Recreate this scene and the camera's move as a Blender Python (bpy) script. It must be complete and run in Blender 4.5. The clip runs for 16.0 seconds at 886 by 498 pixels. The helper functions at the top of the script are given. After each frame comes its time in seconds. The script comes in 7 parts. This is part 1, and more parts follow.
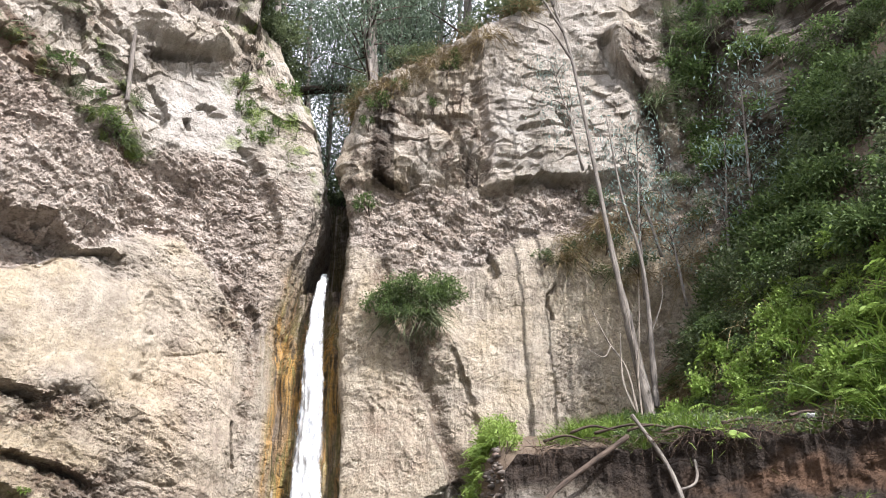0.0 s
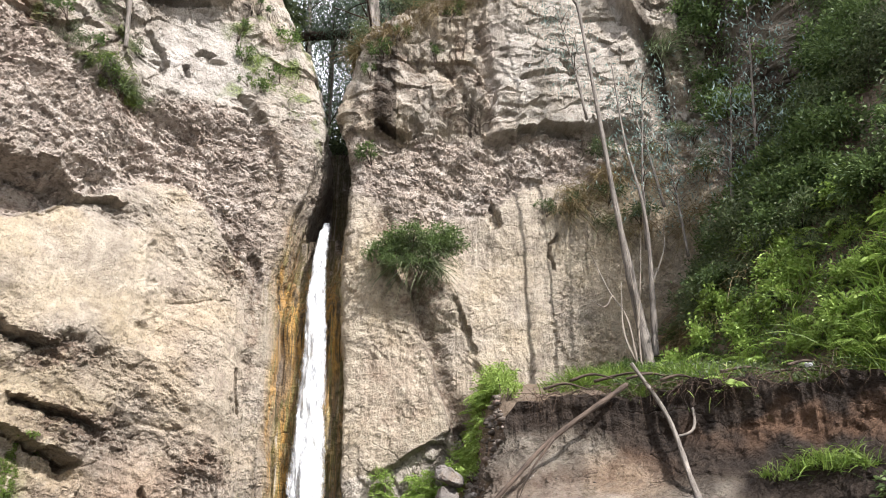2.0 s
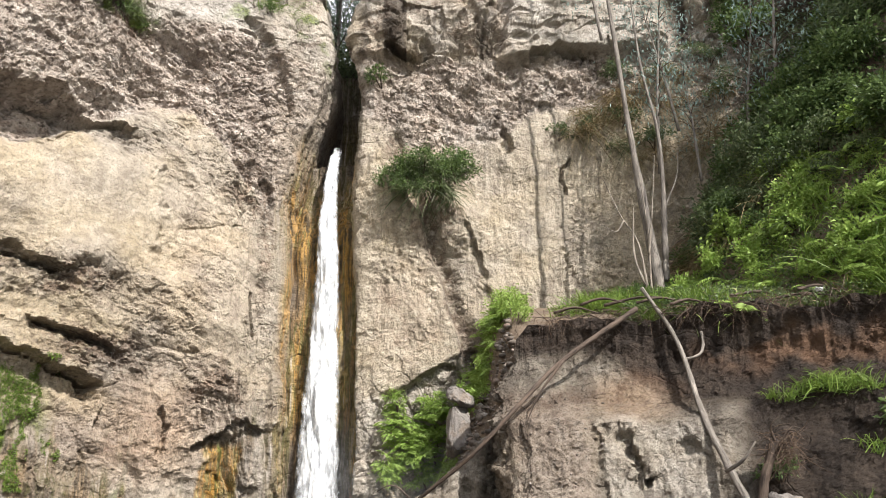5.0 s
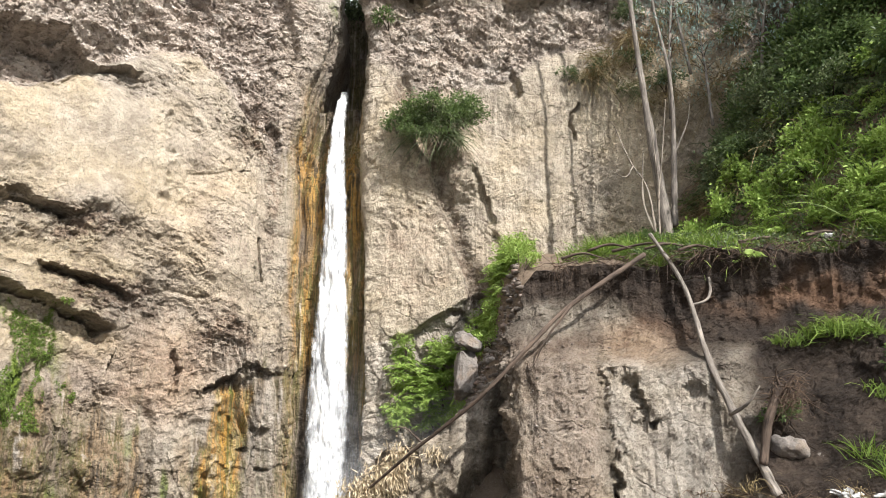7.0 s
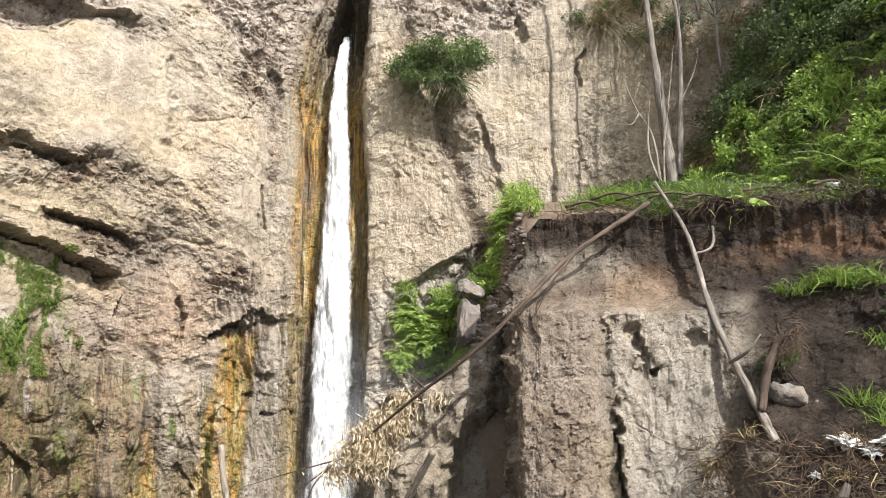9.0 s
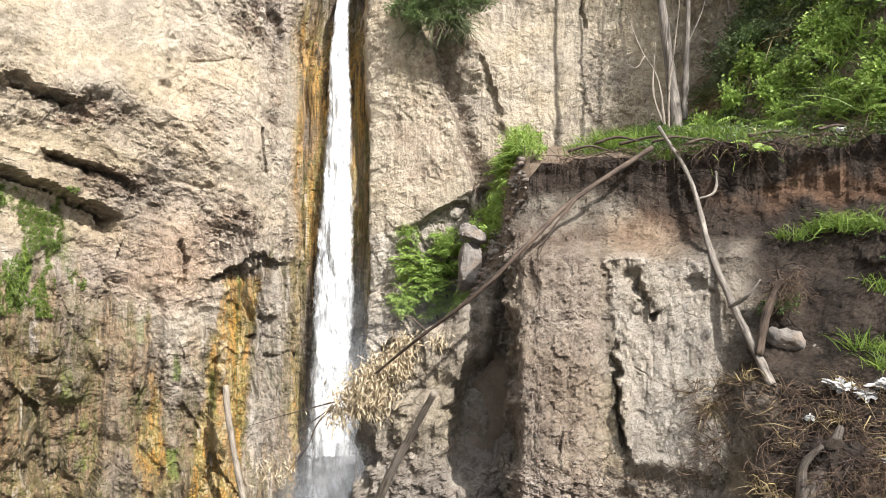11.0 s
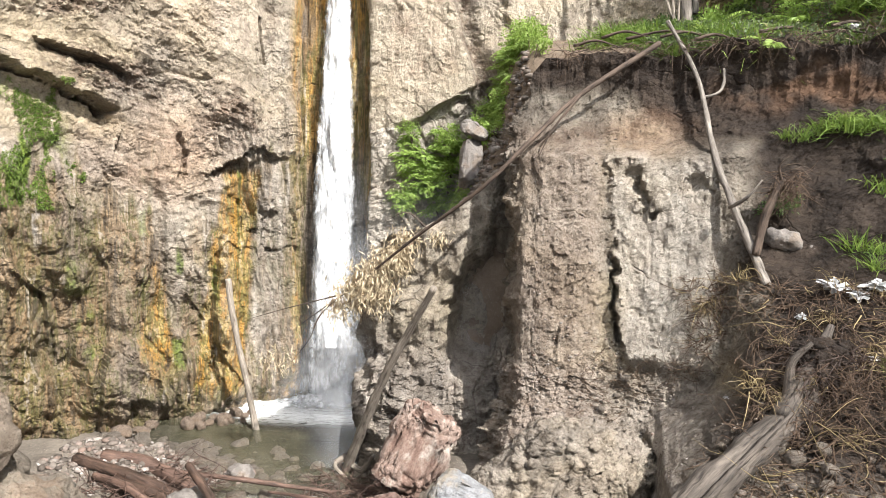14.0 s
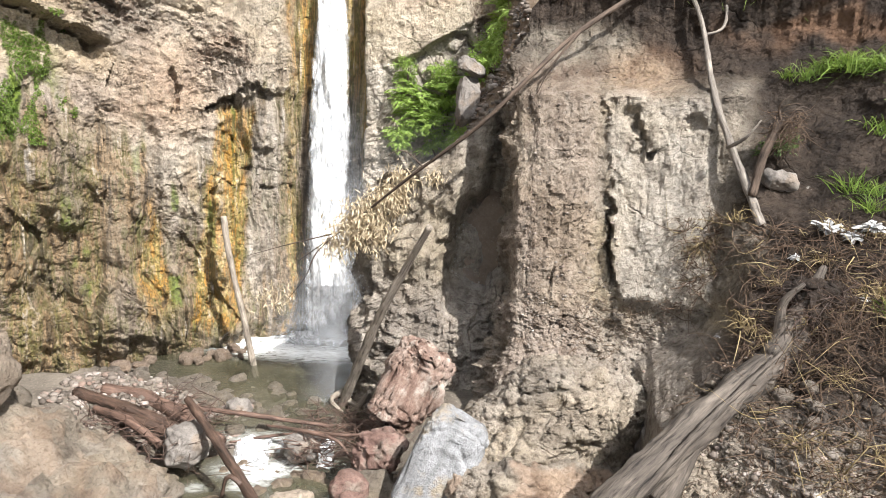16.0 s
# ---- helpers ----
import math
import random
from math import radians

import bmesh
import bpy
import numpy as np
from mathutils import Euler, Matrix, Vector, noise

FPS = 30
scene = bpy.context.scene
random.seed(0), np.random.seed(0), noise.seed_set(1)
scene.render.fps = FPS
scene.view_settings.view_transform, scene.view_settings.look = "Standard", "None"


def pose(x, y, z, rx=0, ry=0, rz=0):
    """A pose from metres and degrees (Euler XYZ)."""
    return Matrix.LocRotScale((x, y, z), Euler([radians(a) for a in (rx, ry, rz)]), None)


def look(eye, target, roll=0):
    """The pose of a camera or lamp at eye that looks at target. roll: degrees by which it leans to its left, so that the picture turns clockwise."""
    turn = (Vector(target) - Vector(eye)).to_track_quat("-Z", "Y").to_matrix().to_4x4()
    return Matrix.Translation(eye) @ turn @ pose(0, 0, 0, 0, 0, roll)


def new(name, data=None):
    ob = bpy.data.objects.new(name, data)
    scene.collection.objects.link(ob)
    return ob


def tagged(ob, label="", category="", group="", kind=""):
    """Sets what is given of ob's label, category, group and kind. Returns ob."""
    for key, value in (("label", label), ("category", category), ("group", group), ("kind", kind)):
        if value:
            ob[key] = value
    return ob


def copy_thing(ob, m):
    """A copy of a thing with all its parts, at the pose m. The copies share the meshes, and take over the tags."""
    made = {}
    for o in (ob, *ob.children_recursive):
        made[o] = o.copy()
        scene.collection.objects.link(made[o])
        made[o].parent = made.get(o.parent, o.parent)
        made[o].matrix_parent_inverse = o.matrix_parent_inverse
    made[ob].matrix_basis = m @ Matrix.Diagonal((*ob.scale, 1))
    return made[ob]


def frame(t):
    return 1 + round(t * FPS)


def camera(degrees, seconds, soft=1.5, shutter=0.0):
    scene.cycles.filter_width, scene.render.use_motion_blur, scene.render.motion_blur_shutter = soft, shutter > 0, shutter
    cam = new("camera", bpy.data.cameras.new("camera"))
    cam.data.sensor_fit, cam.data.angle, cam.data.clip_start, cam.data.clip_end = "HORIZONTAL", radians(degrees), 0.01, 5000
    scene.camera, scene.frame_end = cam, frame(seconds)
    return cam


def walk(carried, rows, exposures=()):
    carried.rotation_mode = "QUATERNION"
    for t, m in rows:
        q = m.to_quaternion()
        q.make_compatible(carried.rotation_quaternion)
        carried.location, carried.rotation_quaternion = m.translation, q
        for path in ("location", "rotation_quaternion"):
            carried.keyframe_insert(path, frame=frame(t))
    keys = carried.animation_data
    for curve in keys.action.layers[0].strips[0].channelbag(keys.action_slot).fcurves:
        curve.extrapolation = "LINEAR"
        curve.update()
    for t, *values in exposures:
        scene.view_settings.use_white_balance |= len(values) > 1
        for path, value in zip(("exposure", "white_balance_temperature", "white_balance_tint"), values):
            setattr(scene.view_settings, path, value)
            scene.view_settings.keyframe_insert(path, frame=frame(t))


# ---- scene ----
# Camera: it stands still on the bank above the stream and tilts down from the tree tops to the pool.
cam = camera(59.5, 16.0, soft=0.5)
EYE = Vector((0.0, 0.0, 4.5))
TURNS = [
    (0.0, -0.00, 24.00, -0.80),
    (0.5, -0.00, 23.05, -0.73),
    (1.0, 0.03, 22.12, -0.62),
    (1.5, 0.11, 21.18, -0.54),
    (2.0, 0.22, 20.27, -0.49),
    (2.5, 0.38, 19.38, -0.47),
    (3.0, 0.59, 18.50, -0.47),
    (3.5, 0.76, 17.58, -0.46),
    (4.0, 0.87, 16.62, -0.40),
    (6.5, 1.60, 11.80, -0.14),
    (7.0, 1.75, 10.73, -0.09),
    (7.5, 1.89, 9.70, -0.05),
    (8.0, 1.97, 8.70, 0.04),
    (8.5, 1.99, 7.79, 0.10),
    (9.0, 2.00, 6.89, 0.14),
    (11.5, 2.11, 1.58, 0.53),
    (12.0, 2.10, 0.34, 0.65),
    (12.5, 2.10, -0.94, 0.73),
    (13.0, 2.12, -2.27, 0.84),
    (13.5, 2.10, -3.60, 0.96),
    (14.0, 2.04, -4.84, 1.08),
    (14.5, 2.00, -5.88, 1.24),
    (15.0, 2.00, -6.86, 1.43),
    (15.5, 1.86, -7.96, 1.51),
    (16.0, 1.63, -9.35, 1.51),
]


def aimed(yaw, pitch, roll):
    """A pose at the eye: yaw to the left, pitch up and roll to the left, in degrees."""
    a, p = radians(yaw), radians(pitch)
    way = Vector((-math.sin(a) * math.cos(p), math.cos(a) * math.cos(p), math.sin(p)))
    return look(EYE, EYE + way, roll)


EXPOSURES = [(0.0, 1.2, 6100, 14), (4.0, 1.07, 6450, 11), (8.0, 1.17, 6450, 10), (16.0, 1.45, 6350, 10)]
walk(cam, [(t, aimed(yaw, pitch, roll)) for t, yaw, pitch, roll in TURNS], EXPOSURES)

# World, sun.
SUN_AZ, SUN_EL = 37.0, 43.0          # degrees: to the right of straight behind the camera; above the horizon
world = bpy.data.worlds.new("sky")
scene.world = world
world.use_nodes = True
sky = world.node_tree.nodes.new("ShaderNodeTexSky")
sky.sky_type, sky.sun_disc = "NISHITA", False
to_sun = Vector((math.sin(radians(SUN_AZ)) * math.cos(radians(SUN_EL)), -math.cos(radians(SUN_AZ)) * math.cos(radians(SUN_EL)), math.sin(radians(SUN_EL))))
sky.sun_elevation, sky.sun_rotation = radians(SUN_EL), math.atan2(to_sun.x, to_sun.y)
sky.air_density, sky.dust_density = 1.0, 2.5
background = world.node_tree.nodes["Background"]
background.inputs["Strength"].default_value = 0.14
place = world.node_tree.nodes.new("ShaderNodeTexCoord")
cloud, cover, clouded = (world.node_tree.nodes.new(k) for k in ("ShaderNodeTexNoise", "ShaderNodeValToRGB", "ShaderNodeMix"))
cloud.inputs["Scale"].default_value, cloud.inputs["Detail"].default_value = 2.2, 6
cover.color_ramp.elements[0].position, cover.color_ramp.elements[1].position = 0.36, 0.56
clouded.data_type = "RGBA"
clouded.inputs[7].default_value = (7.6, 7.7, 8.0, 1)
for a, b in ((place.outputs["Generated"], cloud.inputs["Vector"]), (cloud.outputs["Fac"], cover.inputs["Fac"]), (cover.outputs["Color"], clouded.inputs[0]), (sky.outputs[0], clouded.inputs[6]), (clouded.outputs[2], background.inputs["Color"])):
    world.node_tree.links.new(a, b)
sun = new("sun", bpy.data.lights.new("sun", "SUN"))
sun.data.energy, sun.data.angle, sun.data.color = 4.5, radians(0.6), (1.0, 0.96, 0.91)
sun.matrix_world = look(to_sun * 60, (0, 0, 0))


# ---- noise, meshes, materials ----
RNG = np.random.RandomState(7)
PERM = np.random.RandomState(3).permutation(256)
PERM = np.concatenate([PERM, PERM, PERM, PERM]).astype(np.int32)
GRAD = np.random.RandomState(5).normal(size=(256, 3))
GRAD = (GRAD / np.linalg.norm(GRAD, axis=1)[:, None]).astype(np.float32)
JIT = (0.12 + 0.76 * np.random.RandomState(11).rand(256, 3)).astype(np.float32)


def hashed(i, dx, dy, dz):
    return PERM[PERM[PERM[(i[0] + dx) & 255] + ((i[1] + dy) & 255)] + ((i[2] + dz) & 255)]


def perlin(p):
    """Gradient noise, about -0.6 to 0.6, of an (n, 3) array."""
    q = np.asarray(p, np.float32).T
    i = np.floor(q)
    f = q - i
    i = i.astype(np.int32)
    u = f * f * f * (f * (f * 6 - 15) + 10)
    out = np.zeros(q.shape[1], np.float32)
    for dx in (0, 1):
        wx = u[0] if dx else 1 - u[0]
        for dy in (0, 1):
            wxy = wx * (u[1] if dy else 1 - u[1])
            for dz in (0, 1):
                g = GRAD[hashed(i, dx, dy, dz)]
                out += wxy * (u[2] if dz else 1 - u[2]) * (g[:, 0] * (f[0] - dx) + g[:, 1] * (f[1] - dy) + g[:, 2] * (f[2] - dz))
    return out


def fbm(p, octaves=4, gain=0.5):
    out, amp, q = 0, 1.0, np.asarray(p, np.float32)
    for _ in range(octaves):
        out = out + np.float32(amp) * perlin(q)
        q, amp = q * np.float32(2.03) + np.float32(17.3), amp * gain
    return out


def ridged(p, octaves=3, gain=0.5):
    out, amp, q = 0, 1.0, np.asarray(p, np.float32)
    for _ in range(octaves):
        out = out + np.float32(amp) * (1 - 2 * np.abs(perlin(q)))
        q, amp = q * np.float32(2.03) + np.float32(9.1), amp * gain
    return out


def worley(p):
    """Distances to the nearest and second nearest of scattered points, and a number for the cell."""
    q = np.asarray(p, np.float32).T - np.float32(0.5)
    i = np.floor(q)
    f = q - i + np.float32(0.5)
    i = i.astype(np.int32)
    n = q.shape[1]
    d1, d2, cell = np.full(n, 9, np.float32), np.full(n, 9, np.float32), np.zeros(n, np.float32)
    for dx in (0, 1):
        for dy in (0, 1):
            for dz in (0, 1):
                h = hashed(i, dx, dy, dz)
                j = JIT[h]
                d = np.sqrt((j[:, 0] + dx - f[0]) ** 2 + (j[:, 1] + dy - f[1]) ** 2 + (j[:, 2] + dz - f[2]) ** 2)
                near = d < d1
                d2 = np.where(near, d1, np.minimum(d2, d))
                cell = np.where(near, h * np.float32(1 / 255), cell)
                d1 = np.where(near, d, d1)
    return d1, d2, cell


def facets(p, scale, tilt=0.9):
    """Broken flat chips: each cell a plane of its own height and slant, about -0.5 to 0.5."""
    q = np.asarray(p, np.float32).T * np.float32(scale) - np.float32(0.5)
    i = np.floor(q)
    f = q - i + np.float32(0.5)
    i = i.astype(np.int32)
    n = q.shape[1]
    best, out = np.full(n, 9, np.float32), np.zeros(n, np.float32)
    for dx in (0, 1):
        for dy in (0, 1):
            for dz in (0, 1):
                h = hashed(i, dx, dy, dz)
                j, g = JIT[h], GRAD[h]
                a, b, c = f[0] - dx - j[:, 0], f[1] - dy - j[:, 1], f[2] - dz - j[:, 2]
                d = a * a + b * b + c * c
                near = d < best
                out = np.where(near, h * np.float32(1 / 255) - np.float32(0.5) + np.float32(tilt) * (g[:, 0] * a + g[:, 1] * b + g[:, 2] * c), out)
                best = np.where(near, d, best)
    return out


def only(mask, fn, p, *more):
    """mask * fn(p), worked out only where the mask is open."""
    k = np.nonzero(mask > 0.01)[0]
    out = np.zeros(len(p), np.float32)
    if len(k):
        out[k] = mask[k] * fn(p[k], *more)
    return out


def step(a, b, x):
    t = np.clip((x - a) / (b - a), 0, 1)
    return t * t * (3 - 2 * t)


def blob(x, y, cx, cy, rx, ry, turn=0.0, edge=0.5):
    """1 inside an ellipse, falling to 0 outside it; turn in degrees."""
    c, s = math.cos(radians(turn)), math.sin(radians(turn))
    u, v = (x - cx) * c + (y - cy) * s, -(x - cx) * s + (y - cy) * c
    return 1 - step(1 - edge, 1 + edge, np.sqrt((u / rx) ** 2 + (v / ry) ** 2))


def spline(points, n):
    """n points at even steps along a smooth curve through the given ones."""
    p = np.array(points, float)
    p = np.vstack([2 * p[0] - p[1], p, 2 * p[-1] - p[-2]])
    out = []
    for k in range(1, len(p) - 2):
        t = np.linspace(0, 1, 60, endpoint=k == len(p) - 3)[:, None]
        a, b, c, d = p[k - 1], p[k], p[k + 1], p[k + 2]
        out.append(0.5 * (2 * b + (c - a) * t + (2 * a - 5 * b + 4 * c - d) * t**2 + (3 * b - a - 3 * c + d) * t**3))
    q = np.vstack(out)
    s = np.r_[0, np.cumsum(np.linalg.norm(np.diff(q, axis=0), axis=1))]
    at = np.linspace(0, s[-1], n)
    return np.stack([np.interp(at, s, q[:, k]) for k in range(q.shape[1])], 1), at


def mesh_of(name, verts, faces, material, smooth=True, attributes=None):
    me = bpy.data.meshes.new(name)
    verts, faces = np.asarray(verts, np.float32), np.asarray(faces, np.int32)
    n, k = faces.shape
    me.vertices.add(len(verts))
    me.vertices.foreach_set("co", verts.ravel())
    me.loops.add(n * k)
    me.loops.foreach_set("vertex_index", faces.ravel())
    me.polygons.add(n)
    me.polygons.foreach_set("loop_start", np.arange(0, n * k, k, dtype=np.int32))
    me.polygons.foreach_set("use_smooth", np.full(n, smooth))
    me.update(calc_edges=True)
    for key, values in (attributes or {}).items():
        values = np.asarray(values, np.float32)
        if values.ndim == 2:
            me.attributes.new(key, "FLOAT_VECTOR", "POINT").data.foreach_set("vector", values.ravel())
        else:
            me.attributes.new(key, "FLOAT", "POINT").data.foreach_set("value", values)
    if material:
        me.materials.append(material)
    return me


def grid_faces(nu, nv):
    a = (np.arange(nu - 1)[:, None] * nv + np.arange(nv - 1)[None]).ravel()
    return np.stack([a, a + nv, a + nv + 1, a + 1], 1)


def part_of(name, me, parent, label=""):
    ob = new(name, me)
    ob.parent = parent
    if label:
        ob["label"] = label
    return ob


def thing(name, label, category, at=(0, 0, 0), group="", kind=""):
    ob = new(name)
    ob.location = at
    ob.empty_display_size = 0.1
    return tagged(ob, label, category, group, kind)


class Nodes:
    """A short way to write a node material."""

    def __init__(self, name, rough=0.85, spec=0.3):
        self.mat = bpy.data.materials.new(name)
        self.mat.use_nodes = True
        self.tree = self.mat.node_tree
        self.bsdf = self.tree.nodes["Principled BSDF"]
        self.bsdf.inputs["Roughness"].default_value = rough
        self.bsdf.inputs["Specular IOR Level"].default_value = spec
        self.coord = self.tree.nodes.new("ShaderNodeTexCoord").outputs["Object"]

    def put(self, socket, value):
        if isinstance(value, bpy.types.NodeSocket):
            self.tree.links.new(value, socket)
        elif isinstance(value, tuple) and len(value) == 3 and socket.type == "RGBA":
            socket.default_value = (*value, 1)
        elif socket.type == "RGBA":
            socket.default_value = (value, value, value, 1)
        else:
            socket.default_value = value

    def mapped(self, scale=(1, 1, 1), turn=(0, 0, 0)):
        n = self.tree.nodes.new("ShaderNodeMapping")
        self.put(n.inputs["Vector"], self.coord)
        n.inputs["Scale"].default_value = scale
        n.inputs["Rotation"].default_value = [radians(a) for a in turn]
        return n.outputs[0]

    def noise(self, scale, detail=5, rough=0.55, vector=None, distortion=0.0):
        n = self.tree.nodes.new("ShaderNodeTexNoise")
        self.put(n.inputs["Vector"], vector or self.coord)
        for key, v in (("Scale", scale), ("Detail", detail), ("Roughness", rough), ("Distortion", distortion)):
            n.inputs[key].default_value = v
        return n.outputs["Fac"]

    def swirl(self, scale):
        n = self.tree.nodes.new("ShaderNodeTexNoise")
        self.put(n.inputs["Vector"], self.coord)
        n.inputs["Scale"].default_value, n.inputs["Detail"].default_value = scale, 4
        return n.outputs["Color"]

    def cells(self, scale, feature="F1", vector=None, out="Distance"):
        n = self.tree.nodes.new("ShaderNodeTexVoronoi")
        n.feature = feature
        self.put(n.inputs["Vector"], vector or self.coord)
        n.inputs["Scale"].default_value = scale
        return n.outputs[out]

    def ramp(self, fac, *stops):
        n = self.tree.nodes.new("ShaderNodeValToRGB")
        self.put(n.inputs["Fac"], fac)
        el = n.color_ramp.elements
        while len(el) < len(stops):
            el.new(0.5)
        for e, (at, c) in zip(el, stops):
            e.position = at
            e.color = (*c, 1) if isinstance(c, tuple) else (c, c, c, 1)
        return n.outputs["Color"]

    def mix(self, fac, a, b, mode="MIX"):
        n = self.tree.nodes.new("ShaderNodeMix")
        n.data_type, n.blend_type = "RGBA", mode
        self.put(n.inputs[0], fac)
        self.put(n.inputs[6], a)
        self.put(n.inputs[7], b)
        return n.outputs[2]

    def math(self, op, a, b=0.0, clamp=False):
        n = self.tree.nodes.new("ShaderNodeMath")
        n.operation, n.use_clamp = op, clamp
        self.put(n.inputs[0], a)
        self.put(n.inputs[1], b)
        return n.outputs[0]

    def attr(self, name):
        n = self.tree.nodes.new("ShaderNodeAttribute")
        n.attribute_name = name
        return n.outputs["Fac"]

    def random(self):
        return self.tree.nodes.new("ShaderNodeObjectInfo").outputs["Random"]

    def island(self):
        return self.tree.nodes.new("ShaderNodeNewGeometry").outputs["Random Per Island"]

    def bump(self, height, strength=0.5, distance=0.02, normal=None):
        n = self.tree.nodes.new("ShaderNodeBump")
        n.inputs["Strength"].default_value, n.inputs["Distance"].default_value = strength, distance
        self.put(n.inputs["Height"], height)
        if normal:
            self.put(n.inputs["Normal"], normal)
        return n.outputs[0]

    def done(self, color=None, rough=None, normal=None):
        for key, v in (("Base Color", color), ("Roughness", rough), ("Normal", normal)):
            if v is not None:
                self.put(self.bsdf.inputs[key], v)
        return self.mat


# ---- materials ----
def rock_material(name="cliff_rock"):
    """All the standing rock; how rough, stained, wet or earthy it is comes from the mesh's attributes."""
    m = Nodes(name, 0.9, 0.25)
    rough_at, stain_shade_at, calm = m.attr("rough"), m.attr("stain"), m.math("SUBTRACT", 1.0, m.math("MULTIPLY", m.attr("block"), 0.6))
    big, mid, fine, speck = m.noise(0.4, 4), m.noise(1.9, 7, 0.62), m.noise(9, 8, 0.68), m.noise(34, 5, 0.66)
    streak = m.noise(2.6, 6, 0.65, m.mapped((1, 1, 0.12)))
    # pale tuff, yellower and greyer in large drifts
    tan = m.ramp(m.mix(0.55, big, mid), (0.36, (0.24, 0.205, 0.16)), (0.47, (0.325, 0.285, 0.228)), (0.6, (0.405, 0.365, 0.298)))
    tan = m.mix(m.math("MULTIPLY", m.ramp(m.noise(0.7, 3, 0.5), (0.46, 0.0), (0.6, 1.0)), 0.65), tan, (0.4, 0.325, 0.205))
    tan = m.mix(m.math("MULTIPLY", m.ramp(m.noise(0.55, 4, 0.6, m.mapped((1, 1, 1.6), (0, 30, 0))), (0.53, 0.0), (0.63, 1.0)), 0.35), tan, (0.28, 0.25, 0.22))
    warm = m.ramp(mid, (0.3, (0.26, 0.165, 0.11)), (0.6, (0.4, 0.29, 0.195)))
    col = m.mix(m.math("MULTIPLY", m.attr("warm"), m.ramp(big, (0.35, 0.35), (0.6, 0.9))), tan, warm)
    # creamier panels; the paler colour also makes up for weak sun on them
    col = m.mix(m.math("MULTIPLY", m.attr("fresh"), m.ramp(mid, (0.4, 0.2), (0.56, 1.0))), col, (0.46, 0.4, 0.305))
    cong = m.ramp(m.mix(0.5, m.cells(8, out="Color"), mid), (0.2, (0.26, 0.212, 0.182)), (0.48, (0.46, 0.395, 0.343)), (0.78, (0.62, 0.56, 0.5)))
    col = m.mix(m.math("MULTIPLY", m.attr("cong"), 0.8), col, cong)
    grey = m.ramp(m.mix(0.5, mid, streak), (0.34, (0.15, 0.13, 0.11)), (0.45, (0.3, 0.275, 0.24)), (0.54, (0.4, 0.375, 0.335)), (0.66, (0.52, 0.5, 0.46)))
    col = m.mix(m.attr("block"), col, grey)
    col = m.mix(m.math("MULTIPLY", m.ramp(streak, (0.52, 0.0), (0.66, 1.0)), 0.22), col, (0.15, 0.12, 0.09))
    # brown weathering and the gully's painted shade where the mesh says so, faint drifts elsewhere
    ragged = m.ramp(m.mix(0.45, m.noise(2.6, 7, 0.7, m.mapped((0.8, 0.8, 1.2), (0, 28, 0)), 0.6), fine), (0.44, 0.0), (0.54, 1.0))
    col = m.mix(m.math("MULTIPLY", ragged, m.math("ADD", m.math("MULTIPLY", stain_shade_at, 0.8), 0.13), True), col, m.ramp(mid, (0.4, (0.12, 0.085, 0.062)), (0.6, (0.27, 0.19, 0.135))))
    # pits, pale chips, grain
    pits = m.math("MULTIPLY", m.ramp(fine, (0.53, 0.0), (0.6, 1.0)), m.math("MULTIPLY", calm, m.math("ADD", 0.26, m.math("MULTIPLY", rough_at, 0.4))))
    col = m.mix(pits, col, (0.13, 0.105, 0.082))
    col = m.mix(m.math("MULTIPLY", m.ramp(fine, (0.4, 1.0), (0.46, 0.0)), m.math("MULTIPLY", calm, 0.22)), col, (0.48, 0.43, 0.36))
    col = m.mix(m.math("MULTIPLY", m.ramp(speck, (0.54, 0.0), (0.62, 1.0)), m.math("MULTIPLY", calm, 0.5)), col, (0.13, 0.105, 0.082))
    bent = m.tree.nodes.new("ShaderNodeVectorMath")
    bent.operation = "MULTIPLY_ADD"
    m.put(bent.inputs[0], m.swirl(1.6))
    bent.inputs[1].default_value = (0.7, 0.7, 0.7)
    m.put(bent.inputs[2], m.mapped((1, 1, 1.3), (0, 28, 0)))
    crack = m.math("MULTIPLY", m.ramp(m.cells(1.0, "DISTANCE_TO_EDGE", bent.outputs[0]), (0.0, 1.0), (0.022, 0.0)), m.ramp(m.noise(0.9, 3), (0.53, 0.0), (0.6, 1.0)))
    small = m.math("MULTIPLY", m.ramp(m.cells(3.4, "DISTANCE_TO_EDGE", bent.outputs[0]), (0.0, 1.0), (0.05, 0.0)), m.ramp(m.noise(1.3, 3), (0.5, 0.0), (0.6, 1.0)))
    crack = m.math("MAXIMUM", crack, m.math("MULTIPLY", m.math("MULTIPLY", small, 0.8), rough_at))
    crack = m.math("MULTIPLY", crack, m.math("ADD", rough_at, 0.15, True))
    col = m.mix(m.math("MULTIPLY", crack, 0.6), col, (0.07, 0.053, 0.04))
    # water-fed streaks
    upright = m.mapped((1, 1, 0.09))
    lines = m.mix(0.4, m.noise(3.2, 7, 0.68, upright, 0.6), m.noise(11, 5, 0.6, m.mapped((1, 1, 0.06)), 0.4))
    ochre = m.ramp(lines, (0.36, (0.03, 0.022, 0.015)), (0.43, (0.15, 0.1, 0.04)), (0.475, (0.48, 0.27, 0.06)), (0.5, (0.25, 0.15, 0.055)), (0.53, (0.16, 0.15, 0.045)), (0.56, (0.46, 0.32, 0.12)), (0.6, (0.4, 0.33, 0.21)), (0.65, (0.55, 0.5, 0.42)))
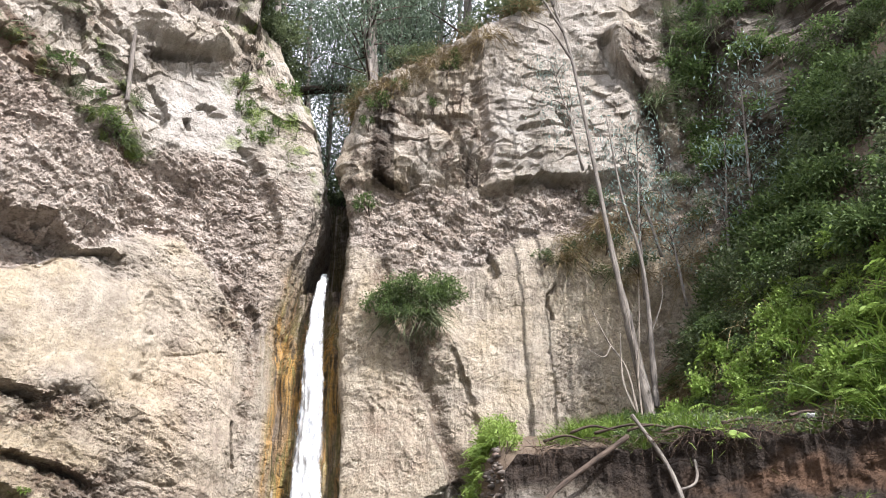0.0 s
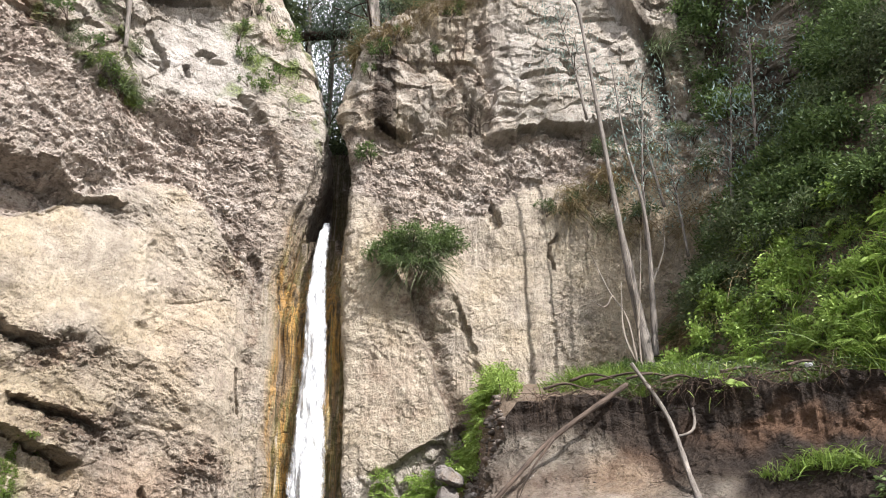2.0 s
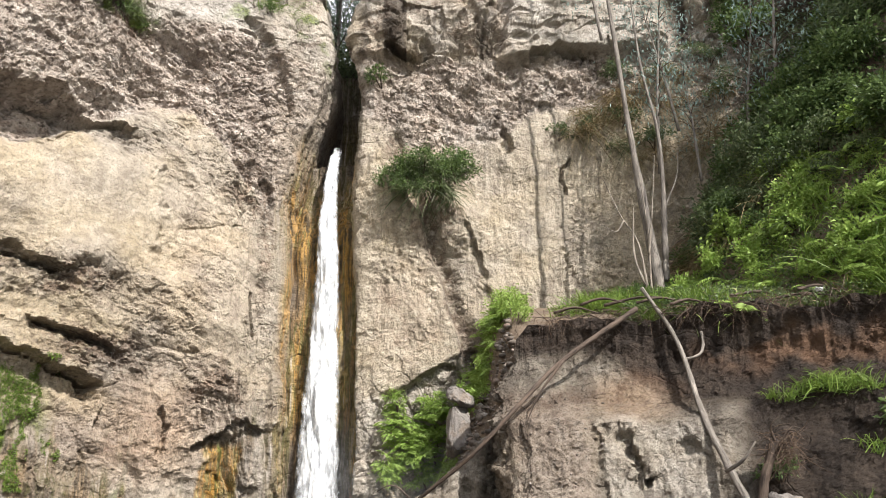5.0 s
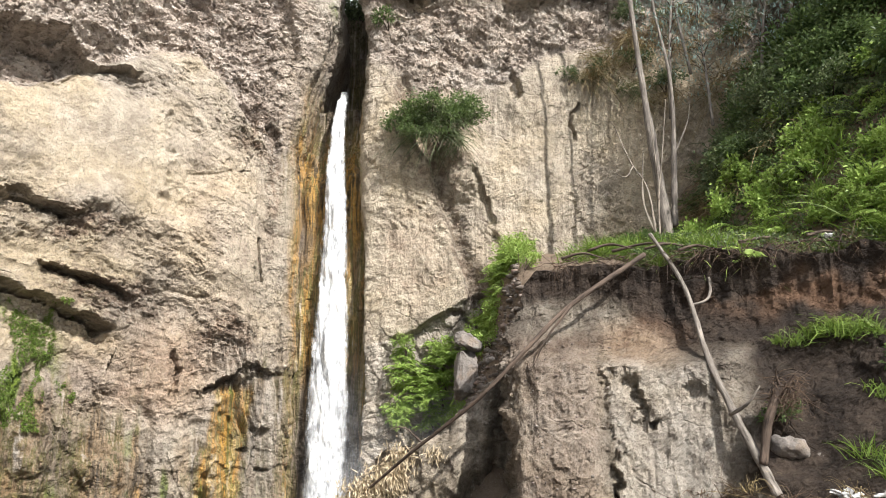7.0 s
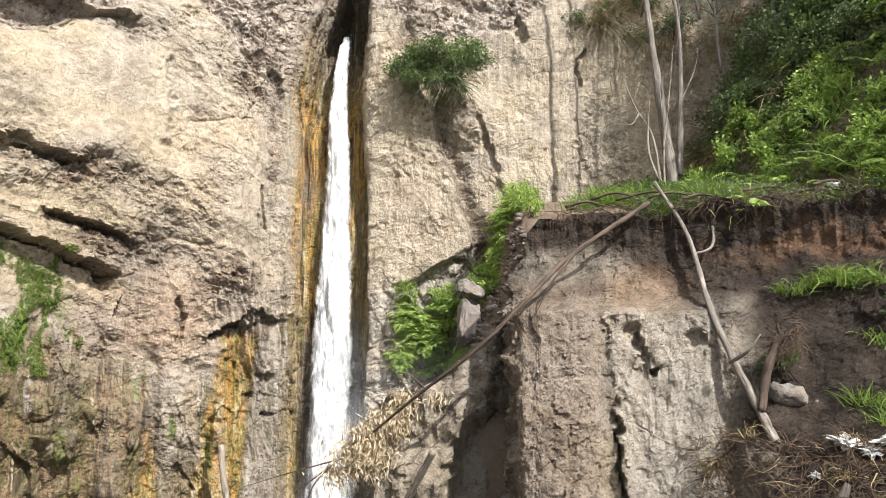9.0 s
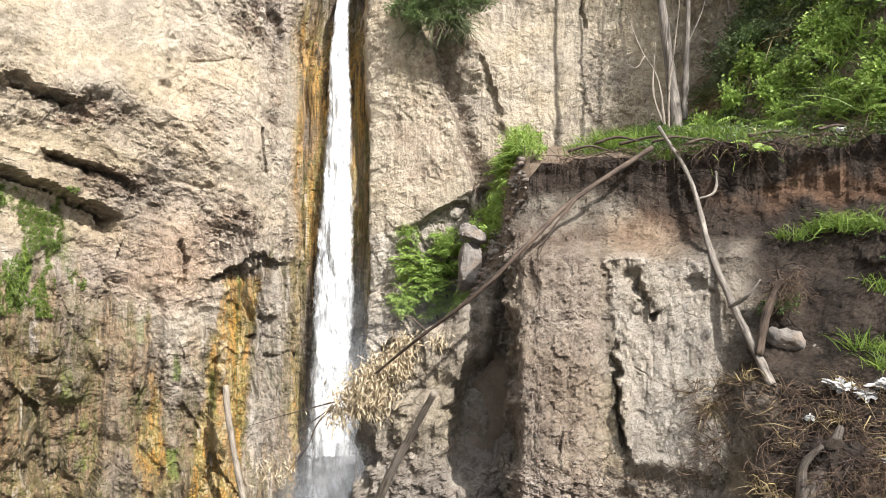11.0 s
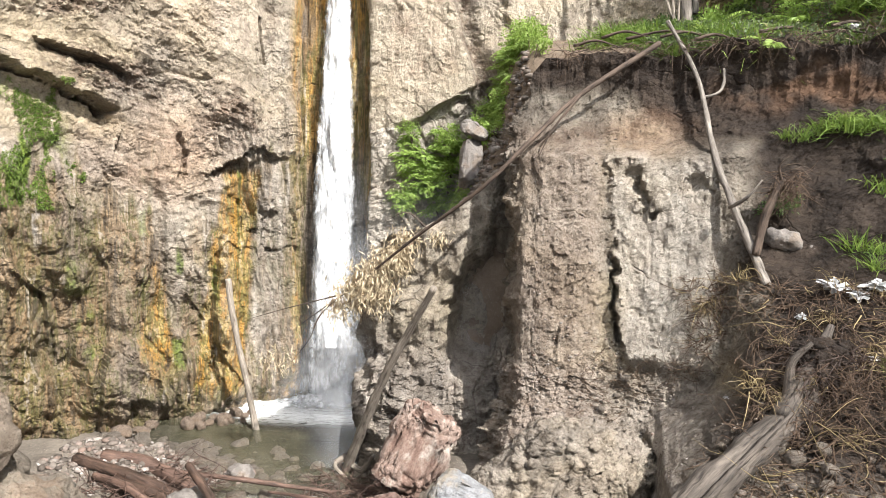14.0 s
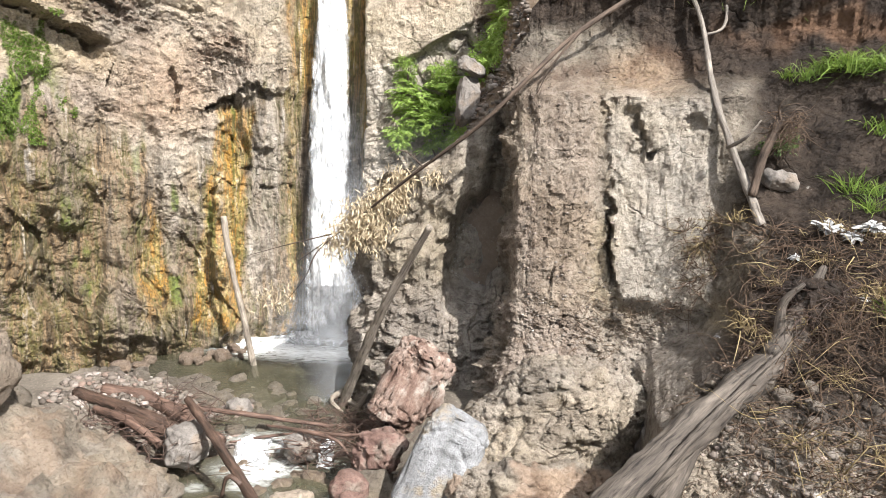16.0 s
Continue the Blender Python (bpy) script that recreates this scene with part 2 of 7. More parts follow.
    slate = m.ramp(lines, (0.34, (0.03, 0.023, 0.018)), (0.43, (0.1, 0.078, 0.055)), (0.49, (0.24, 0.195, 0.15)), (0.535, (0.08, 0.076, 0.03)), (0.58, (0.19, 0.15, 0.105)), (0.65, (0.42, 0.38, 0.33)))
    patches = m.math("MULTIPLY", m.ramp(m.noise(0.9, 3, 0.5, m.mapped((1, 1, 0.4))), (0.46, 0.0), (0.58, 1.0)), 0.25)
    ochre = m.mix(m.math("MAXIMUM", patches, m.attr("warm")), slate, ochre)
    col = m.mix(m.attr("wet"), col, m.mix(m.math("MULTIPLY", m.ramp(fine, (0.5, 0.0), (0.62, 1.0)), 0.35), ochre, (0.03, 0.025, 0.018)))
    soil = m.ramp(m.mix(0.5, mid, fine), (0.3, (0.014, 0.01, 0.008)), (0.5, (0.032, 0.023, 0.017)), (0.68, (0.072, 0.053, 0.039)))
    clay = m.ramp(m.mix(0.5, mid, fine), (0.3, (0.07, 0.038, 0.022)), (0.66, (0.17, 0.1, 0.06)))
    col = m.mix(m.attr("dirt"), col, m.mix(m.attr("warm"), soil, clay))
    green = m.ramp(m.noise(18, 4), (0.35, (0.03, 0.045, 0.01)), (0.65, (0.15, 0.21, 0.03)))
    col = m.mix(m.attr("moss"), col, green)
    rough = m.mix(m.attr("wet"), 0.92, 0.34)
    lump = m.math("SUBTRACT", m.noise(5.5, 8, 0.64), m.math("MULTIPLY", m.ramp(m.cells(9), (0.0, 1.0), (0.3, 0.0)), m.math("MULTIPLY", rough_at, 0.35)))
    n = m.bump(lump, 0.6, 0.12)
    m.put(n.node.inputs["Strength"], m.math("MULTIPLY", m.math("ADD", 0.4, rough_at), calm, True))
    chips = m.math("ADD", m.cells(5.5, vector=bent.outputs[0]), m.math("MULTIPLY", m.cells(14, vector=bent.outputs[0]), 0.5))
    n = m.bump(chips, 0.5, 0.09, n)
    m.put(n.node.inputs["Strength"], m.math("MULTIPLY", m.math("ADD", 0.12, m.math("MULTIPLY", rough_at, 0.6)), calm, True))
    h = m.math("SUBTRACT", m.noise(26, 7, 0.7), m.math("MULTIPLY", crack, 0.9))
    return m.done(col, rough, m.bump(h, 0.9, 0.055, n))


def soil_material(name, dark, light, stones=0.3):
    m = Nodes(name, 0.95, 0.15)
    mid, fine = m.noise(1.6, 6, 0.62), m.noise(22, 6, 0.7)
    col = m.ramp(m.mix(0.4, mid, fine), (0.3, dark), (0.66, light))
    c = m.cells(26)
    pebbles = m.math("MULTIPLY", m.ramp(c, (0.14, 1.0), (0.2, 0.0)), m.ramp(m.noise(4, 3), (0.45, 0.0), (0.6, stones)))
    col = m.mix(pebbles, col, (0.42, 0.38, 0.32))
    h = m.math("ADD", m.noise(30, 7, 0.7), m.math("MULTIPLY", pebbles, 0.5))
    return m.done(col, 0.95, m.bump(h, 0.8, 0.03))


def wood_material(name, dark, light, rough=0.8):
    m = Nodes(name, rough, 0.3)
    lay = m.tree.nodes.new("ShaderNodeMapping")
    lay.inputs["Scale"].default_value = (18, 18, 2.2)
    a = m.tree.nodes.new("ShaderNodeAttribute")
    a.attribute_name = "lay"
    m.put(lay.inputs["Vector"], a.outputs["Vector"])
    n = m.noise(2.0, 7, 0.7, lay.outputs[0])
    col = m.ramp(m.mix(0.35, n, m.noise(3, 5)), (0.32, dark), (0.52, tuple((p + q) * 0.42 for p, q in zip(dark, light))), (0.66, light))
    col = m.mix(m.math("MULTIPLY", m.ramp(n, (0.36, 1.0), (0.45, 0.0)), 0.7), col, tuple(0.4 * c for c in dark))
    return m.done(col, None, m.bump(n, 0.9, 0.02))


def leaf_material(name, dark, light, translucent=0.35):
    m = Nodes(name, 0.5, 0.35)
    col = m.mix(m.island(), dark, light)
    col = m.mix(m.math("MULTIPLY", m.noise(2.5, 3), 0.2), col, tuple(0.6 * c for c in dark))
    m.done(col)
    t = m.tree.nodes.new("ShaderNodeBsdfTranslucent")
    m.tree.links.new(col, t.inputs["Color"])
    mix = m.tree.nodes.new("ShaderNodeMixShader")
    mix.inputs[0].default_value = translucent
    m.tree.links.new(m.bsdf.outputs[0], mix.inputs[1])
    m.tree.links.new(t.outputs[0], mix.inputs[2])
    m.tree.links.new(mix.outputs[0], m.tree.nodes["Material Output"].inputs["Surface"])
    return m.mat


ROCK = rock_material()
SOIL = soil_material("brown_soil", (0.055, 0.042, 0.033), (0.21, 0.16, 0.115))
GRAVEL = soil_material("gravel", (0.05, 0.042, 0.034), (0.22, 0.19, 0.155), 0.8)


BARK_GREY = wood_material("weathered_wood", (0.06, 0.05, 0.043), (0.3, 0.265, 0.225))
BARK_SPLIT = wood_material("split_grey_wood", (0.022, 0.018, 0.015), (0.16, 0.134, 0.11))
BARK_BROWN = wood_material("brown_bark", (0.03, 0.021, 0.016), (0.13, 0.093, 0.068))
BARK_PALE = wood_material("pale_bark", (0.11, 0.09, 0.07), (0.38, 0.33, 0.27))
BARK_WET = wood_material("wet_dark_wood", (0.02, 0.015, 0.012), (0.12, 0.075, 0.055), 0.45)
BARK_RED = wood_material("reddish_wet_wood", (0.045, 0.028, 0.022), (0.19, 0.12, 0.09), 0.55)
LEAF_SHRUB = leaf_material("shrub_leaf", (0.05, 0.085, 0.03), (0.175, 0.245, 0.08))
LEAF_DARK = leaf_material("dark_shrub_leaf", (0.06, 0.085, 0.04), (0.19, 0.23, 0.11))
LEAF_FERN = leaf_material("fern_leaf", (0.17, 0.27, 0.05), (0.35, 0.46, 0.12), 0.4)
LEAF_GRASS = leaf_material("grass_blade", (0.09, 0.16, 0.025), (0.22, 0.3, 0.06), 0.4)
LEAF_DRY = leaf_material("dry_grass", (0.14, 0.1, 0.05), (0.34, 0.27, 0.14), 0.25)
LEAF_DEAD = leaf_material("dead_leaf", (0.36, 0.29, 0.19), (0.6, 0.51, 0.36), 0.3)
LEAF_BLUE = leaf_material("blue_green_leaf", (0.13, 0.2, 0.18), (0.3, 0.4, 0.35), 0.3)
LEAF_TREE = leaf_material("tree_leaf", (0.07, 0.105, 0.07), (0.2, 0.26, 0.17), 0.35)
BROWN_ROOT = wood_material("fine_roots", (0.05, 0.033, 0.022), (0.2, 0.135, 0.09), 0.9)


def white_material(name):
    m = Nodes(name, 0.45, 0.4)
    return m.done(m.ramp(m.noise(9, 4), (0.3, (0.22, 0.22, 0.215)), (0.7, (0.5, 0.5, 0.49))), None, m.bump(m.noise(25, 4), 0.4, 0.01))


def stone_material(name, *tones, streaks=0.0, patch=None):
    """Bare stone in the given tones, in upright bands where streaks is above 0, with patches of another colour."""
    m = Nodes(name, 0.85, 0.3)
    band = m.noise(3.5, 6, 0.65, m.mapped((1.6, 1.6, 0.35) if streaks else (1, 1, 1)), 0.5)
    fine = m.noise(26, 6, 0.7)
    t = m.mix(0.3, band, fine)
    col = m.ramp(t, *((0.33 + 0.34 * k / max(1, len(tones) - 1), c) for k, c in enumerate(tones)))
    if patch:
        col = m.mix(m.ramp(m.noise(2.6, 5, 0.65), (0.53, 0.0), (0.62, 0.85)), col, patch)
    col = m.mix(m.math("MULTIPLY", m.ramp(m.noise(60, 4, 0.6), (0.52, 0.0), (0.62, 1.0)), 0.35), col, tuple(0.35 * c for c in tones[0]))
    h = m.math("ADD", m.noise(14, 8, 0.7), m.math("MULTIPLY", m.noise(60, 5, 0.65), 0.3))
    return m.done(col, None, m.bump(h, 0.7, 0.06))


RED_SLAB = stone_material("red_streaked_rock", (0.09, 0.05, 0.038), (0.165, 0.108, 0.084), (0.26, 0.195, 0.16), (0.4, 0.35, 0.3), streaks=1.0, patch=(0.36, 0.32, 0.275))
RED_STONE = stone_material("reddish_stone", (0.08, 0.046, 0.037), (0.155, 0.096, 0.078), (0.25, 0.18, 0.15), patch=(0.2, 0.165, 0.135))
PALE_SLAB = stone_material("bluish_white_rock", (0.12, 0.12, 0.12), (0.2, 0.203, 0.207), (0.3, 0.305, 0.312), streaks=1.0, patch=(0.24, 0.2, 0.145))
GREY_STONE = stone_material("grey_stone", (0.1, 0.088, 0.078), (0.18, 0.162, 0.145), (0.28, 0.255, 0.23), patch=(0.2, 0.16, 0.125))


def pebble_material():
    m = Nodes("pebbles", 0.8, 0.3)
    col = m.ramp(m.island(), (0.0, (0.05, 0.042, 0.034)), (0.35, (0.13, 0.108, 0.09)), (0.6, (0.2, 0.178, 0.155)), (0.8, (0.17, 0.115, 0.09)), (1.0, (0.34, 0.31, 0.28)))
    col = m.mix(m.math("MULTIPLY", m.ramp(m.noise(40, 4), (0.45, 0.0), (0.6, 1.0)), 0.5), col, (0.1, 0.08, 0.065))
    return m.done(col, None, m.bump(m.noise(50, 4), 0.5, 0.02))


PEBBLE = pebble_material()
PLASTIC = white_material("crumpled_white_plastic")


def fall_material():
    """White broken water: upright streaks with gaps through which the rock shows."""
    m = Nodes("falling_water", 0.35, 0.5)
    long, fine = m.noise(2.4, 6, 0.66, m.mapped((3.0, 3.0, 0.55)), 0.5), m.noise(9, 6, 0.7, m.mapped((1.6, 1.6, 0.8)))
    body = m.mix(0.5, long, fine)
    # the bluish grey end of the ramp paints shadows between the white streaks
    m.done(m.ramp(body, (0.4, (0.28, 0.29, 0.3)), (0.47, (0.46, 0.475, 0.485)), (0.56, (0.76, 0.77, 0.77))), None, m.bump(body, 0.6, 0.05))
    edge = m.attr("thin")
    m.put(m.bsdf.inputs["Alpha"], m.ramp(m.math("SUBTRACT", m.math("ADD", body, 0.28), m.math("MULTIPLY", edge, 0.62)), (0.22, 0.0), (0.72, 1.0)))
    return m.mat


def water_material():
    m = Nodes("stream_water", 0.06, 0.5)
    ripples = m.math("ADD", m.noise(3.2, 3, 0.5, m.mapped((1, 2.4, 1))), m.math("MULTIPLY", m.noise(11, 3, 0.5, m.mapped((1, 2, 1))), 0.4))
    foam = m.math("MULTIPLY", m.attr("foam"), m.ramp(m.noise(6, 6, 0.7, m.mapped((1, 2.2, 1))), (0.28, 0.0), (0.55, 1.0)))
    col = m.mix(foam, m.ramp(m.noise(0.9, 4), (0.35, (0.05, 0.05, 0.032)), (0.65, (0.1, 0.095, 0.06))), (0.85, 0.87, 0.86))
    m.put(m.bsdf.inputs["Alpha"], m.math("ADD", 0.62, foam, True))
    return m.done(col, m.mix(foam, 0.06, 0.6), m.bump(ripples, 0.45, 0.06))


FALL, WATER = fall_material(), water_material()


# ---- the large structure ----
SURFACE = {}


def curtain(name, points, n, nz, low, top, shift, label, category, dense, cap=(0, 1), cap_far=30.0, cap_rise=0.6, radial=None, near=0.12, spread=None, smooth=False):
    """A standing sheet of rock over a plan curve (its face to the right of the way along it, seen from above),
    pushed out by shift(), with a cap that runs back from its upper edge. dense: where the sheet is finely cut."""
    plan, s = spline(points, 4000)
    weight = np.cumsum(np.maximum(near, 1.0 * dense(plan)))
    pick = np.interp(np.linspace(weight[0], weight[-1], n), weight, np.arange(4000))
    plan = np.stack([np.interp(pick, np.arange(4000), plan[:, k]) for k in (0, 1)], 1)
    s = np.interp(pick, np.arange(4000), s)
    tang = np.gradient(plan, axis=0)
    tang /= np.linalg.norm(tang, axis=1)[:, None] + 1e-9
    kernel = np.ones(25) / 25
    tang = np.stack([np.convolve(np.pad(tang[:, k], 25, mode="edge"), kernel, "same")[25:-25] for k in (0, 1)], 1)
    normal = np.stack([tang[:, 1], -tang[:, 0]], 1)
    if radial:
        w = radial(plan)[:, None]
        normal = normal * (1 - w) + w * (-plan / np.linalg.norm(plan, axis=1)[:, None])
    normal /= np.linalg.norm(normal, axis=1)[:, None]
    tops = top(s, plan)
    v = spread(np.linspace(0, 1, nz)) if spread else np.linspace(0, 1, nz)
    Z = low + v[None] * (tops - low)[:, None]
    P = np.stack([np.repeat(plan[:, :1], nz, 1), np.repeat(plan[:, 1:], nz, 1), Z], -1).reshape(-1, 3)
    N = np.repeat(normal[:, None], nz, 1).reshape(-1, 2)
    P = P.astype(np.float32)
    off, dx, masks = shift(P, N)
    out = P.copy()
    out[:, 0] += N[:, 0] * off + dx
    out[:, 1] += N[:, 1] * off
    rows = 40
    d = np.linspace(0, 1, rows + 1)[1:] ** 2.2 * cap_far
    last = out.reshape(n, nz, 3)[:, -1]
    back = np.array(cap, float) / np.linalg.norm(cap)
    extra = np.repeat(last[:, None], rows, 1)
    extra[:, :, :2] += d[None, :, None] * back
    q = extra.reshape(-1, 3)
    extra[:, :, 2] += (cap_rise * d / (1 + d / 14))[None] + 0.35 * fbm(q * 0.9, 4).reshape(n, rows) * np.minimum(1, d)[None]
    full = np.concatenate([out.reshape(n, nz, 3), extra], 1)
    masks = {k: np.concatenate([np.broadcast_to(m, (n * nz,)).reshape(n, nz), np.full((n, rows), 1.0 if k == "dirt" else 0.0)], 1).ravel() for k, m in masks.items()}
    me = mesh_of(name, full.reshape(-1, 3), grid_faces(n, nz + rows), ROCK, smooth, masks)
    SURFACE[name] = (out, extra.reshape(-1, 3))
    return tagged(new(name, me), label, category, kind="structure")


LEFT = [(-9.0, -9.0), (-9.2, 3.0), (-8.6, 8.0), (-7.4, 10.6), (-5.8, 12.2), (-4.3, 13.2), (-3.4, 13.8), (-3.05, 14.02), (-2.97, 14.25), (-2.98, 14.6), (-3.0, 15.6), (-3.3, 19.5)]
RIGHT = [(-1.2, 19.5), (-1.75, 15.6), (-1.84, 14.5), (-1.84, 14.15), (-1.74, 13.97), (-1.4, 13.95), (-0.6, 14.0), (1.0, 14.2), (3.2, 14.5), (5.2, 13.9), (8.0, 12.4), (12.0, 10.0)]
BANK = [(-1.45, 13.4), (-1.42, 12.3), (-1.32, 11.4), (-1.05, 10.98), (-0.4, 10.78), (0.25, 10.7), (0.5, 10.72), (0.7, 10.7), (0.95, 10.62), (2.4, 10.3), (4.6, 9.0), (7.0, 7.3), (9.0, 5.0), (10.5, 0.0), (10.5, -9.0)]


def gash(x, z, line, thick):
    """1 along a broken line of (x, z) points, falling to 0 at the given half thickness."""
    best = np.full(len(x), 99.0)
    for (ax, az), (bx, bz) in zip(line[:-1], line[1:]):
        ux, uz = bx - ax, bz - az
        t = np.clip(((x - ax) * ux + (z - az) * uz) / (ux * ux + uz * uz), 0, 1)
        best = np.minimum(best, np.hypot(x - ax - t * ux, z - az - t * uz))
    return 1 - step(0.45 * thick, thick, best)


def overhang(x, z, line, drop, deep, lip=0.08, rise=0.25):
    """A ledge along a line of (x, z) points, x rising: the rock stands out over it and is cut back sharply below it."""
    xs, zs = [q[0] for q in line], [q[1] for q in line]
    d = np.interp(x, xs, zs) - z
    inside = step(xs[0] - 0.08, xs[0] + 0.12, x) * (1 - step(xs[-1] - 0.12, xs[-1] + 0.08, x))
    cut = np.where(d > 0, np.clip(1 - d / drop, 0, 1) ** 0.8, 0)
    out = np.where(d <= 0, np.clip(1 + d / rise, 0, 1) ** 1.5, 0)
    return inside * (lip * out - deep * cut)


def terraces(p, f=1.0):
    """Broken ledges along the tilted bedding: saw-toothed steps, each standing out over the next."""
    bed = f * (2.3 * (p[:, 2] * 0.9 + p[:, 0] * 0.42)) + 0.9 * fbm(p * 0.8 + 11, 4)
    cell = bed - np.floor(bed)
    return (cell**1.6 - 0.4) * np.clip(0.5 + 2.2 * fbm(p * 1.3 + 41, 3), 0, 1)


def knobs(p):
    """Broken stones that stand out of their matrix, drawn out along the tilted bedding, with hollows between."""
    bed = np.stack([0.62 * (p[:, 0] * 0.9 - p[:, 2] * 0.42), 0.8 * p[:, 1], 1.1 * (p[:, 2] * 0.9 + p[:, 0] * 0.42)], 1)
    warp = bed + 0.06 * np.stack([perlin(p * 3.1 + k) for k in (0, 31, 57)], 1)
    out = 0.07 * facets(warp, 3.2) + 0.075 * facets(warp + 5, 6.5) + 0.055 * facets(warp + 9, 12.0) + 0.02 * facets(p, 20.0)
    return out + 0.3 * np.minimum(0.05, fbm(bed * 1.8 + 40, 4))


def pebbles(p, f):
    """Rounded stones of uneven size standing out of their matrix."""
    d1, _, cell = worley(p * f)
    r = 0.2 + 0.42 * cell
    return np.sqrt(np.maximum(0, r * r - d1 * d1)) / f


def blocks(p, sx=1.5, sz=2.2, amp=0.3):
    """Jointed rock: flat pieces at uneven depths, with cracks between, each a little tilted."""
    out = 0
    for k, (f, a) in enumerate(((1.0, amp), (2.7, amp * 0.42), (6.5, amp * 0.16))):
        q = p * np.array((sx, sx, sz)) * f + 0.22 * np.stack([perlin(p * f * 1.3 + 5 * k), perlin(p * f * 1.3 + 50), perlin(p * f * 1.3 + 90)], 1) + 13 * k
        d1, d2, cell = worley(q)
        out = out + a * (cell - 0.5) - a * 0.5 * (1 - step(0.0, 0.1, d2 - d1))
    return out


def nicks(p):
    """A few short level breaks in a flat face, each with a sharp upper edge."""
    d1, _, cell = worley(p * np.array((1.1, 1.1, 3.6)) + 0.3 * np.stack([perlin(p * 2.3 + k) for k in (1, 12, 23)], 1))
    return np.where(cell > 0.74, -0.12 * step(0.3, 0.2, d1), 0) + np.where(cell < 0.07, 0.08 * step(0.5, 0.3, d1), 0)


def flutes(p, f=2.6):
    """Upright runnels cut by rain."""
    q = p * np.array((f, f, 0.22))
    return fbm(q, 4, 0.55)


def grain(p, rough=1.0):
    """The broken skin of all the rock; rough: less than 1 where it is smooth."""
    warp = p + 0.05 * np.stack([perlin(p * 4.1 + k) for k in (3, 33, 59)], 1)
    calm = np.clip(0.55 + 1.3 * fbm(p * 0.7 + 70, 2), 0.15, 1.2)
    return 0.05 * fbm(p * 2.1, 4) + rough * calm * (0.022 * facets(warp, 2.6) + 0.015 * facets(warp + 7, 5.5) + 0.014 * facets(warp + 3, 11.0)) + 0.008 * fbm(p * 17, 2)


def left_shift(p, nrm):
    x, y, z = p.T
    rag, rag2 = 0.12 * fbm(p * 4 + 50, 3), 0.12 * fbm(p * 4 + 90, 3)
    wob = 0.22 * fbm(p * 1.4 + 3, 4)
    lo = np.interp(x, [-7.4, -6.94, -6.2, -5.4, -4.74, -4.0, -3.3], [9.2, 9.25, 9.95, 10.35, 10.6, 9.6, 9.0]) + wob
    hi = np.interp(x, [-7.4, -6.6, -5.65, -4.1, -3.2], [12.9, 12.6, 12.1, 12.5, 11.8]) + wob
    front = 1 - step(13.6, 14.3, y)
    cong = step(-0.15, 0.15, z - lo) * (1 - step(-0.2, 0.25, z - hi)) * (0.35 + 0.65 * front)
    above = step(-0.2, 0.25, z - hi)
    below = 1 - step(-0.15, 0.15, z - lo)
    rough_low = 1 - step(4.9, 5.7, z + 1.5 * wob - 0.3 * (x + 5))
    rough_low = rough_low * (1 - 0.75 * blob(x, z, -5.1, 4.2, 0.9, 1.3, 0, 0.6))
    off = 0.3 * fbm(p * 0.33, 3)
    # the smooth bulge and the overhanging conglomerate over it
    off += 0.12 * blob(x, z, -5.3, 7.7, 1.9, 2.3, 20, 0.9)
    boss = blob(x + rag, z + rag2, -6.15, 8.5, 1.2, 0.95, -38, 0.3)
    off += 0.3 * boss + 0.2 * blob(x + rag, z + rag2, -5.5, 6.95, 1.3, 0.62, -18, 0.45) + 0.14 * blob(x, z, -4.3, 6.4, 0.6, 1.2, 0, 0.7)
    off -= 0.1 * gash(x + rag, z + rag2, [(-5.0, 9.2), (-4.9, 8.4), (-5.0, 7.7)], 0.3)
    tilt = np.stack([0.55 * (x * 0.9 - z * 0.42), 0.3 * y, 2.6 * (z * 0.9 + x * 0.42)], 1)
    off += below * (1 - 0.8 * boss) * 0.05 * ridged(tilt + 0.6 * np.stack([perlin(p * 1.1)] * 3, 1), 3)
    lean = np.clip((z - lo) / np.maximum(0.4, hi - lo), 0, 1)
    off += (cong + above) * (-0.12 + 0.25 * lean)
    off += only(cong, lambda q: 0.5 * knobs(q) + 0.65 * knobs(q * 0.55 + 7) + 0.14 * terraces(q, 0.8), p)
    off -= 0.6 * blob(x + 2 * rag, z + 2 * rag2, -6.85, 9.8, 0.6, 0.42, 25, 0.3) * front
    off += front * overhang(x + rag, z + 1.5 * rag2, [(-7.6, 9.9), (-7.1, 10.35), (-6.5, 10.4), (-6.1, 9.95), (-5.6, 9.9)], 0.6, 0.25, 0.15, 0.5)
    off -= 0.25 * blob(x, z, -6.2, 10.2, 0.35, 0.3, 0, 0.5)
    off -= 0.2 * blob(x, z, -5.5, 10.85, 0.6, 0.35, -20, 0.6) + 0.22 * blob(x, z, -5.2, 11.6, 0.9, 0.3, -35, 0.6)
    # upper face: a smooth pale panel under a jutting ledge, jointed blocks round it
    panel = blob(x, z, -4.7, 13.4, 1.05, 1.15, -8, 0.4)
    off += only(above * (1 - 0.85 * panel), lambda q: blocks(q, 0.7, 0.7, 0.1) + 0.16 * facets(q * np.array((0.8, 0.8, 1.3)), 1.3) + 0.08 * facets(q + 3, 3.4) + nicks(q + 3), p) + only(above * panel, nicks, p + 8) - 0.25 * panel
    off += 0.4 * blob(x, z, -5.15, 14.95, 0.75, 0.36, 8, 0.35) - 0.35 * gash(x + rag, z + rag2, [(-5.6, 14.3), (-5.2, 14.52), (-4.75, 14.62)], 0.1)
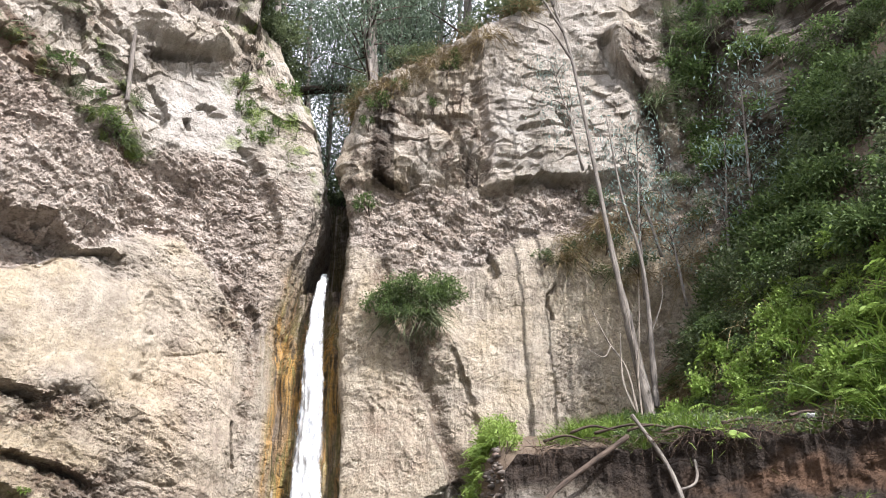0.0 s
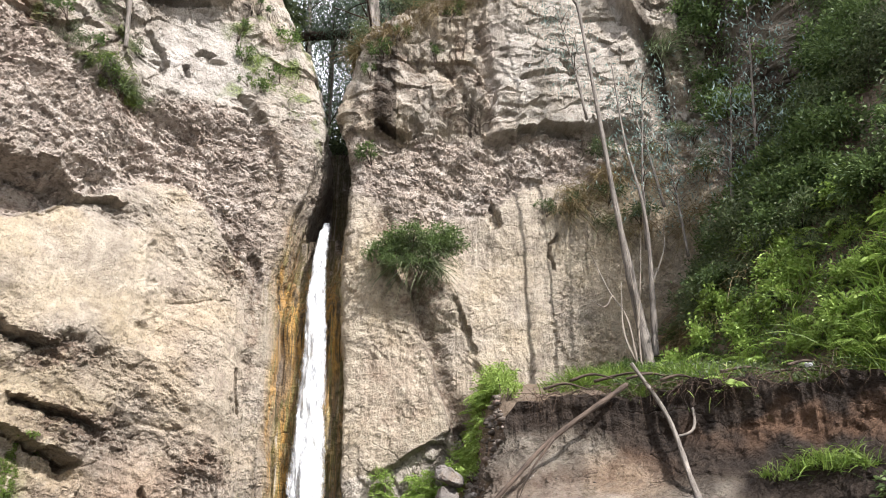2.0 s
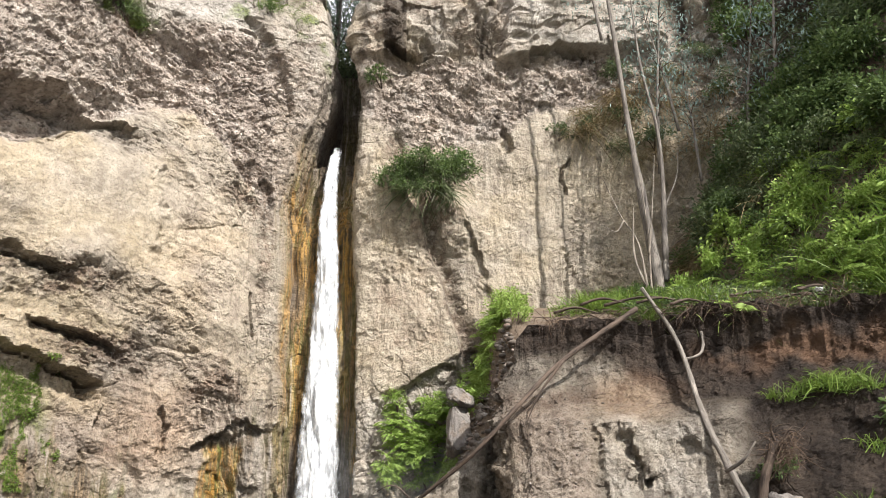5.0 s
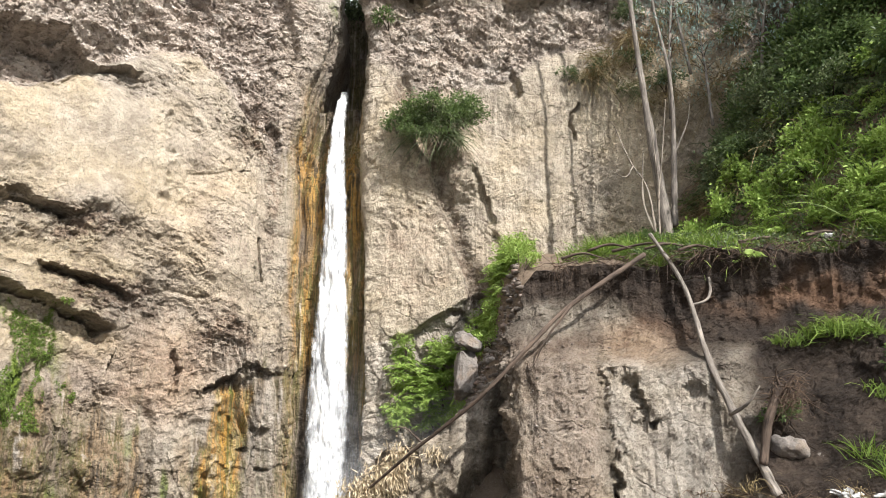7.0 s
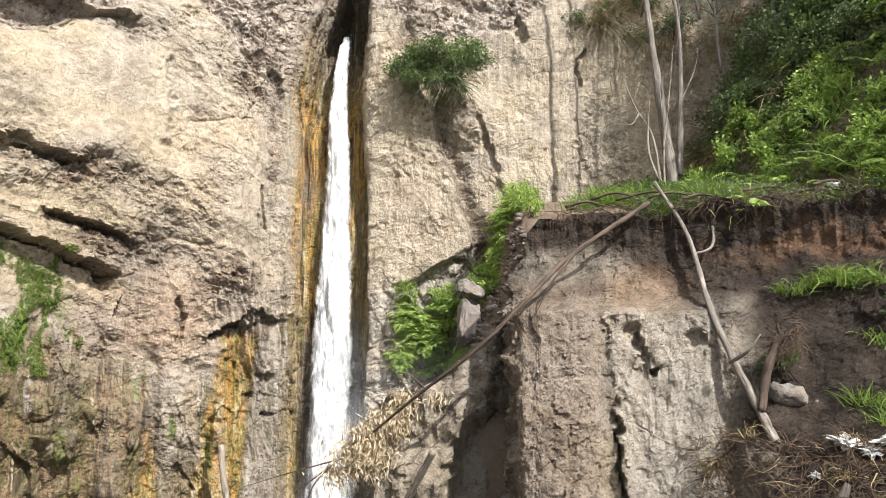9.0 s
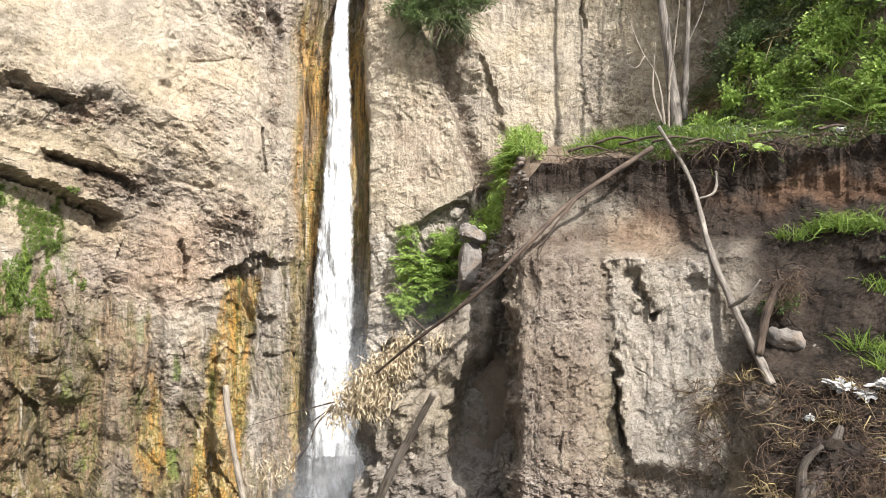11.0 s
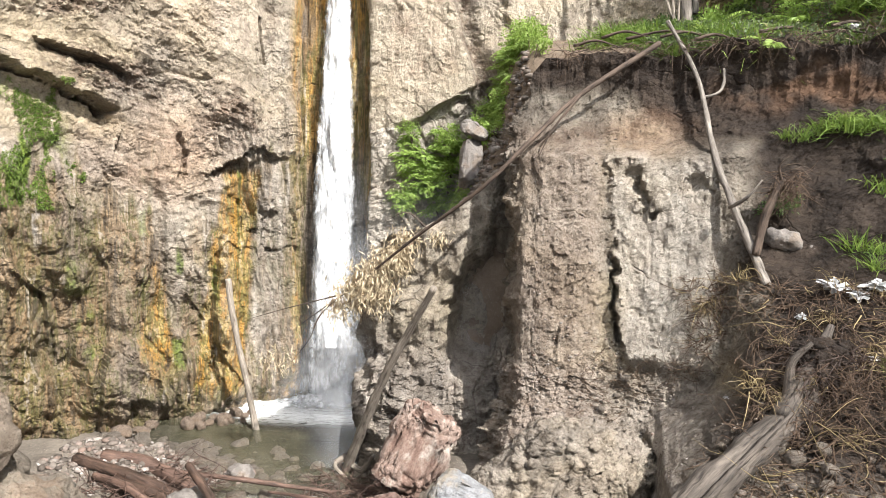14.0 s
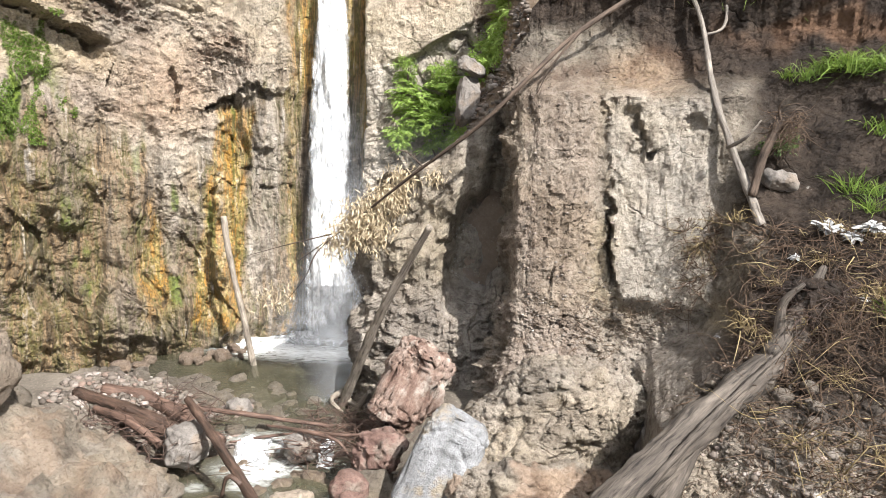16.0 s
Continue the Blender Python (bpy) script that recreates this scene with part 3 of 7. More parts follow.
    off -= 0.2 * gash(x + rag, z + rag2, [(-5.55, 13.6), (-5.3, 13.2), (-5.25, 12.9)], 0.07) + 0.22 * gash(x + rag, z + rag2, [(-4.75, 13.55), (-4.55, 13.58)], 0.07)
    off -= 0.25 * gash(x + rag, z + rag2, [(-4.95, 13.15), (-4.88, 12.98)], 0.06)
    off -= 0.25 * gash(x + rag, z + rag2, [(-4.0, 12.7), (-3.5, 11.3), (-3.35, 10.9)], 0.1)
    # cracks and slots of the lower face
    for line, thick, deep in (([(-6.48, 6.46), (-6.0, 6.3), (-5.62, 6.13)], 0.045, 0.35), ([(-7.1, 6.22), (-6.5, 5.98), (-6.05, 5.7)], 0.05, 0.4),
                              ([(-6.0, 5.72), (-5.8, 5.55)], 0.1, 0.5), ([(-6.95, 7.55), (-6.6, 7.35), (-6.35, 7.3)], 0.08, 0.3),
                              ([(-4.4, 4.62), (-4.1, 4.72), (-3.8, 5.05), (-3.4, 4.93), (-3.05, 4.86)], 0.03, 0.12),
                              ([(-3.5, 9.45), (-3.3, 9.35), (-3.2, 9.0)], 0.09, 0.3)):
        off -= deep * gash(x + 0.9 * rag, z + 0.7 * rag2, line, thick)
    off += overhang(x + rag, z + 0.5 * rag2, [(-6.6, 6.52), (-6.0, 6.32), (-5.5, 6.1)], 0.22, 0.22, 0.1, 0.3) + overhang(x + rag, z + 0.5 * rag2, [(-7.3, 6.3), (-6.6, 6.0), (-6.1, 5.72), (-5.75, 5.55)], 0.32, 0.3, 0.1, 0.3)
    off += overhang(x + rag, z + rag2, [(-7.2, 7.55), (-6.7, 7.42), (-6.2, 7.3)], 0.4, 0.22, 0.1, 0.35) + overhang(x + rag, z + 0.6 * rag2, [(-4.5, 4.6), (-4.2, 4.78), (-3.85, 5.0), (-3.62, 5.12), (-3.35, 4.98), (-3.05, 4.9)], 0.35, 0.16, 0.12, 0.3)
    off -= 0.16 * gash(x + 0.5 * rag, z + rag2, [(-3.58, 7.3), (-3.62, 6.95), (-3.48, 6.55)], 0.05) + 0.14 * gash(x + rag, z + rag2, [(-4.9, 5.2), (-4.8, 4.85), (-4.86, 4.5)], 0.05)
    scar = np.maximum.reduce([blob(x + 2 * rag, z + 2 * rag2, -6.3, 7.15, 0.5, 0.28, -15, 0.6), blob(x + 2 * rag, z + 2 * rag2, -4.2, 5.55, 0.5, 0.4, -20, 0.6), blob(x + rag, z + 2 * rag2, -3.3, 8.4, 0.16, 1.2, 0, 0.5),
                              blob(x + 2 * rag, z + 2 * rag2, -5.7, 6.05, 0.7, 0.3, -20, 0.6), blob(x + 2 * rag, z + 2 * rag2, -3.75, 9.3, 0.45, 0.5, -40, 0.6)]) * front
    off += only(scar, lambda q: 0.55 * knobs(q * 1.3 + 2) + 0.1 * terraces(q, 1.6), p)
    off += 0.07 * gash(x + rag, z + rag2, [(-6.9, 6.42), (-6.3, 6.12), (-5.9, 5.85)], 0.3)
    off -= 0.22 * (1 - step(5.4, 5.9, z + 0.35 * (x + 6))) * (1 - step(-5.9, -5.3, x)) * front
    xs = x + 0.6 * fbm(p * np.array((1.3, 1.3, 0.45)) + 120, 3) + rag
    off -= 0.2 * (1 - step(4.75, 4.95, z - 0.2 * (x + 3.6) + 2 * rag)) * step(-4.7, -3.7, xs)
    off += 0.12 * blob(xs, z, -4.6, 3.2, 0.25, 1.1, 0, 0.5) - 0.12 * blob(xs, z, -5.15, 4.0, 0.4, 0.5, 0, 0.4)
    for cx, cz, r in ((-3.33, 3.86, 0.12), (-3.31, 3.24, 0.08)):
        off -= 0.25 * blob(x + rag, z + rag2, cx, cz, 1.3 * r, 0.65 * r, 0, 0.3)
    # rough, wet lower part with stones and runnels; the foot is cut back by the water
    off += only(rough_low * (1 - 0.7 * step(-4.6, -4.0, x)), lambda q: 0.35 * knobs(q * 0.6 + 3) + 0.6 * pebbles(q * np.array((1, 1, 0.7)) + 2, 2.6) * (1 + fbm(q * 4, 2)) , p) + rough_low * (0.2 * facets(p * np.array((1, 1, 0.28)) + 31, 1.5) + 0.09 * facets(p * np.array((1, 1, 0.35)) + 77, 3.2) + 0.42 * flutes(p + 0.7 * np.stack([perlin(p * 0.9)] * 3, 1), 1.4) + 0.04 * flutes(p + 9, 4))
    off += 0.25 * blob(x, z, -6.9, 3.2, 0.5, 1.6, 0, 0.6) - 0.3 * blob(x, z, -6.45, 2.2, 0.2, 1.5, 8, 0.6)
    off -= 0.35 * (1 - step(0.3, 0.9, z + wob))
    patch = step(0.02, 0.25, fbm(p * 0.9 + 21, 3))
    off += below * (1 - rough_low) * 0.04 * flutes(p, 3.2) + only(below * (1 - rough_low) * patch * (1 - boss), lambda q: 0.3 * knobs(q * 1.6), p) + only(below * (1 - rough_low) * (1 - boss) * step(0.0, 0.2, fbm(p * 0.6 + 33, 2)), lambda q: 0.07 * terraces(q, 1.1), p)
    off += only((1 - boss) * below * (1 - rough_low) * step(-0.1, 0.2, fbm(p * 0.7, 2)), lambda q: 0.08 * blocks(q + 9, 0.8, 0.8, 0.8), p)
    slot = step(13.3, 14.0, y)
    dx = slot * (np.interp(z, [0, 3, 6.5, 9, 10.5, 11.7, 12.5, 13.7, 14.6, 15.9], [-3.2, -3.24, -3.3, -3.27, -3.02, -2.62, -2.62, -2.85, -3.2, -3.75]) + 2.98)
    off = off * (1 - 0.55 * slot) + slot * 0.1 * flutes(p, 3.0) + grain(p, 1 - 0.65 * boss)
    streak = fbm(p * np.array((3.2, 3.2, 0.25)) + 5, 4)
    line = np.interp(xs, [-7.2, -6.6, -6.0, -5.5, -5.1, -4.85, -4.5, -4.2, -3.0], [4.7, 4.7, 4.0, 4.1, 4.3, 3.2, 2.5, 4.6, 4.9])
    wet = (1 - step(-0.4, 0.3, z - line + 1.4 * streak)) * np.clip(1.05 + 0.5 * streak, 0, 1)
    wet = np.maximum(wet, step(13.95, 14.25, y) * (1 - step(10.3, 10.9, z)) * (0.75 + 0.4 * streak))
    wet = np.maximum(wet, 0.5 * step(13.75, 14.0, y) * (1 - step(9.0, 10.0, z)) * step(0.0, 0.25, streak))
    wet = wet * (1 - 0.75 * step(0.08, 0.22, fbm(p * np.array((3.4, 3.4, 0.3)) + 300, 4)) * step(-4.6, -4.2, x) * (y < 14))
    moss = step(0.0, 0.22, fbm(p * np.array((2.2, 2.2, 0.8)), 3)) * blob(x, z, -6.75, 5.05, 0.45, 0.75, 0, 0.5)
    moss = np.maximum(moss, 0.8 * step(0.1, 0.3, streak) * blob(x, z, -4.7, 2.3, 2.2, 1.6, 0, 0.7) * step(0.05, 0.3, fbm(p * 2 + 77, 3)))
    moss = np.maximum(moss, 0.7 * step(0.12, 0.3, fbm(p * 1.8 + 31, 3)) * above * step(-4.6, -4.0, x))
    warm = np.maximum(blob(x, z, -5.2, 4.9, 1.0, 0.8, 0, 0.6), 0.3 * blob(x, z, -4.3, 7.0, 0.9, 2.0, 0, 0.7))
    warm = np.maximum(warm, 0.9 * cong * step(0.1, 0.35, fbm(p * 0.9 + 61, 3)))
    warm = np.maximum(warm, blob(x, z, -7.3, 12.7, 0.5, 0.9, 0, 0.6))
    warm = warm * (1 - 0.8 * wet)
    warm = np.maximum(warm, np.maximum(blob(xs, z, -5.1, 2.2, 0.16, 1.0, 0, 0.5), 0.3 * step(0.12, 0.3, fbm(p * np.array((1.4, 1.4, 0.5)) + 210, 3)) * wet))
    warm = np.maximum(warm, (0.45 + 0.5 * step(0.0, 0.2, fbm(p * np.array((3, 3, 0.6)) + 71, 3))) * step(13.95, 14.15, y) * (1 - step(10.0, 11.0, z)))
    lean = x + 0.12 * (4.6 - z) + 0.5 * rag
    panel_wet = step(-4.3, -4.2, lean) * (1 - step(-3.6, -3.5, lean)) * (1 - step(4.55, 4.8, z)) * step(0.5, 1.0, z + 2 * rag)
    bare = step(-5.25, -5.05, xs) * (1 - step(-4.45, -4.3, lean)) * step(2.0, 3.4, z + 2 * streak)
    pale = step(-3.52, -3.42, lean) * front * (1 - step(4.5, 4.8, z)) * step(1.2, 1.8, z)
    wet = np.maximum(wet * (1 - 0.75 * bare) * (1 - 0.7 * pale), panel_wet * (0.8 + 0.3 * streak))
    warm = np.maximum(warm * (1 - 0.7 * pale), panel_wet)
    moss = np.maximum(moss, panel_wet * 0.8 * step(0.12, 0.25, streak))
    ledge = np.maximum(gash(x + 2 * rag, z + 2 * rag2, [(-7.6, 13.6), (-6.7, 12.75), (-6.0, 12.25), (-5.65, 11.95)], 0.32), 0.8 * gash(x + 2 * rag, z + 2 * rag2, [(-6.9, 14.6), (-6.2, 13.6), (-5.75, 12.9)], 0.22)) * step(-0.15, 0.15, fbm(p * 2.3 + 17, 3))
    dirt = np.maximum(0.75 * above * step(0.15, 0.4, fbm(p * 1.1 + 13, 4)) * (1 - panel), 0.85 * ledge)
    moss = np.maximum(moss, 0.7 * ledge * step(0.05, 0.2, fbm(p * 2.6 + 7, 3)))
    scar = np.maximum.reduce([scar, 0.3 * cong * step(-0.1, 0.2, fbm(p * 0.9 + 55, 3)), 0.5 * step(0.0, 0.3, fbm(p * 1.1 + 19, 3)) * above * (1 - panel)])
    return off, dx, {"rough": np.clip(0.15 + cong + 0.7 * rough_low + scar + 0.3 * patch - 0.6 * boss, 0, 1), "fresh": np.clip(0.35 * boss + 0.6 * blob(x, z, -4.1, 7.6, 0.9, 1.9, 10, 0.7) * below, 0, 1), "stain": np.clip(scar, 0, 1), "cong": np.clip(cong + 0.35 * rough_low, 0, 1), "block": above * (0.55 + 0.45 * panel) + 0.6 * pale, "wet": np.clip(wet, 0, 1), "moss": np.clip(moss, 0, 1), "warm": warm, "dirt": dirt}


def right_shift(p, nrm):
    x, y, z = p.T
    wob = 0.25 * fbm(p * 1.3 + 8, 4)
    face = 1 - step(14.6, 15.2, y) * (x < -1)
    lo = np.interp(x, [-1.8, -0.8, 0.6, 1.6, 3.4, 5.0], [10.9, 10.2, 10.3, 11.2, 11.0, 11.0]) + wob
    hi = np.interp(x, [-1.8, -0.9, 0.0, 1.0, 2.2, 3.8, 5.5], [12.2, 12.0, 12.1, 12.1, 12.35, 12.5, 12.4]) + 0.4 * wob
    cong = step(-0.15, 0.2, z - lo) * (1 - step(-0.1, 0.12, z - hi)) * face
    above = step(-0.1, 0.12, z - hi)
    below = 1 - step(-0.15, 0.2, z - lo)
    pale = above * step(0.7, 1.1, x + 0.3 * wob) * (1 - step(4.0, 4.5, x + wob))
    off = 0.22 * fbm(p * 0.4 + 7, 3)
    off += 0.12 * above - 0.06 * cong + only(cong, lambda q: 0.45 * knobs(q) + 0.5 * knobs(q * 0.6 + 4) + 0.12 * terraces(q, 0.9), p)
    rag, rag2 = 0.12 * fbm(p * 4 + 50, 3), 0.12 * fbm(p * 4 + 90, 3)
    off += 0.15 * pale + only(pale, lambda q: blocks(q + 4, 0.45, 0.8, 0.05) + 0.07 * facets(q * np.array((0.7, 0.7, 1.6)), 1.5) + 0.04 * facets(q * np.array((0.7, 0.7, 1.5)) + 3, 4.0) + nicks(q) + 0.06 * terraces(q * np.array((0.3, 0.3, 1.0)), 0.8), p) + only(above - pale, lambda q: blocks(q + 2, 0.7, 0.8, 0.09) + 0.14 * facets(q * np.array((0.8, 0.8, 1.4)), 1.4) + 0.07 * facets(q + 3, 3.6) + 0.25 * fbm(q * 0.9, 3) + 0.15 * terraces(q, 0.7), p)
    off -= 0.5 * step(4.1, 4.6, x) * above * (1 - step(5.6, 6.2, x))
    off += 0.55 * blob(x, z, 4.5, 15.3, 0.5, 0.9, 20, 0.4)
    off -= 0.2 * gash(x + rag, z + rag2, [(3.8, 15.9), (3.85, 15.3), (4.3, 14.6), (4.5, 13.6)], 0.22)
    off -= 0.15 * gash(x + rag, z + rag2, [(0.75, 15.6), (0.7, 14.4), (0.95, 13.2), (0.8, 12.4)], 0.16)
    off += 0.1 * blob(x + rag, z + rag2, -1.0, 12.65, 0.42, 0.3, -20, 0.4) - 0.25 * blob(x + rag, z + rag2, -0.62, 12.38, 0.12, 0.18, 25, 0.3)
    off -= 0.35 * gash(x + rag, z + rag2, [(-1.35, 12.35), (-0.8, 12.05), (-0.55, 12.2)], 0.08)
    off -= 0.35 * gash(x + rag, z + rag2, [(1.5, 12.3), (2.1, 12.42), (2.6, 12.4)], 0.11) + 0.12 * gash(x + rag, z + rag2, [(0.4, 13.0), (0.1, 13.6), (-0.3, 13.8)], 0.14)
    off -= 0.2 * gash(x + rag, z + rag2, [(1.6, 13.5), (2.3, 13.75), (2.7, 13.6)], 0.07) + 0.2 * gash(x + rag, z + rag2, [(2.5, 14.05), (2.75, 13.75)], 0.08)
    # gully under the hanging bush; the panel beside it stands forward
    lean = x - np.interp(z, [5.8, 6.04, 7.62, 8.6, 9.3, 9.9], [0.2, 0.1, -0.39, -0.7, -1.0, -1.3]) + 0.3 * wob
    off += below * (1 - step(9.6, 10.6, z)) * 0.3 * (1 - step(-0.03, 0.09, lean)) - below * 0.16 * (1 - step(0.0, 0.3, np.abs(lean - 0.16)))
    off += 0.22 * blob(x, z, -0.15, 8.7, 0.55, 0.45, 0, 0.6)
    # short groove that shapes the top of the trunk's shadow into the wall
    off -= 0.2 * gash(x + rag, z + rag2, [(0.95, 10.6), (1.02, 10.2)], 0.1)
    off -= 0.15 * gash(x + rag, z + rag2, [(2.2, 10.1), (2.05, 9.7), (2.08, 9.4)], 0.04) + 0.12 * gash(x + rag, z + rag2, [(0.15, 8.6), (0.5, 7.6), (0.62, 6.7)], 0.1)
    off += below * (0.07 * flutes(p + 0.5 * np.stack([perlin(p * 0.8)] * 3, 1), 1.7) + 0.04 * flutes(p + 20, 5)) + only(below * step(0.0, 0.25, fbm(p * 0.8 + 4, 3)), lambda q: 0.3 * knobs(q * 1.7), p)
    # the foot is undercut above the ferns; a grey buttress stands beside the fall
    foot = np.interp(x, [-1.9, -0.9, -0.16, 0.4, 1.5], [5.35, 5.6, 6.15, 6.35, 6.7]) + 0.5 * wob
    under = 1 - step(-0.06, 0.05, z - foot)
    off -= 0.18 * under * (1 - step(0.4, 1.2, x)) * step(-1.5, -1.0, x)
    off += only(under, lambda q: 0.4 * blocks(q, 1.2, 0.9, 0.5), p)
    off -= 0.35 * blob(x, z, -1.45, 2.9, 0.4, 0.22, -15, 0.4)
    slot = (1 - step(-1.75, -1.2, x)) * (y < 15.5)
    dx = step(13.9, 14.2, y) * (x < -1) * np.interp(z, [0, 2.6, 6.5, 11.5, 12.9, 13.6, 14.2], [0.2, 0.2, 0.14, -0.12, -0.24, -0.08, 0.15])
    off = off * (1 - 0.5 * slot) + grain(p)
    streak = fbm(p * np.array((3.2, 3.2, 0.22)) + 15, 4)
    wet = step(14.0, 14.3, y) * (x < -1.2) * (1 - step(11.0, 12.5, z)) * (0.9 + 0.3 * streak)
    wet = np.maximum(wet, 0.6 * under * (1 - step(-1.2, -0.7, x)) * step(-0.1, 0.2, streak) * (1 - step(3.6, 4.6, z)))
    moss = 0.8 * blob(x, z, -1.35, 3.6, 0.25, 0.9, 0, 0.6) * step(0, 0.2, streak)
    moss = np.maximum(moss, 0.35 * step(0.2, 0.35, fbm(p * 1.6 + 31, 3)) * (above - pale) * step(13.2, 13.8, z) * (1 - step(-1.0, -0.2, x)))
    warm = np.maximum(0.9 * blob(x, z, -0.9, 6.9, 0.6, 0.9, 0, 0.6), 0.8 * blob(x, z, 0.9, 13.6, 0.18, 1.8, 5, 0.6))
    warm = np.maximum(warm, 0.7 * blob(x, z, 0.5, 6.9, 0.5, 0.5, 0, 0.6))
    warm = np.maximum(warm, 0.95 * step(13.95, 14.2, y) * (x < -1.2) * (1 - step(9.5, 10.5, z)))
    dirt = 0.8 * (above - pale) * step(0.05, 0.35, streak + 0.4 * fbm(p * 0.9, 3)) + 0.08 * below * step(0.2, 0.42, streak)
    dirt = np.maximum(dirt, step(5.1, 5.8, x + wob) * (0.5 + 0.4 * step(-0.1, 0.2, fbm(p * 0.8 + 3, 3))))
    block = np.clip(pale * 0.75 + 0.4 * (above - pale) + 0.35 * cong * step(0.0, 0.3, streak) + 0.6 * under * (1 - step(0.0, 0.8, x)), 0, 1)
    # the band along the gully paints the shadow of the panel's edge in brown
    scar = np.maximum(0.3 * cong, below * np.maximum(blob(x + 2 * rag, z + 2 * rag2, -0.5, 8.9, 0.6, 0.5, 0, 0.6), 0.8 * (1 - step(0.05, 0.3, np.abs(lean - 0.12)))))
    scar = np.maximum(scar, 0.6 * (above - pale) * step(-0.05, 0.25, fbm(p * 1.2 + 23, 3)))
    return off, dx, {"rough": np.clip(0.3 + cong + scar + 0.4 * under, 0, 1), "fresh": below * np.maximum(0.85 * (1 - step(-0.1, 0.1, lean)), 0.55), "stain": np.clip(scar, 0, 1), "cong": cong * 0.9, "block": block, "wet": np.clip(wet, 0, 1), "moss": moss, "warm": warm, "dirt": np.clip(dirt, 0, 1)}


def bank_shift(p, nrm):
    x, y, z = p.T
    wob = 0.2 * fbm(p * 1.5 + 8, 4)
    clay = np.interp(z, [-0.6, 0.5, 1.5, 1.75, 2.0, 2.7, 4.85, 5.1, 5.55, 5.75, 6.25], [4.3, 3.3, 2.3, 1.9, 1.65, 1.42, 1.05, 0.55, 0.22, 0.12, 0.1])
    slope = np.interp(z, [-0.6, 1.2, 2.0, 2.8, 3.4, 4.0, 4.8, 5.4, 5.7, 6.25], [6.4, 4.3, 3.4, 2.4, 1.7, 1.15, 0.62, 0.28, 0.12, 0.1])
    side = np.interp(z, [-0.6, 0.3, 1.2, 2.3, 3.4, 4.3, 6.25], [0.7, 0.6, 0.5, 0.38, 0.22, 0.08, 0.0])
    side = side * (1 - 0.9 * step(10.9, 11.5, y))
    left, right = 1 - step(0.5, 0.8, x), step(3.15, 3.6, x + wob + 0.8 * (1 - step(1.8, 2.5, z)))
    off = left * side + (1 - left) * ((1 - right) * clay + right * slope)
    p = p.copy()
    p[:, 0] += nrm[:, 0] * off
    p[:, 1] += nrm[:, 1] * off
    rag, rag2 = 0.1 * fbm(p * 5 + 50, 3), 0.1 * fbm(p * 5 + 90, 3)
    # the pale clay pillar with its notches, beside a flat column of packed gravel
    z2 = np.clip((4.9 - z) / 2.2, 0, 1)
    l_edge, r_edge = 1.78 + 0.3 * z2 + 0.45 * wob + 1.3 * rag, 3.0 + 0.22 * z2 + 0.3 * wob
    crown = 4.93 + 0.12 * fbm(p * np.array((3, 3, 0)), 2) - 0.12 * step(2.2, 2.6, x)
    pillar = step(-0.03, 0.03, x - l_edge) * (1 - step(-0.12, 0.12, x - r_edge)) * (1 - step(-0.06, 0.05, z - crown)) * step(2.35, 2.6, z)
    off += pillar * (0.05 + 0.1 * (1 - step(3.2, 3.9, z)))
    off -= 0.2 * (1 - step(0.01, 0.06, np.abs(x - l_edge + 0.05))) * step(2.5, 2.8, z + 3 * rag) * (1 - step(3.4, 3.9, z + 3 * rag2))
    for cx, cz, rx, rz, deep in ((2.16, 4.6, 0.08, 0.2, 0.12), (2.25, 4.35, 0.05, 0.2, 0.12), (2.41, 4.13, 0.04, 0.06, 0.2), (2.93, 4.55, 0.12, 0.08, 0.13)):
        off -= deep * blob(x + 1.6 * rag, z + 1.6 * rag2, cx, cz, rx, rz, 10, 0.4)
    off += pillar * (0.035 * flutes(p, 3.4) + 0.03 * fbm(p * 3, 3)) + only(pillar, lambda q: 0.05 * blocks(q, 1.4, 0.7, 0.6) + 0.025 * facets(q * np.array((1, 1, 0.5)), 2.5) + 0.01 * facets(q * np.array((1, 1, 0.6)) + 5, 7.0), p)
    column = (1 - step(1.6, 1.9, x)) * step(0.55, 0.8, x) * (1 - step(5.1, 5.4, z))
    off += column * (0.2 * blob(x, z, 1.2, 3.6, 0.5, 1.8, 0, 0.5)) + only(column, lambda q: 0.09 * knobs(q * 2.2) + 0.09 * knobs(q * 0.9 + 3) + 0.04 * facets(q * np.array((1, 1, 0.6)), 4.0), p) + 0.12 * left * flutes(p, 3)
    off += left * (0.3 * fbm(p * 1.1 + 2, 3) + 0.12 * ridged(p * 1.8, 3))
    off -= 0.75 * blob(x + rag, z + rag2, 0.2, 2.75, 0.42, 0.75, -12, 0.35) + 0.3 * blob(x, z, 0.5, 2.4, 0.22, 2.0, 0, 0.5)
    # top scarp: crumbling runnels under a lip of roots
    scarp = step(5.2, 5.6, z)
    off += scarp * (0.07 * flutes(p + 3, 6) + 0.1 * fbm(p * 2.2, 3)) + 0.03 * step(6.02, 6.12, z)
    off += (1 - scarp) * right * 0.22 * fbm(p * 1.2 + 5, 4) + only((1 - scarp) * right * step(-0.05, 0.25, fbm(p * 0.8, 3)), lambda q: 0.2 * knobs(q * 1.9), p)
    off += only(1 - step(2.2, 2.5, z), lambda q: 0.4 * knobs(q * 1.4), p)
    streak = fbm(p * np.array((4, 4, 0.4)) + 2, 3)
    # dark soil; its edge and depth also paint the shade over the scarp
    shaded_soil = step(4.8, 5.15, z - 0.75 * (1 - step(1.9, 2.7, x)) + 0.6 * wob + 0.5 * rag)
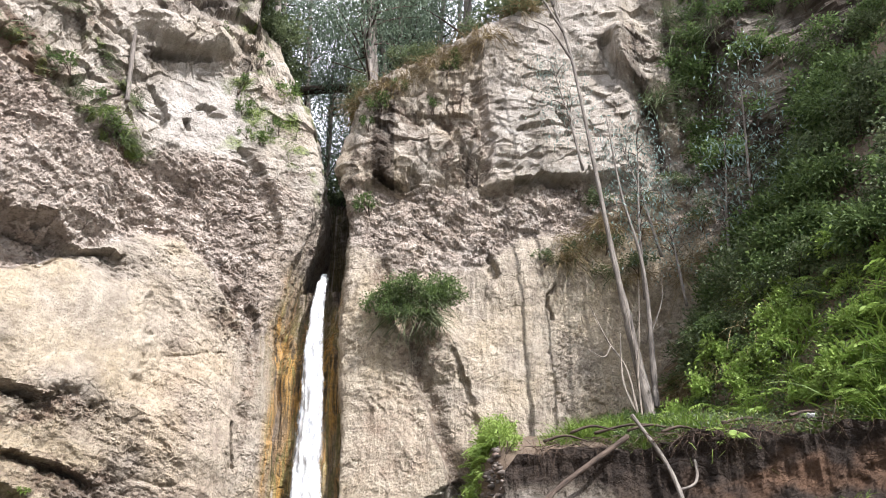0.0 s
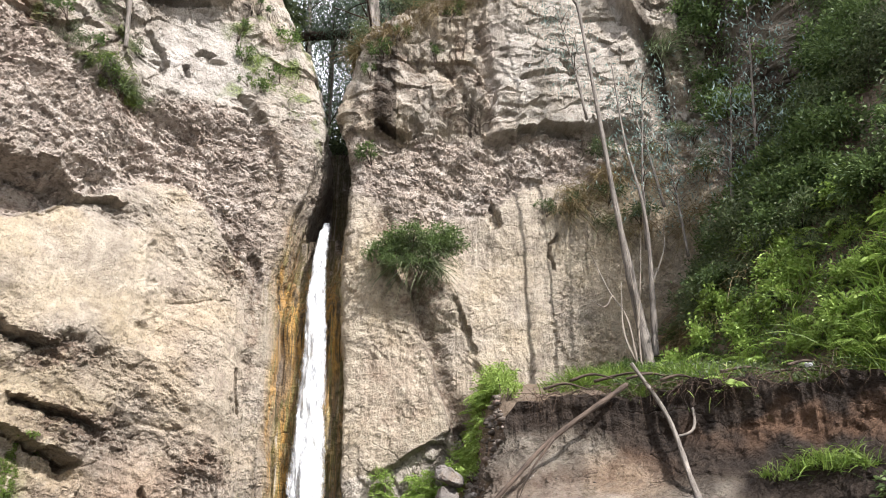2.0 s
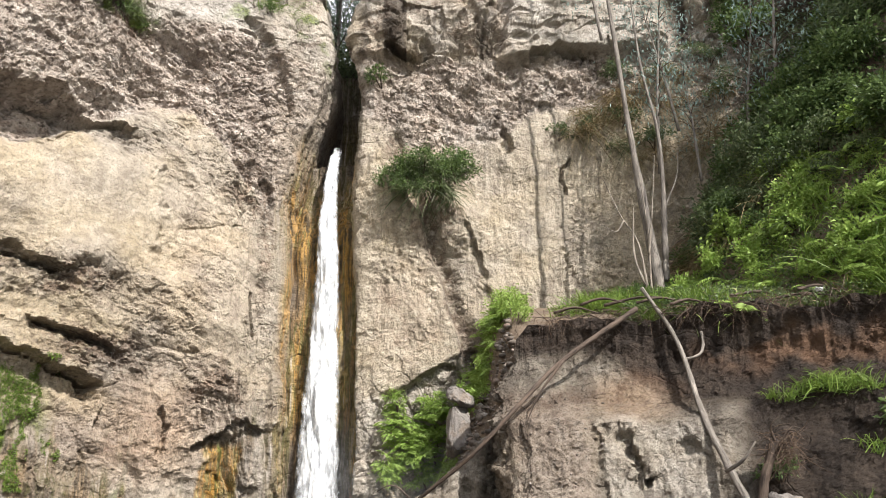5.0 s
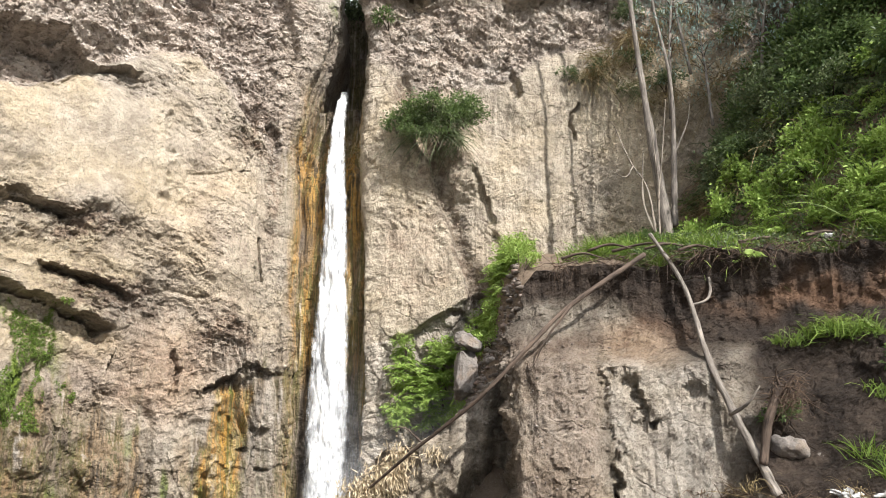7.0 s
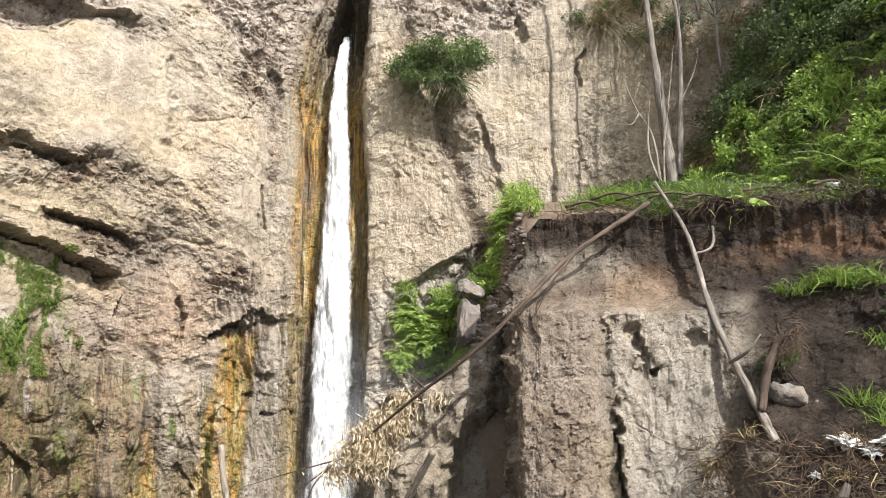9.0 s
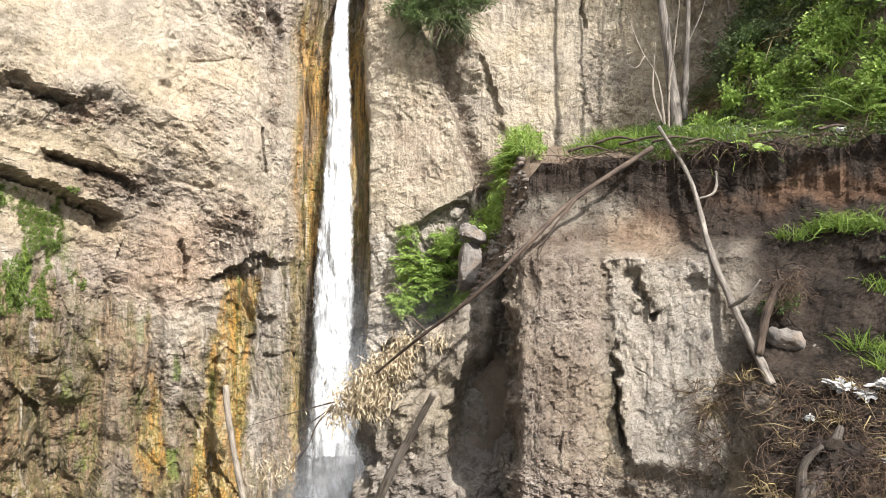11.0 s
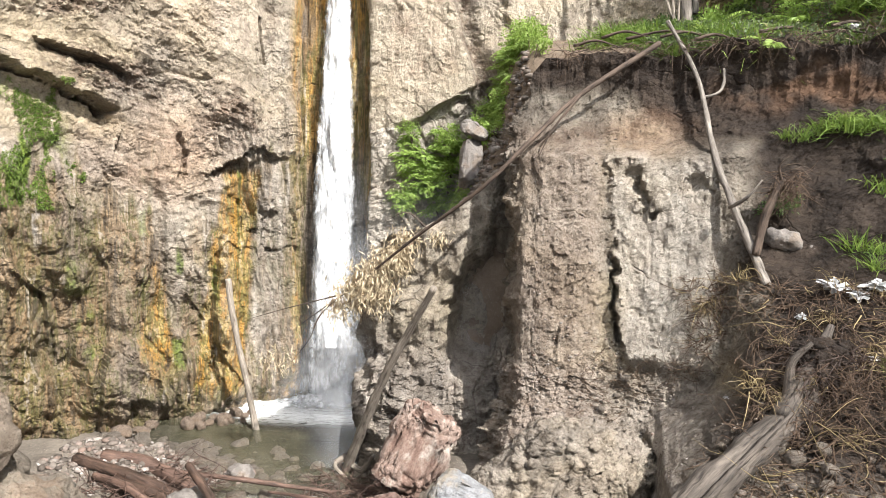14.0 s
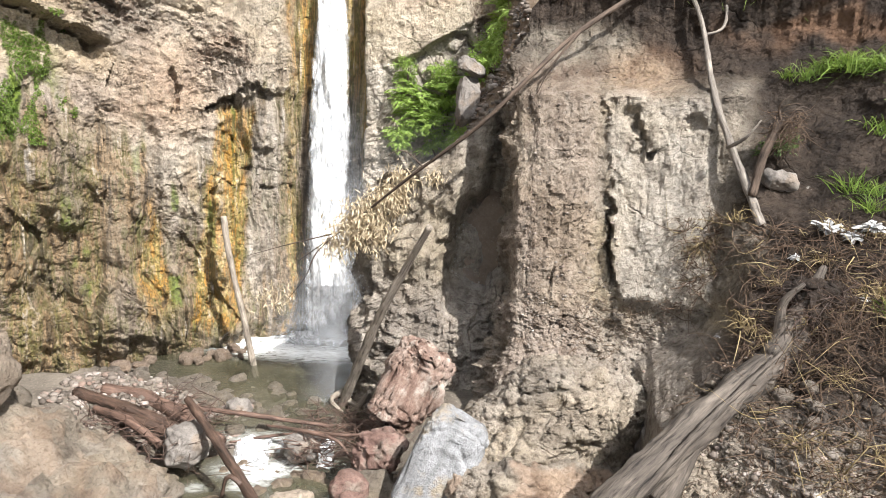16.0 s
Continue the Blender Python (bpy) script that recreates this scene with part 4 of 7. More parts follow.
    dirt = np.clip(np.maximum(shaded_soil, right * (1.0 - 0.45 * step(0.15, 0.4, fbm(p * 0.9 + 9, 3))) * (0.22 + 0.78 * step(1.6, 2.4, z))) * (1 - pillar), 0, 1)
    dirt = dirt * (1 - 0.8 * blob(x, z, 2.25, 5.05, 0.42, 0.26, 0, 0.6)) + (1 - right) * (1 - shaded_soil) * (0.2 + 0.14 * column + 0.3 * step(4.6, 5.2, z) + (0.2 + 0.1 * left) * step(-0.1, 0.3, streak)) * (1 - 0.6 * pillar)
    warm = np.maximum(0.8 * blob(x, z, 2.25, 5.15, 0.5, 0.3, 0, 0.6), 0.9 * step(-0.1, 0.2, fbm(p * 1.5 + 4, 3)) * blob(x, z, 4.2, 5.7, 1.0, 0.3, 0, 0.6))
    warm = np.maximum(warm, 0.4 * column)
    turn = 4 * left * (1 - left)
    dx = turn * (0.3 * fbm(p * 1.8 + 6, 4) + 0.14 * facets(p, 3.0) + 0.09 * facets(p + 4, 6.5) + 0.05 * facets(p + 8, 13.0))
    return off + (1.15 - 0.35 * pillar) * grain(p) + (1 - right) * ((1 - 0.6 * pillar) * (0.012 * facets(p * np.array((1, 1, 0.6)) + 13, 9.0) + 0.025 * flutes(p + 6, 8))), dx, {"rough": np.clip(0.8 - 0.25 * pillar, 0, 1), "fresh": 0 * x, "stain": 0 * x, "cong": np.clip(column * 0.3 + 0.5 * (1 - step(2.2, 2.5, z)), 0, 1), "block": np.clip(0.45 * pillar + 0.3 * left + 0.1 * column, 0, 1),
                                              "wet": 0 * x, "moss": 0 * x, "warm": warm, "dirt": np.clip(dirt, 0, 1)}


left_cliff = curtain("cliff_left", LEFT, 455, 590, -0.6, lambda s, q: np.interp(q[:, 1], [8, 12, 13.2, 14, 16], [21, 19, 17.2, 15.9, 15]), left_shift,
                     "tall sunlit tan cliff of tuff and knobby conglomerate", "cliff", lambda q: (q[:, 1] > 9.6) & (q[:, 1] < 15), cap=(-0.5, 1), spread=lambda v: np.interp(v, [0, 0.94, 1], [0, 0.86, 1]))
right_cliff = curtain("cliff_right", RIGHT, 440, 500, -0.6, lambda s, q: np.interp(q[:, 0], [-2, 0, 2, 5, 9], [14.2, 15.6, 16.8, 18.5, 19.5]), right_shift,
                      "tall tan cliff with a pale blocky upper face", "cliff", lambda q: (q[:, 1] < 15) & (q[:, 0] < 6.6), cap=(0.1, 1), spread=lambda v: np.interp(v, [0, 0.08, 1], [0, 0.17, 1]))
bank = curtain("earth_bank", BANK, 520, 310, -0.6, lambda s, q: np.interp(q[:, 0], [-1.5, -1.2, -0.65, 0.0, 0.45, 0.6, 0.8, 0.95], [2.9, 3.6, 3.9, 4.3, 4.75, 5.4, 6.05, 6.2]) - 2.6 * np.clip(q[:, 1] - 11.0, 0, 1.1) * (q[:, 0] < 0) + 0.28 * fbm(np.stack([q[:, 0] * 1.1, q[:, 1] * 1.1, 0 * s], 1), 4), bank_shift, "eroded bank of dark brown soil and grey clay", "bank",
               lambda q: ((q[:, 1] > 7.0) & (q[:, 1] < 13.5)) * (1 + 2.5 * (q[:, 0] > 0.25) * (q[:, 0] < 0.95)), cap=(0.6, 1), cap_far=0.5, cap_rise=0.1, radial=lambda q: step(0.5, 0.9, q[:, 0]), spread=lambda v: np.interp(v, [0, 0.5, 0.62, 1], [0, 0.4, 0.46, 1]))


def chute_shift(p, nrm):
    off = 0.25 * flutes(p, 2.0) + grain(p) + 0.68 * (1 - step(8.2, 10.2, p[:, 2]))
    warm = np.clip(0.2 + 2.2 * fbm(p * np.array((2.6, 2.6, 0.35)) + 29, 3), 0, 1) * (1 - step(9.8, 10.3, p[:, 2]))
    return off, 0 * off, {"rough": 0 * off + 0.5, "fresh": 0 * off, "stain": 0 * off, "cong": 0 * off, "block": 0 * off, "wet": 0 * off + 1, "moss": 0 * off, "warm": warm, "dirt": 0 * off}


chute = curtain("cliff_cleft", [(-3.7, 15.4), (-2.4, 15.2), (-0.9, 15.4)], 70, 160, -0.6, lambda s, q: 10.3 + 0 * s, chute_shift, "dark wet rock step at the back of the cleft", "rock",
                lambda q: q[:, 1] > 0, cap_far=2.6, cap_rise=0.2)
curtain("cliff_cleft_back", [(-4.6, 17.2), (-2.4, 16.9), (0.4, 17.2)], 80, 120, 9.0, lambda s, q: 13.2 + 0 * s, chute_shift, "dark rock wall at the back of the cleft", "rock",
        lambda q: q[:, 1] > 0, cap_far=14.0, cap_rise=0.7)


def lip(x):
    return np.interp(x, [-1.45, -1.42, -1.32, -1.05, -0.4, 0.25, 0.5, 0.7, 0.95, 2.4, 4.6, 7, 9, 10.5], [13.4, 12.3, 11.4, 10.98, 10.78, 10.7, 10.72, 10.7, 10.62, 10.3, 9, 7.3, 5, 0])


def hill_top(x, y):
    p = np.stack([x, y, 0 * x], 1)
    h = (x - 3.4) * 0.881 + (y - 13.8) * 0.474 + 0.9 - 1.3 * step(11.2, 13.6, y)
    z = 6.15 + 0.25 * np.clip(y - lip(x), 0, 5) + 1.65 * np.maximum(0, h) + 0.3 * fbm(p * 0.8, 4) + 0.06 * fbm(p * 4, 3)
    z = np.where(h > 8, z - 1.0 * (h - 8), z)
    back = y - lip(x) - 0.3
    edge = np.interp(x, [-1.5, -1.2, -0.65, 0.0, 0.45, 0.6, 0.8, 0.95], [2.7, 3.5, 3.85, 4.25, 4.7, 5.35, 6.0, 6.15])
    rubble = edge + np.interp(x, [-1.1, -0.8, -0.3, 0.1, 0.6, 0.95], [-2.6, -2.2, -0.8, 0.4, 0.6, 0.3]) * np.clip(back, 0, 2.4) + 0.2 * fbm(p * 2.2, 4) + 0.12 * facets(p, 3.0)
    return np.where(x < 0.95, rubble, z)


def hill_surface(x, y):
    return hill_top(x, y) - 20 * np.maximum(0, lip(x) + 0.38 - y)


def heightfield(name, x0, x1, y0, y1, cell, height, material, label, category):
    nx, ny = int((x1 - x0) / cell), int((y1 - y0) / cell)
    X, Y = np.meshgrid(np.linspace(x0, x1, nx), np.linspace(y0, y1, ny), indexing="ij")
    x, y = X.ravel(), Y.ravel()
    me = mesh_of(name, np.stack([x, y, height(x, y)], 1), grid_faces(nx, ny), material)
    return tagged(new(name, me), label, category, kind="structure")


hill = heightfield("hillside", -1.0, 26, -12, 16, 0.13, hill_surface, SOIL, "steep dark soil slope under dense green plants", "hillside")


def ground_height(x, y):
    p = np.stack([x, y, 0 * x], 1)
    z = np.interp(y, [-12, 1.5, 4.2, 5.6, 7.5, 8.9, 9.4, 10.8, 11.6, 20], [3.2, 2.9, 1.3, 0.1, 0.05, 0.08, 0.36, 0.36, 0.25, 0.2])
    z = z - 0.45 * blob(x, y, -2.5, 13.0, 1.7, 1.7) 
    z = z + 0.5 * step(3.2, 4.4, -x) * step(5.5, 7, y) * (1 - step(10.2, 11.4, y)) + 0.6 * step(-1.3, -0.3, x) * step(5.5, 7, y)
    return z + 0.1 * fbm(p * 1.2, 4) + 0.05 * knobs(p * 2.5)


ground = heightfield("ground", -11, 12, -12, 20, 0.11, ground_height, GRAVEL, "gorge floor of gravel and dark wet stones", "ground")


# ---- water ----
def fall_sheet(seed, width, thin, push):
    """One layer of the fall: a ribbon bowed towards the viewer, from the lip of the cleft down to the pool."""
    nu, nv = 30, 220
    v = np.linspace(0, 1, nv)
    z = 10.62 - (10.62 - 0.38) * v
    cx = np.interp(z, [0.3, 3.8, 6.3, 7.4, 8.9, 9.7, 10.7], [-2.57, -2.54, -2.5, -2.49, -2.5, -2.5, -2.46])
    half = 1.04 * width * np.interp(z, [0.3, 1.5, 4.0, 6.3, 7.4, 8.9, 9.8, 10.7], [0.46, 0.45, 0.42, 0.33, 0.28, 0.2, 0.14, 0.08])
    cy = np.interp(z, [0.3, 6, 9, 10.2, 10.7], [14.1, 14.25, 14.4, 14.65, 15.2]) - push
    u = np.linspace(-1, 1, nu)
    X = cx[None] + u[:, None] * half[None]
    Y = cy[None] + 0.22 * (u[:, None] ** 2) * half[None] * 2
    Z = np.repeat(z[None], nu, 0)
    p = np.stack([X.ravel(), Y.ravel(), Z.ravel()], 1)
    lump = fbm(p * np.array((4, 4, 1.1)) + seed * 11, 4)
    p[:, 1] -= 0.16 * lump
    p[:, 0] += 0.03 * fbm(p * np.array((2, 2, 1.4)) + seed * 7, 3)
    U, V = np.abs(np.repeat(u, nv)), np.tile(v, nu)
    return mesh_of("sheet", p, grid_faces(nu, nv), FALL, True, {"thin": np.clip(thin + 0.75 * step(0.45, 1.0, U) - 0.1 * V, 0, 1.2)})


waterfall = thing("waterfall", "tall narrow white waterfall dropping into a pool", "waterfall", (-2.5, 13.9, 0.4))


def under(parent, ob):
    ob.matrix_parent_inverse = Matrix.Translation(parent.location).inverted()
    return ob


for seed, width, thin, push in ((5, 1.35, 0.78, 0.12), (1, 0.72, 0.0, 0.1), (2, 0.95, 0.28, 0.0), (3, 0.85, 0.2, 0.17), (4, 1.08, 0.62, 0.06)):
    under(waterfall, part_of("sheet", fall_sheet(seed, width, thin, push), waterfall))


def drops(n, place, low, high):
    """Small drops as joined four-sided beads, stretched along their fall."""
    c = place(n)
    r = RNG.uniform(low, high, n)
    shape = np.array([(1, 0, -0.5), (-0.5, 0.87, -0.5), (-0.5, -0.87, -0.5), (0, 0, 1.6)])
    verts = (c[:, None] + shape[None] * r[:, None, None]).reshape(-1, 3)
    base = np.arange(n)[:, None] * 4
    faces = np.concatenate([base + f for f in ((0, 1, 3), (1, 2, 3), (2, 0, 3), (0, 2, 1))])
    return mesh_of("spray", verts, faces, FOAM)


def foam_material():
    m = Nodes("foam", 0.7, 0.3)
    return m.done((0.9, 0.92, 0.93))


FOAM = foam_material()


def splash_place(n):
    a, r = RNG.uniform(0, 6.283, n), np.abs(RNG.normal(0, 0.5, n))
    return np.stack([-2.5 + 1.1 * r * np.cos(a), 13.85 + 0.6 * r * np.sin(a), 0.42 + np.abs(RNG.normal(0, 0.16, n)) * np.exp(-r)], 1)


under(waterfall, part_of("spray", drops(1600, splash_place, 0.003, 0.007), waterfall))["kind"] = "stuff"


def froth(cx, cy, cz, rx, ry, rz, seed, thin=0.0):
    nu, nv = 90, 44
    a, r = np.linspace(0, 2 * math.pi, nu), np.linspace(0, 1, nv)
    A, Rr = np.meshgrid(a, r, indexing="ij")
    p = np.stack([cx + rx * Rr * np.cos(A), cy + ry * Rr * np.sin(A), 0 * A], -1).reshape(-1, 3)
    p[:, 2] = cz + rz * (1 - Rr.ravel() ** 2) * (1 + 1.3 * fbm(p * 5 + seed, 4)) - 0.02
    return mesh_of("froth", p, grid_faces(nu, nv)[:, ::-1], FALL, True, {"thin": thin + step(0.25, 1.0, Rr.ravel()) * 0.85})


under(waterfall, part_of("froth", froth(-2.55, 13.8, 0.39, 1.4, 0.6, 0.16, 3, 0.25), waterfall))


def mist_material():
    m = Nodes("spray_mist", 1.0, 0.0)
    m.done((0.9, 0.92, 0.94))
    m.put(m.bsdf.inputs["Alpha"], m.math("MULTIPLY", m.attr("veil"), m.ramp(m.noise(1.3, 4, 0.55), (0.3, 0.25), (0.65, 1.0))))
    return m.mat


MIST = mist_material()


def veil(cx, cy, cz, rx, rz, bow, dense):
    """A thin bowed sheet of drifting spray that fades out to its rim."""
    nu, nv = 40, 40
    U, V = np.meshgrid(np.linspace(-1, 1, nu), np.linspace(0, 1, nv), indexing="ij")
    u, v = U.ravel(), V.ravel()
    p = np.stack([cx + rx * u, cy + bow * u * u + 0.1 * v, cz + rz * v], 1)
    p[:, 1] += 0.15 * fbm(p * 1.3 + cy, 3)
    fade = np.clip(1 - u * u, 0, 1) ** 1.5 * (1 - v) ** 1.4
    return mesh_of("mist", p, grid_faces(nu, nv), MIST, True, {"veil": dense * fade})


for cx, cy, cz, rx, rz, bow, dense in ((-2.5, 13.55, 0.42, 0.9, 1.1, 0.35, 0.55), (-2.3, 13.2, 0.42, 1.4, 1.4, 0.3, 0.3), (-1.9, 12.7, 0.42, 1.5, 2.4, 0.2, 0.16), (-1.6, 12.2, 0.42, 1.3, 3.4, 0.0, 0.22), (-0.9, 10.75, 0.42, 1.5, 4.2, 0.0, 0.26), (-2.2, 13.75, 0.42, 0.6, 5.0, 0.1, 0.25)):
    under(waterfall, part_of("mist", veil(cx, cy, cz, rx, rz, bow, dense), waterfall, "soft white spray"))["kind"] = "stuff"


def pool_surface():
    nx, ny = 150, 110
    X, Y = np.meshgrid(np.linspace(-5.2, -0.4, nx), np.linspace(9.25, 15.0, ny), indexing="ij")
    x, y = X.ravel(), Y.ravel()
    p = np.stack([x, y, 0 * x], 1)
    z = 0.4 + 0.012 * fbm(p * 2.5, 3) + 0.03 * fbm(p * 1.5, 2) * step(12.2, 13.6, y) - 0.12 * (1 - step(9.25, 9.45, y))
    foam = 1.3 * blob(x, y, -2.75, 13.55, 1.5, 0.75, 0, 0.6) + 0.35 * (1 - step(9.3, 9.9, y)) * blob(x, y, -2.4, 9.4, 0.7, 0.8)
    return mesh_of("pool", np.stack([x, y, z], 1), grid_faces(nx, ny), WATER, True, {"foam": foam})


tagged(new("pool", pool_surface()), "shallow greenish pool with foam below the fall", "pool", kind="structure")


def stream_surface():
    nx, ny = 80, 130
    X, Y = np.meshgrid(np.linspace(-3.6, -0.5, nx), np.linspace(4.4, 9.35, ny), indexing="ij")
    x, y = X.ravel(), Y.ravel()
    p = np.stack([x, y, 0 * x], 1)
    z = 0.24 + 0.03 * fbm(p * 2.2, 3) + 0.01 * fbm(p * 7, 2)
    foam = 0.6 * blob(x, y, -2.5, 8.85, 0.4, 0.25, 0, 0.9) + 0.3 * step(0.1, 0.3, fbm(p * 1.5, 2))
    return mesh_of("stream", np.stack([x, y, z], 1), grid_faces(nx, ny), WATER, True, {"foam": foam})


tagged(new("stream", stream_surface()), "shallow brownish stream running between stones", "stream", kind="structure")


def cascade_sheet(x0, x1, seed):
    nu, nv = 40, 40
    u, v = np.linspace(0, 1, nu), np.linspace(0, 1, nv)
    U, V = np.meshgrid(u, v, indexing="ij")
    p = np.stack([x0 + (x1 - x0) * U.ravel(), 9.3 - 0.35 * V.ravel() ** 0.7, 0.47 - 0.22 * V.ravel() ** 1.6], 1)
    p[:, 1] -= 0.09 * fbm(p * 6 + seed, 4)
    p[:, 2] += 0.06 * fbm(p * 7 + seed + 9, 4)
    return mesh_of("sheet", p, grid_faces(nu, nv), FALL, True, {"thin": 0.25 + 0.4 * step(0.2, 0.5, np.abs(U.ravel() - 0.5))})


cascade = thing("cascade", "low white cascade where the pool spills over stones", "cascade", (-2.5, 9.1, 0.3))
under(cascade, part_of("sheet", cascade_sheet(-2.8, -2.35, 2), cascade))
under(cascade, part_of("sheet", cascade_sheet(-1.75, -1.55, 5), cascade))
under(cascade, part_of("froth", froth(-2.55, 8.85, 0.24, 0.3, 0.16, 0.06, 8, 0.4), cascade))


# ---- rocks ----
def sphere(level):
    bm = bmesh.new()
    bmesh.ops.create_icosphere(bm, subdivisions=level, radius=1.0)
    v = np.array([tuple(q.co) for q in bm.verts], np.float32)
    f = np.array([[q.index for q in face.verts] for face in bm.faces], np.int32)
    bm.free()
    return v, f


BALLS = {n: sphere(n) for n in (1, 2, 3, 4, 5, 6, 7)}


def outward(p, f):
    """Smoothed surface directions at the points of a triangle mesh."""
    face = np.cross(p[f[:, 1]] - p[f[:, 0]], p[f[:, 2]] - p[f[:, 0]])
    n = np.zeros_like(p)
    for k in range(3):
        np.add.at(n, f[:, k], face)
    return n / (np.linalg.norm(n, axis=1)[:, None] + 1e-9)


def rock_mesh(name, size, seed, level=4, boxy=0.75, lumps=0.2, crumb=0.0, cracks=0.12, cuts=0, rough=1.0, stony=0.0, material=None, **tint):
    """A ball pressed to a block, cut by flat breaks, then roughened; stony: how far pebbles stand out of it."""
    rng = np.random.RandomState(seed * 7 + 1)
    v, f = BALLS[level]
    p = np.sign(v) * np.abs(v) ** boxy * np.array(size, np.float32)
    for _ in range(cuts):
        n = rng.normal(size=3)
        n /= np.linalg.norm(n)
        d = p @ n
        p = p - n[None] * np.maximum(0, d - d.max() * rng.uniform(0.68, 0.93))[:, None]
    big = max(size)
    q = p / big
    n = outward(p, f)
    d = big * (lumps * fbm(q * 1.6 + seed * 13.7, 3) + cracks * blocks(q * 1.4 + seed * 5.1, 1.0, 1.0, 1.0))
    d += rough * (0.012 * fbm(p * 14 + seed, 3) + 0.02 * ridged(p * 5 + seed, 2))
    if level > 4:
        p, d = p + n * d[:, None], 0
        n = outward(p, f)
        d += rough * (0.06 * facets(p + seed, 4.0) + 0.04 * facets(p + seed + 4, 9.0) + 0.02 * facets(p + seed + 8, 19.0))
    if crumb:
        d += crumb * knobs((p + seed) * 1.7)
    if stony:
        d += stony * (0.9 * pebbles(p + seed, 5.0) + 0.9 * pebbles(p + seed + 3, 10.0) + 0.8 * pebbles(p + seed + 6, 19.0))
        d += 0.05 * stony * flutes(p + seed, 5.0)
    p = p + n * d[:, None]
    tints = {}
    for k in ("rough", "stain", "cong", "block", "wet", "moss", "warm", "dirt"):
        t = tint.get("rough_skin" if k == "rough" else k, 0.3 if k == "rough" else 0)
        tints[k] = np.clip(t(p + seed), 0, 1) if callable(t) else np.full(len(p), float(t))
    return mesh_of(name, p, f, material or ROCK, True, tints)


def spots(amount, scale, low=0.0):
    """A tint that comes in ragged patches."""
    return lambda p: low + (amount - low) * step(-0.02, 0.16, fbm(p * scale, 4))


def rock(name, label, at, size, seed, turn=(0, 0, 0), group="", category="rock", **more):
    ob = new(name, rock_mesh(name, size, seed, **more))
    ob.matrix_world = pose(*at, *turn)
    return tagged(ob, label, category, group)


# the soil tint on this boulder is raised in place of the shade over it
rock("boulder", "huge pinkish grey boulder with ochre patches", (-3.8, 6.35, 0.5), (1.55, 1.1, 1.15), 1, (4, 14, -22), level=6, boxy=0.8, lumps=0.1, crumb=0.2, cracks=0.1, cuts=14, rough=1.2, cong=0.2, warm=spots(0.6, 2.4), dirt=spots(0.6, 2.0, 0.38), category="boulder")
rock("boulder", "low cracked pinkish grey boulder by the stream", (-2.95, 6.55, 0.2), (0.85, 0.6, 0.5), 21, (0, 12, -30), level=6, boxy=0.8, lumps=0.1, cracks=0.12, cuts=12, rough=1.0, cong=0.5, warm=spots(0.8, 2.6), dirt=spots(0.55, 2.0, 0.25), category="boulder")
rock("boulder", "smooth brownish boulder beside the cliff", (-4.68, 6.25, 2.4), (0.75, 0.6, 0.62), 2, (0, 10, 0), level=5, lumps=0.12, cracks=0.05, cuts=8, rough=0.6, warm=0.4, dirt=0.4, category="boulder")
rock("boulder", "dark lower boulder half hidden in shade", (-4.75, 6.9, 1.3), (0.75, 0.7, 0.9), 12, level=5, lumps=0.16, cracks=0.1, cuts=10, dirt=0.5, category="boulder")
rock("conglomerate_block", "large broken block of grey pebbly conglomerate", (0.86, 7.95, 1.33), (1.16, 0.72, 0.62), 3, (0, -4, -5), level=7, boxy=0.7, lumps=0.09, crumb=0.0, cracks=0.05, cuts=12, rough=0.7, stony=0.42, cong=0.3, rough_skin=0.6, dirt=spots(0.35, 1.5, 0.12))
rock("conglomerate_block", "crumbled pebbly rubble below the larger block", (0.75, 7.5, 0.72), (1.0, 0.65, 0.5), 4, (0, 6, 5), level=6, boxy=0.8, lumps=0.16, crumb=0.12, cracks=0.05, rough=0.7, stony=0.5, cong=0.3, warm=spots(1.0, 2.2), dirt=spots(0.6, 1.8, 0.3))
rock("white_rock", "smooth bluish white rock slab on the bank", (-0.25, 7.35, 0.85), (0.34, 0.2, 0.8), 5, (-12, 22, -8), level=6, boxy=0.4, lumps=0.04, cracks=0.05, cuts=7, rough=0.22, material=PALE_SLAB)
rock("red_rock", "reddish streaked rock slab leaning against the bank", (-0.62, 9.35, 1.2), (0.36, 0.3, 0.68), 6, (0, 24, 10), level=6, boxy=0.45, lumps=0.05, cracks=0.1, cuts=18, rough=1.0, material=RED_SLAB)
rock("red_rock", "brownish red boulder over the stream", (-0.9, 8.15, 0.84), (0.32, 0.28, 0.2), 7, (0, -6, 0), level=5, boxy=0.7, lumps=0.1, cuts=10, rough=0.7, material=RED_STONE)
rock("red_rock", "small reddish wet stone at the water", (-1.15, 7.55, 0.7), (0.19, 0.17, 0.15), 8, level=4, cuts=8, material=RED_STONE)
rock("red_rock", "pinkish stone at the edge of the stream", (-1.1, 7.25, 0.6), (0.17, 0.15, 0.16), 18, level=4, cuts=8, material=RED_STONE)
rock("dark_rock", "dark wet rock at the foot of the bank", (-0.95, 7.8, 0.4), (0.4, 0.3, 0.35), 28, level=4, cuts=8, dirt=0.6)
rock("grey_boulder", "grey angular boulder among driftwood by the stream", (-3.2, 8.55, 0.66), (0.3, 0.26, 0.24), 9, (0, 0, 30), level=5, boxy=0.7, lumps=0.06, cracks=0.06, cuts=12, rough=0.5, material=GREY_STONE)
rock("grey_boulder", "grey stone beside the little cascade", (-1.95, 9.05, 0.48), (0.2, 0.17, 0.17), 10, level=4, cuts=8, material=GREY_STONE)
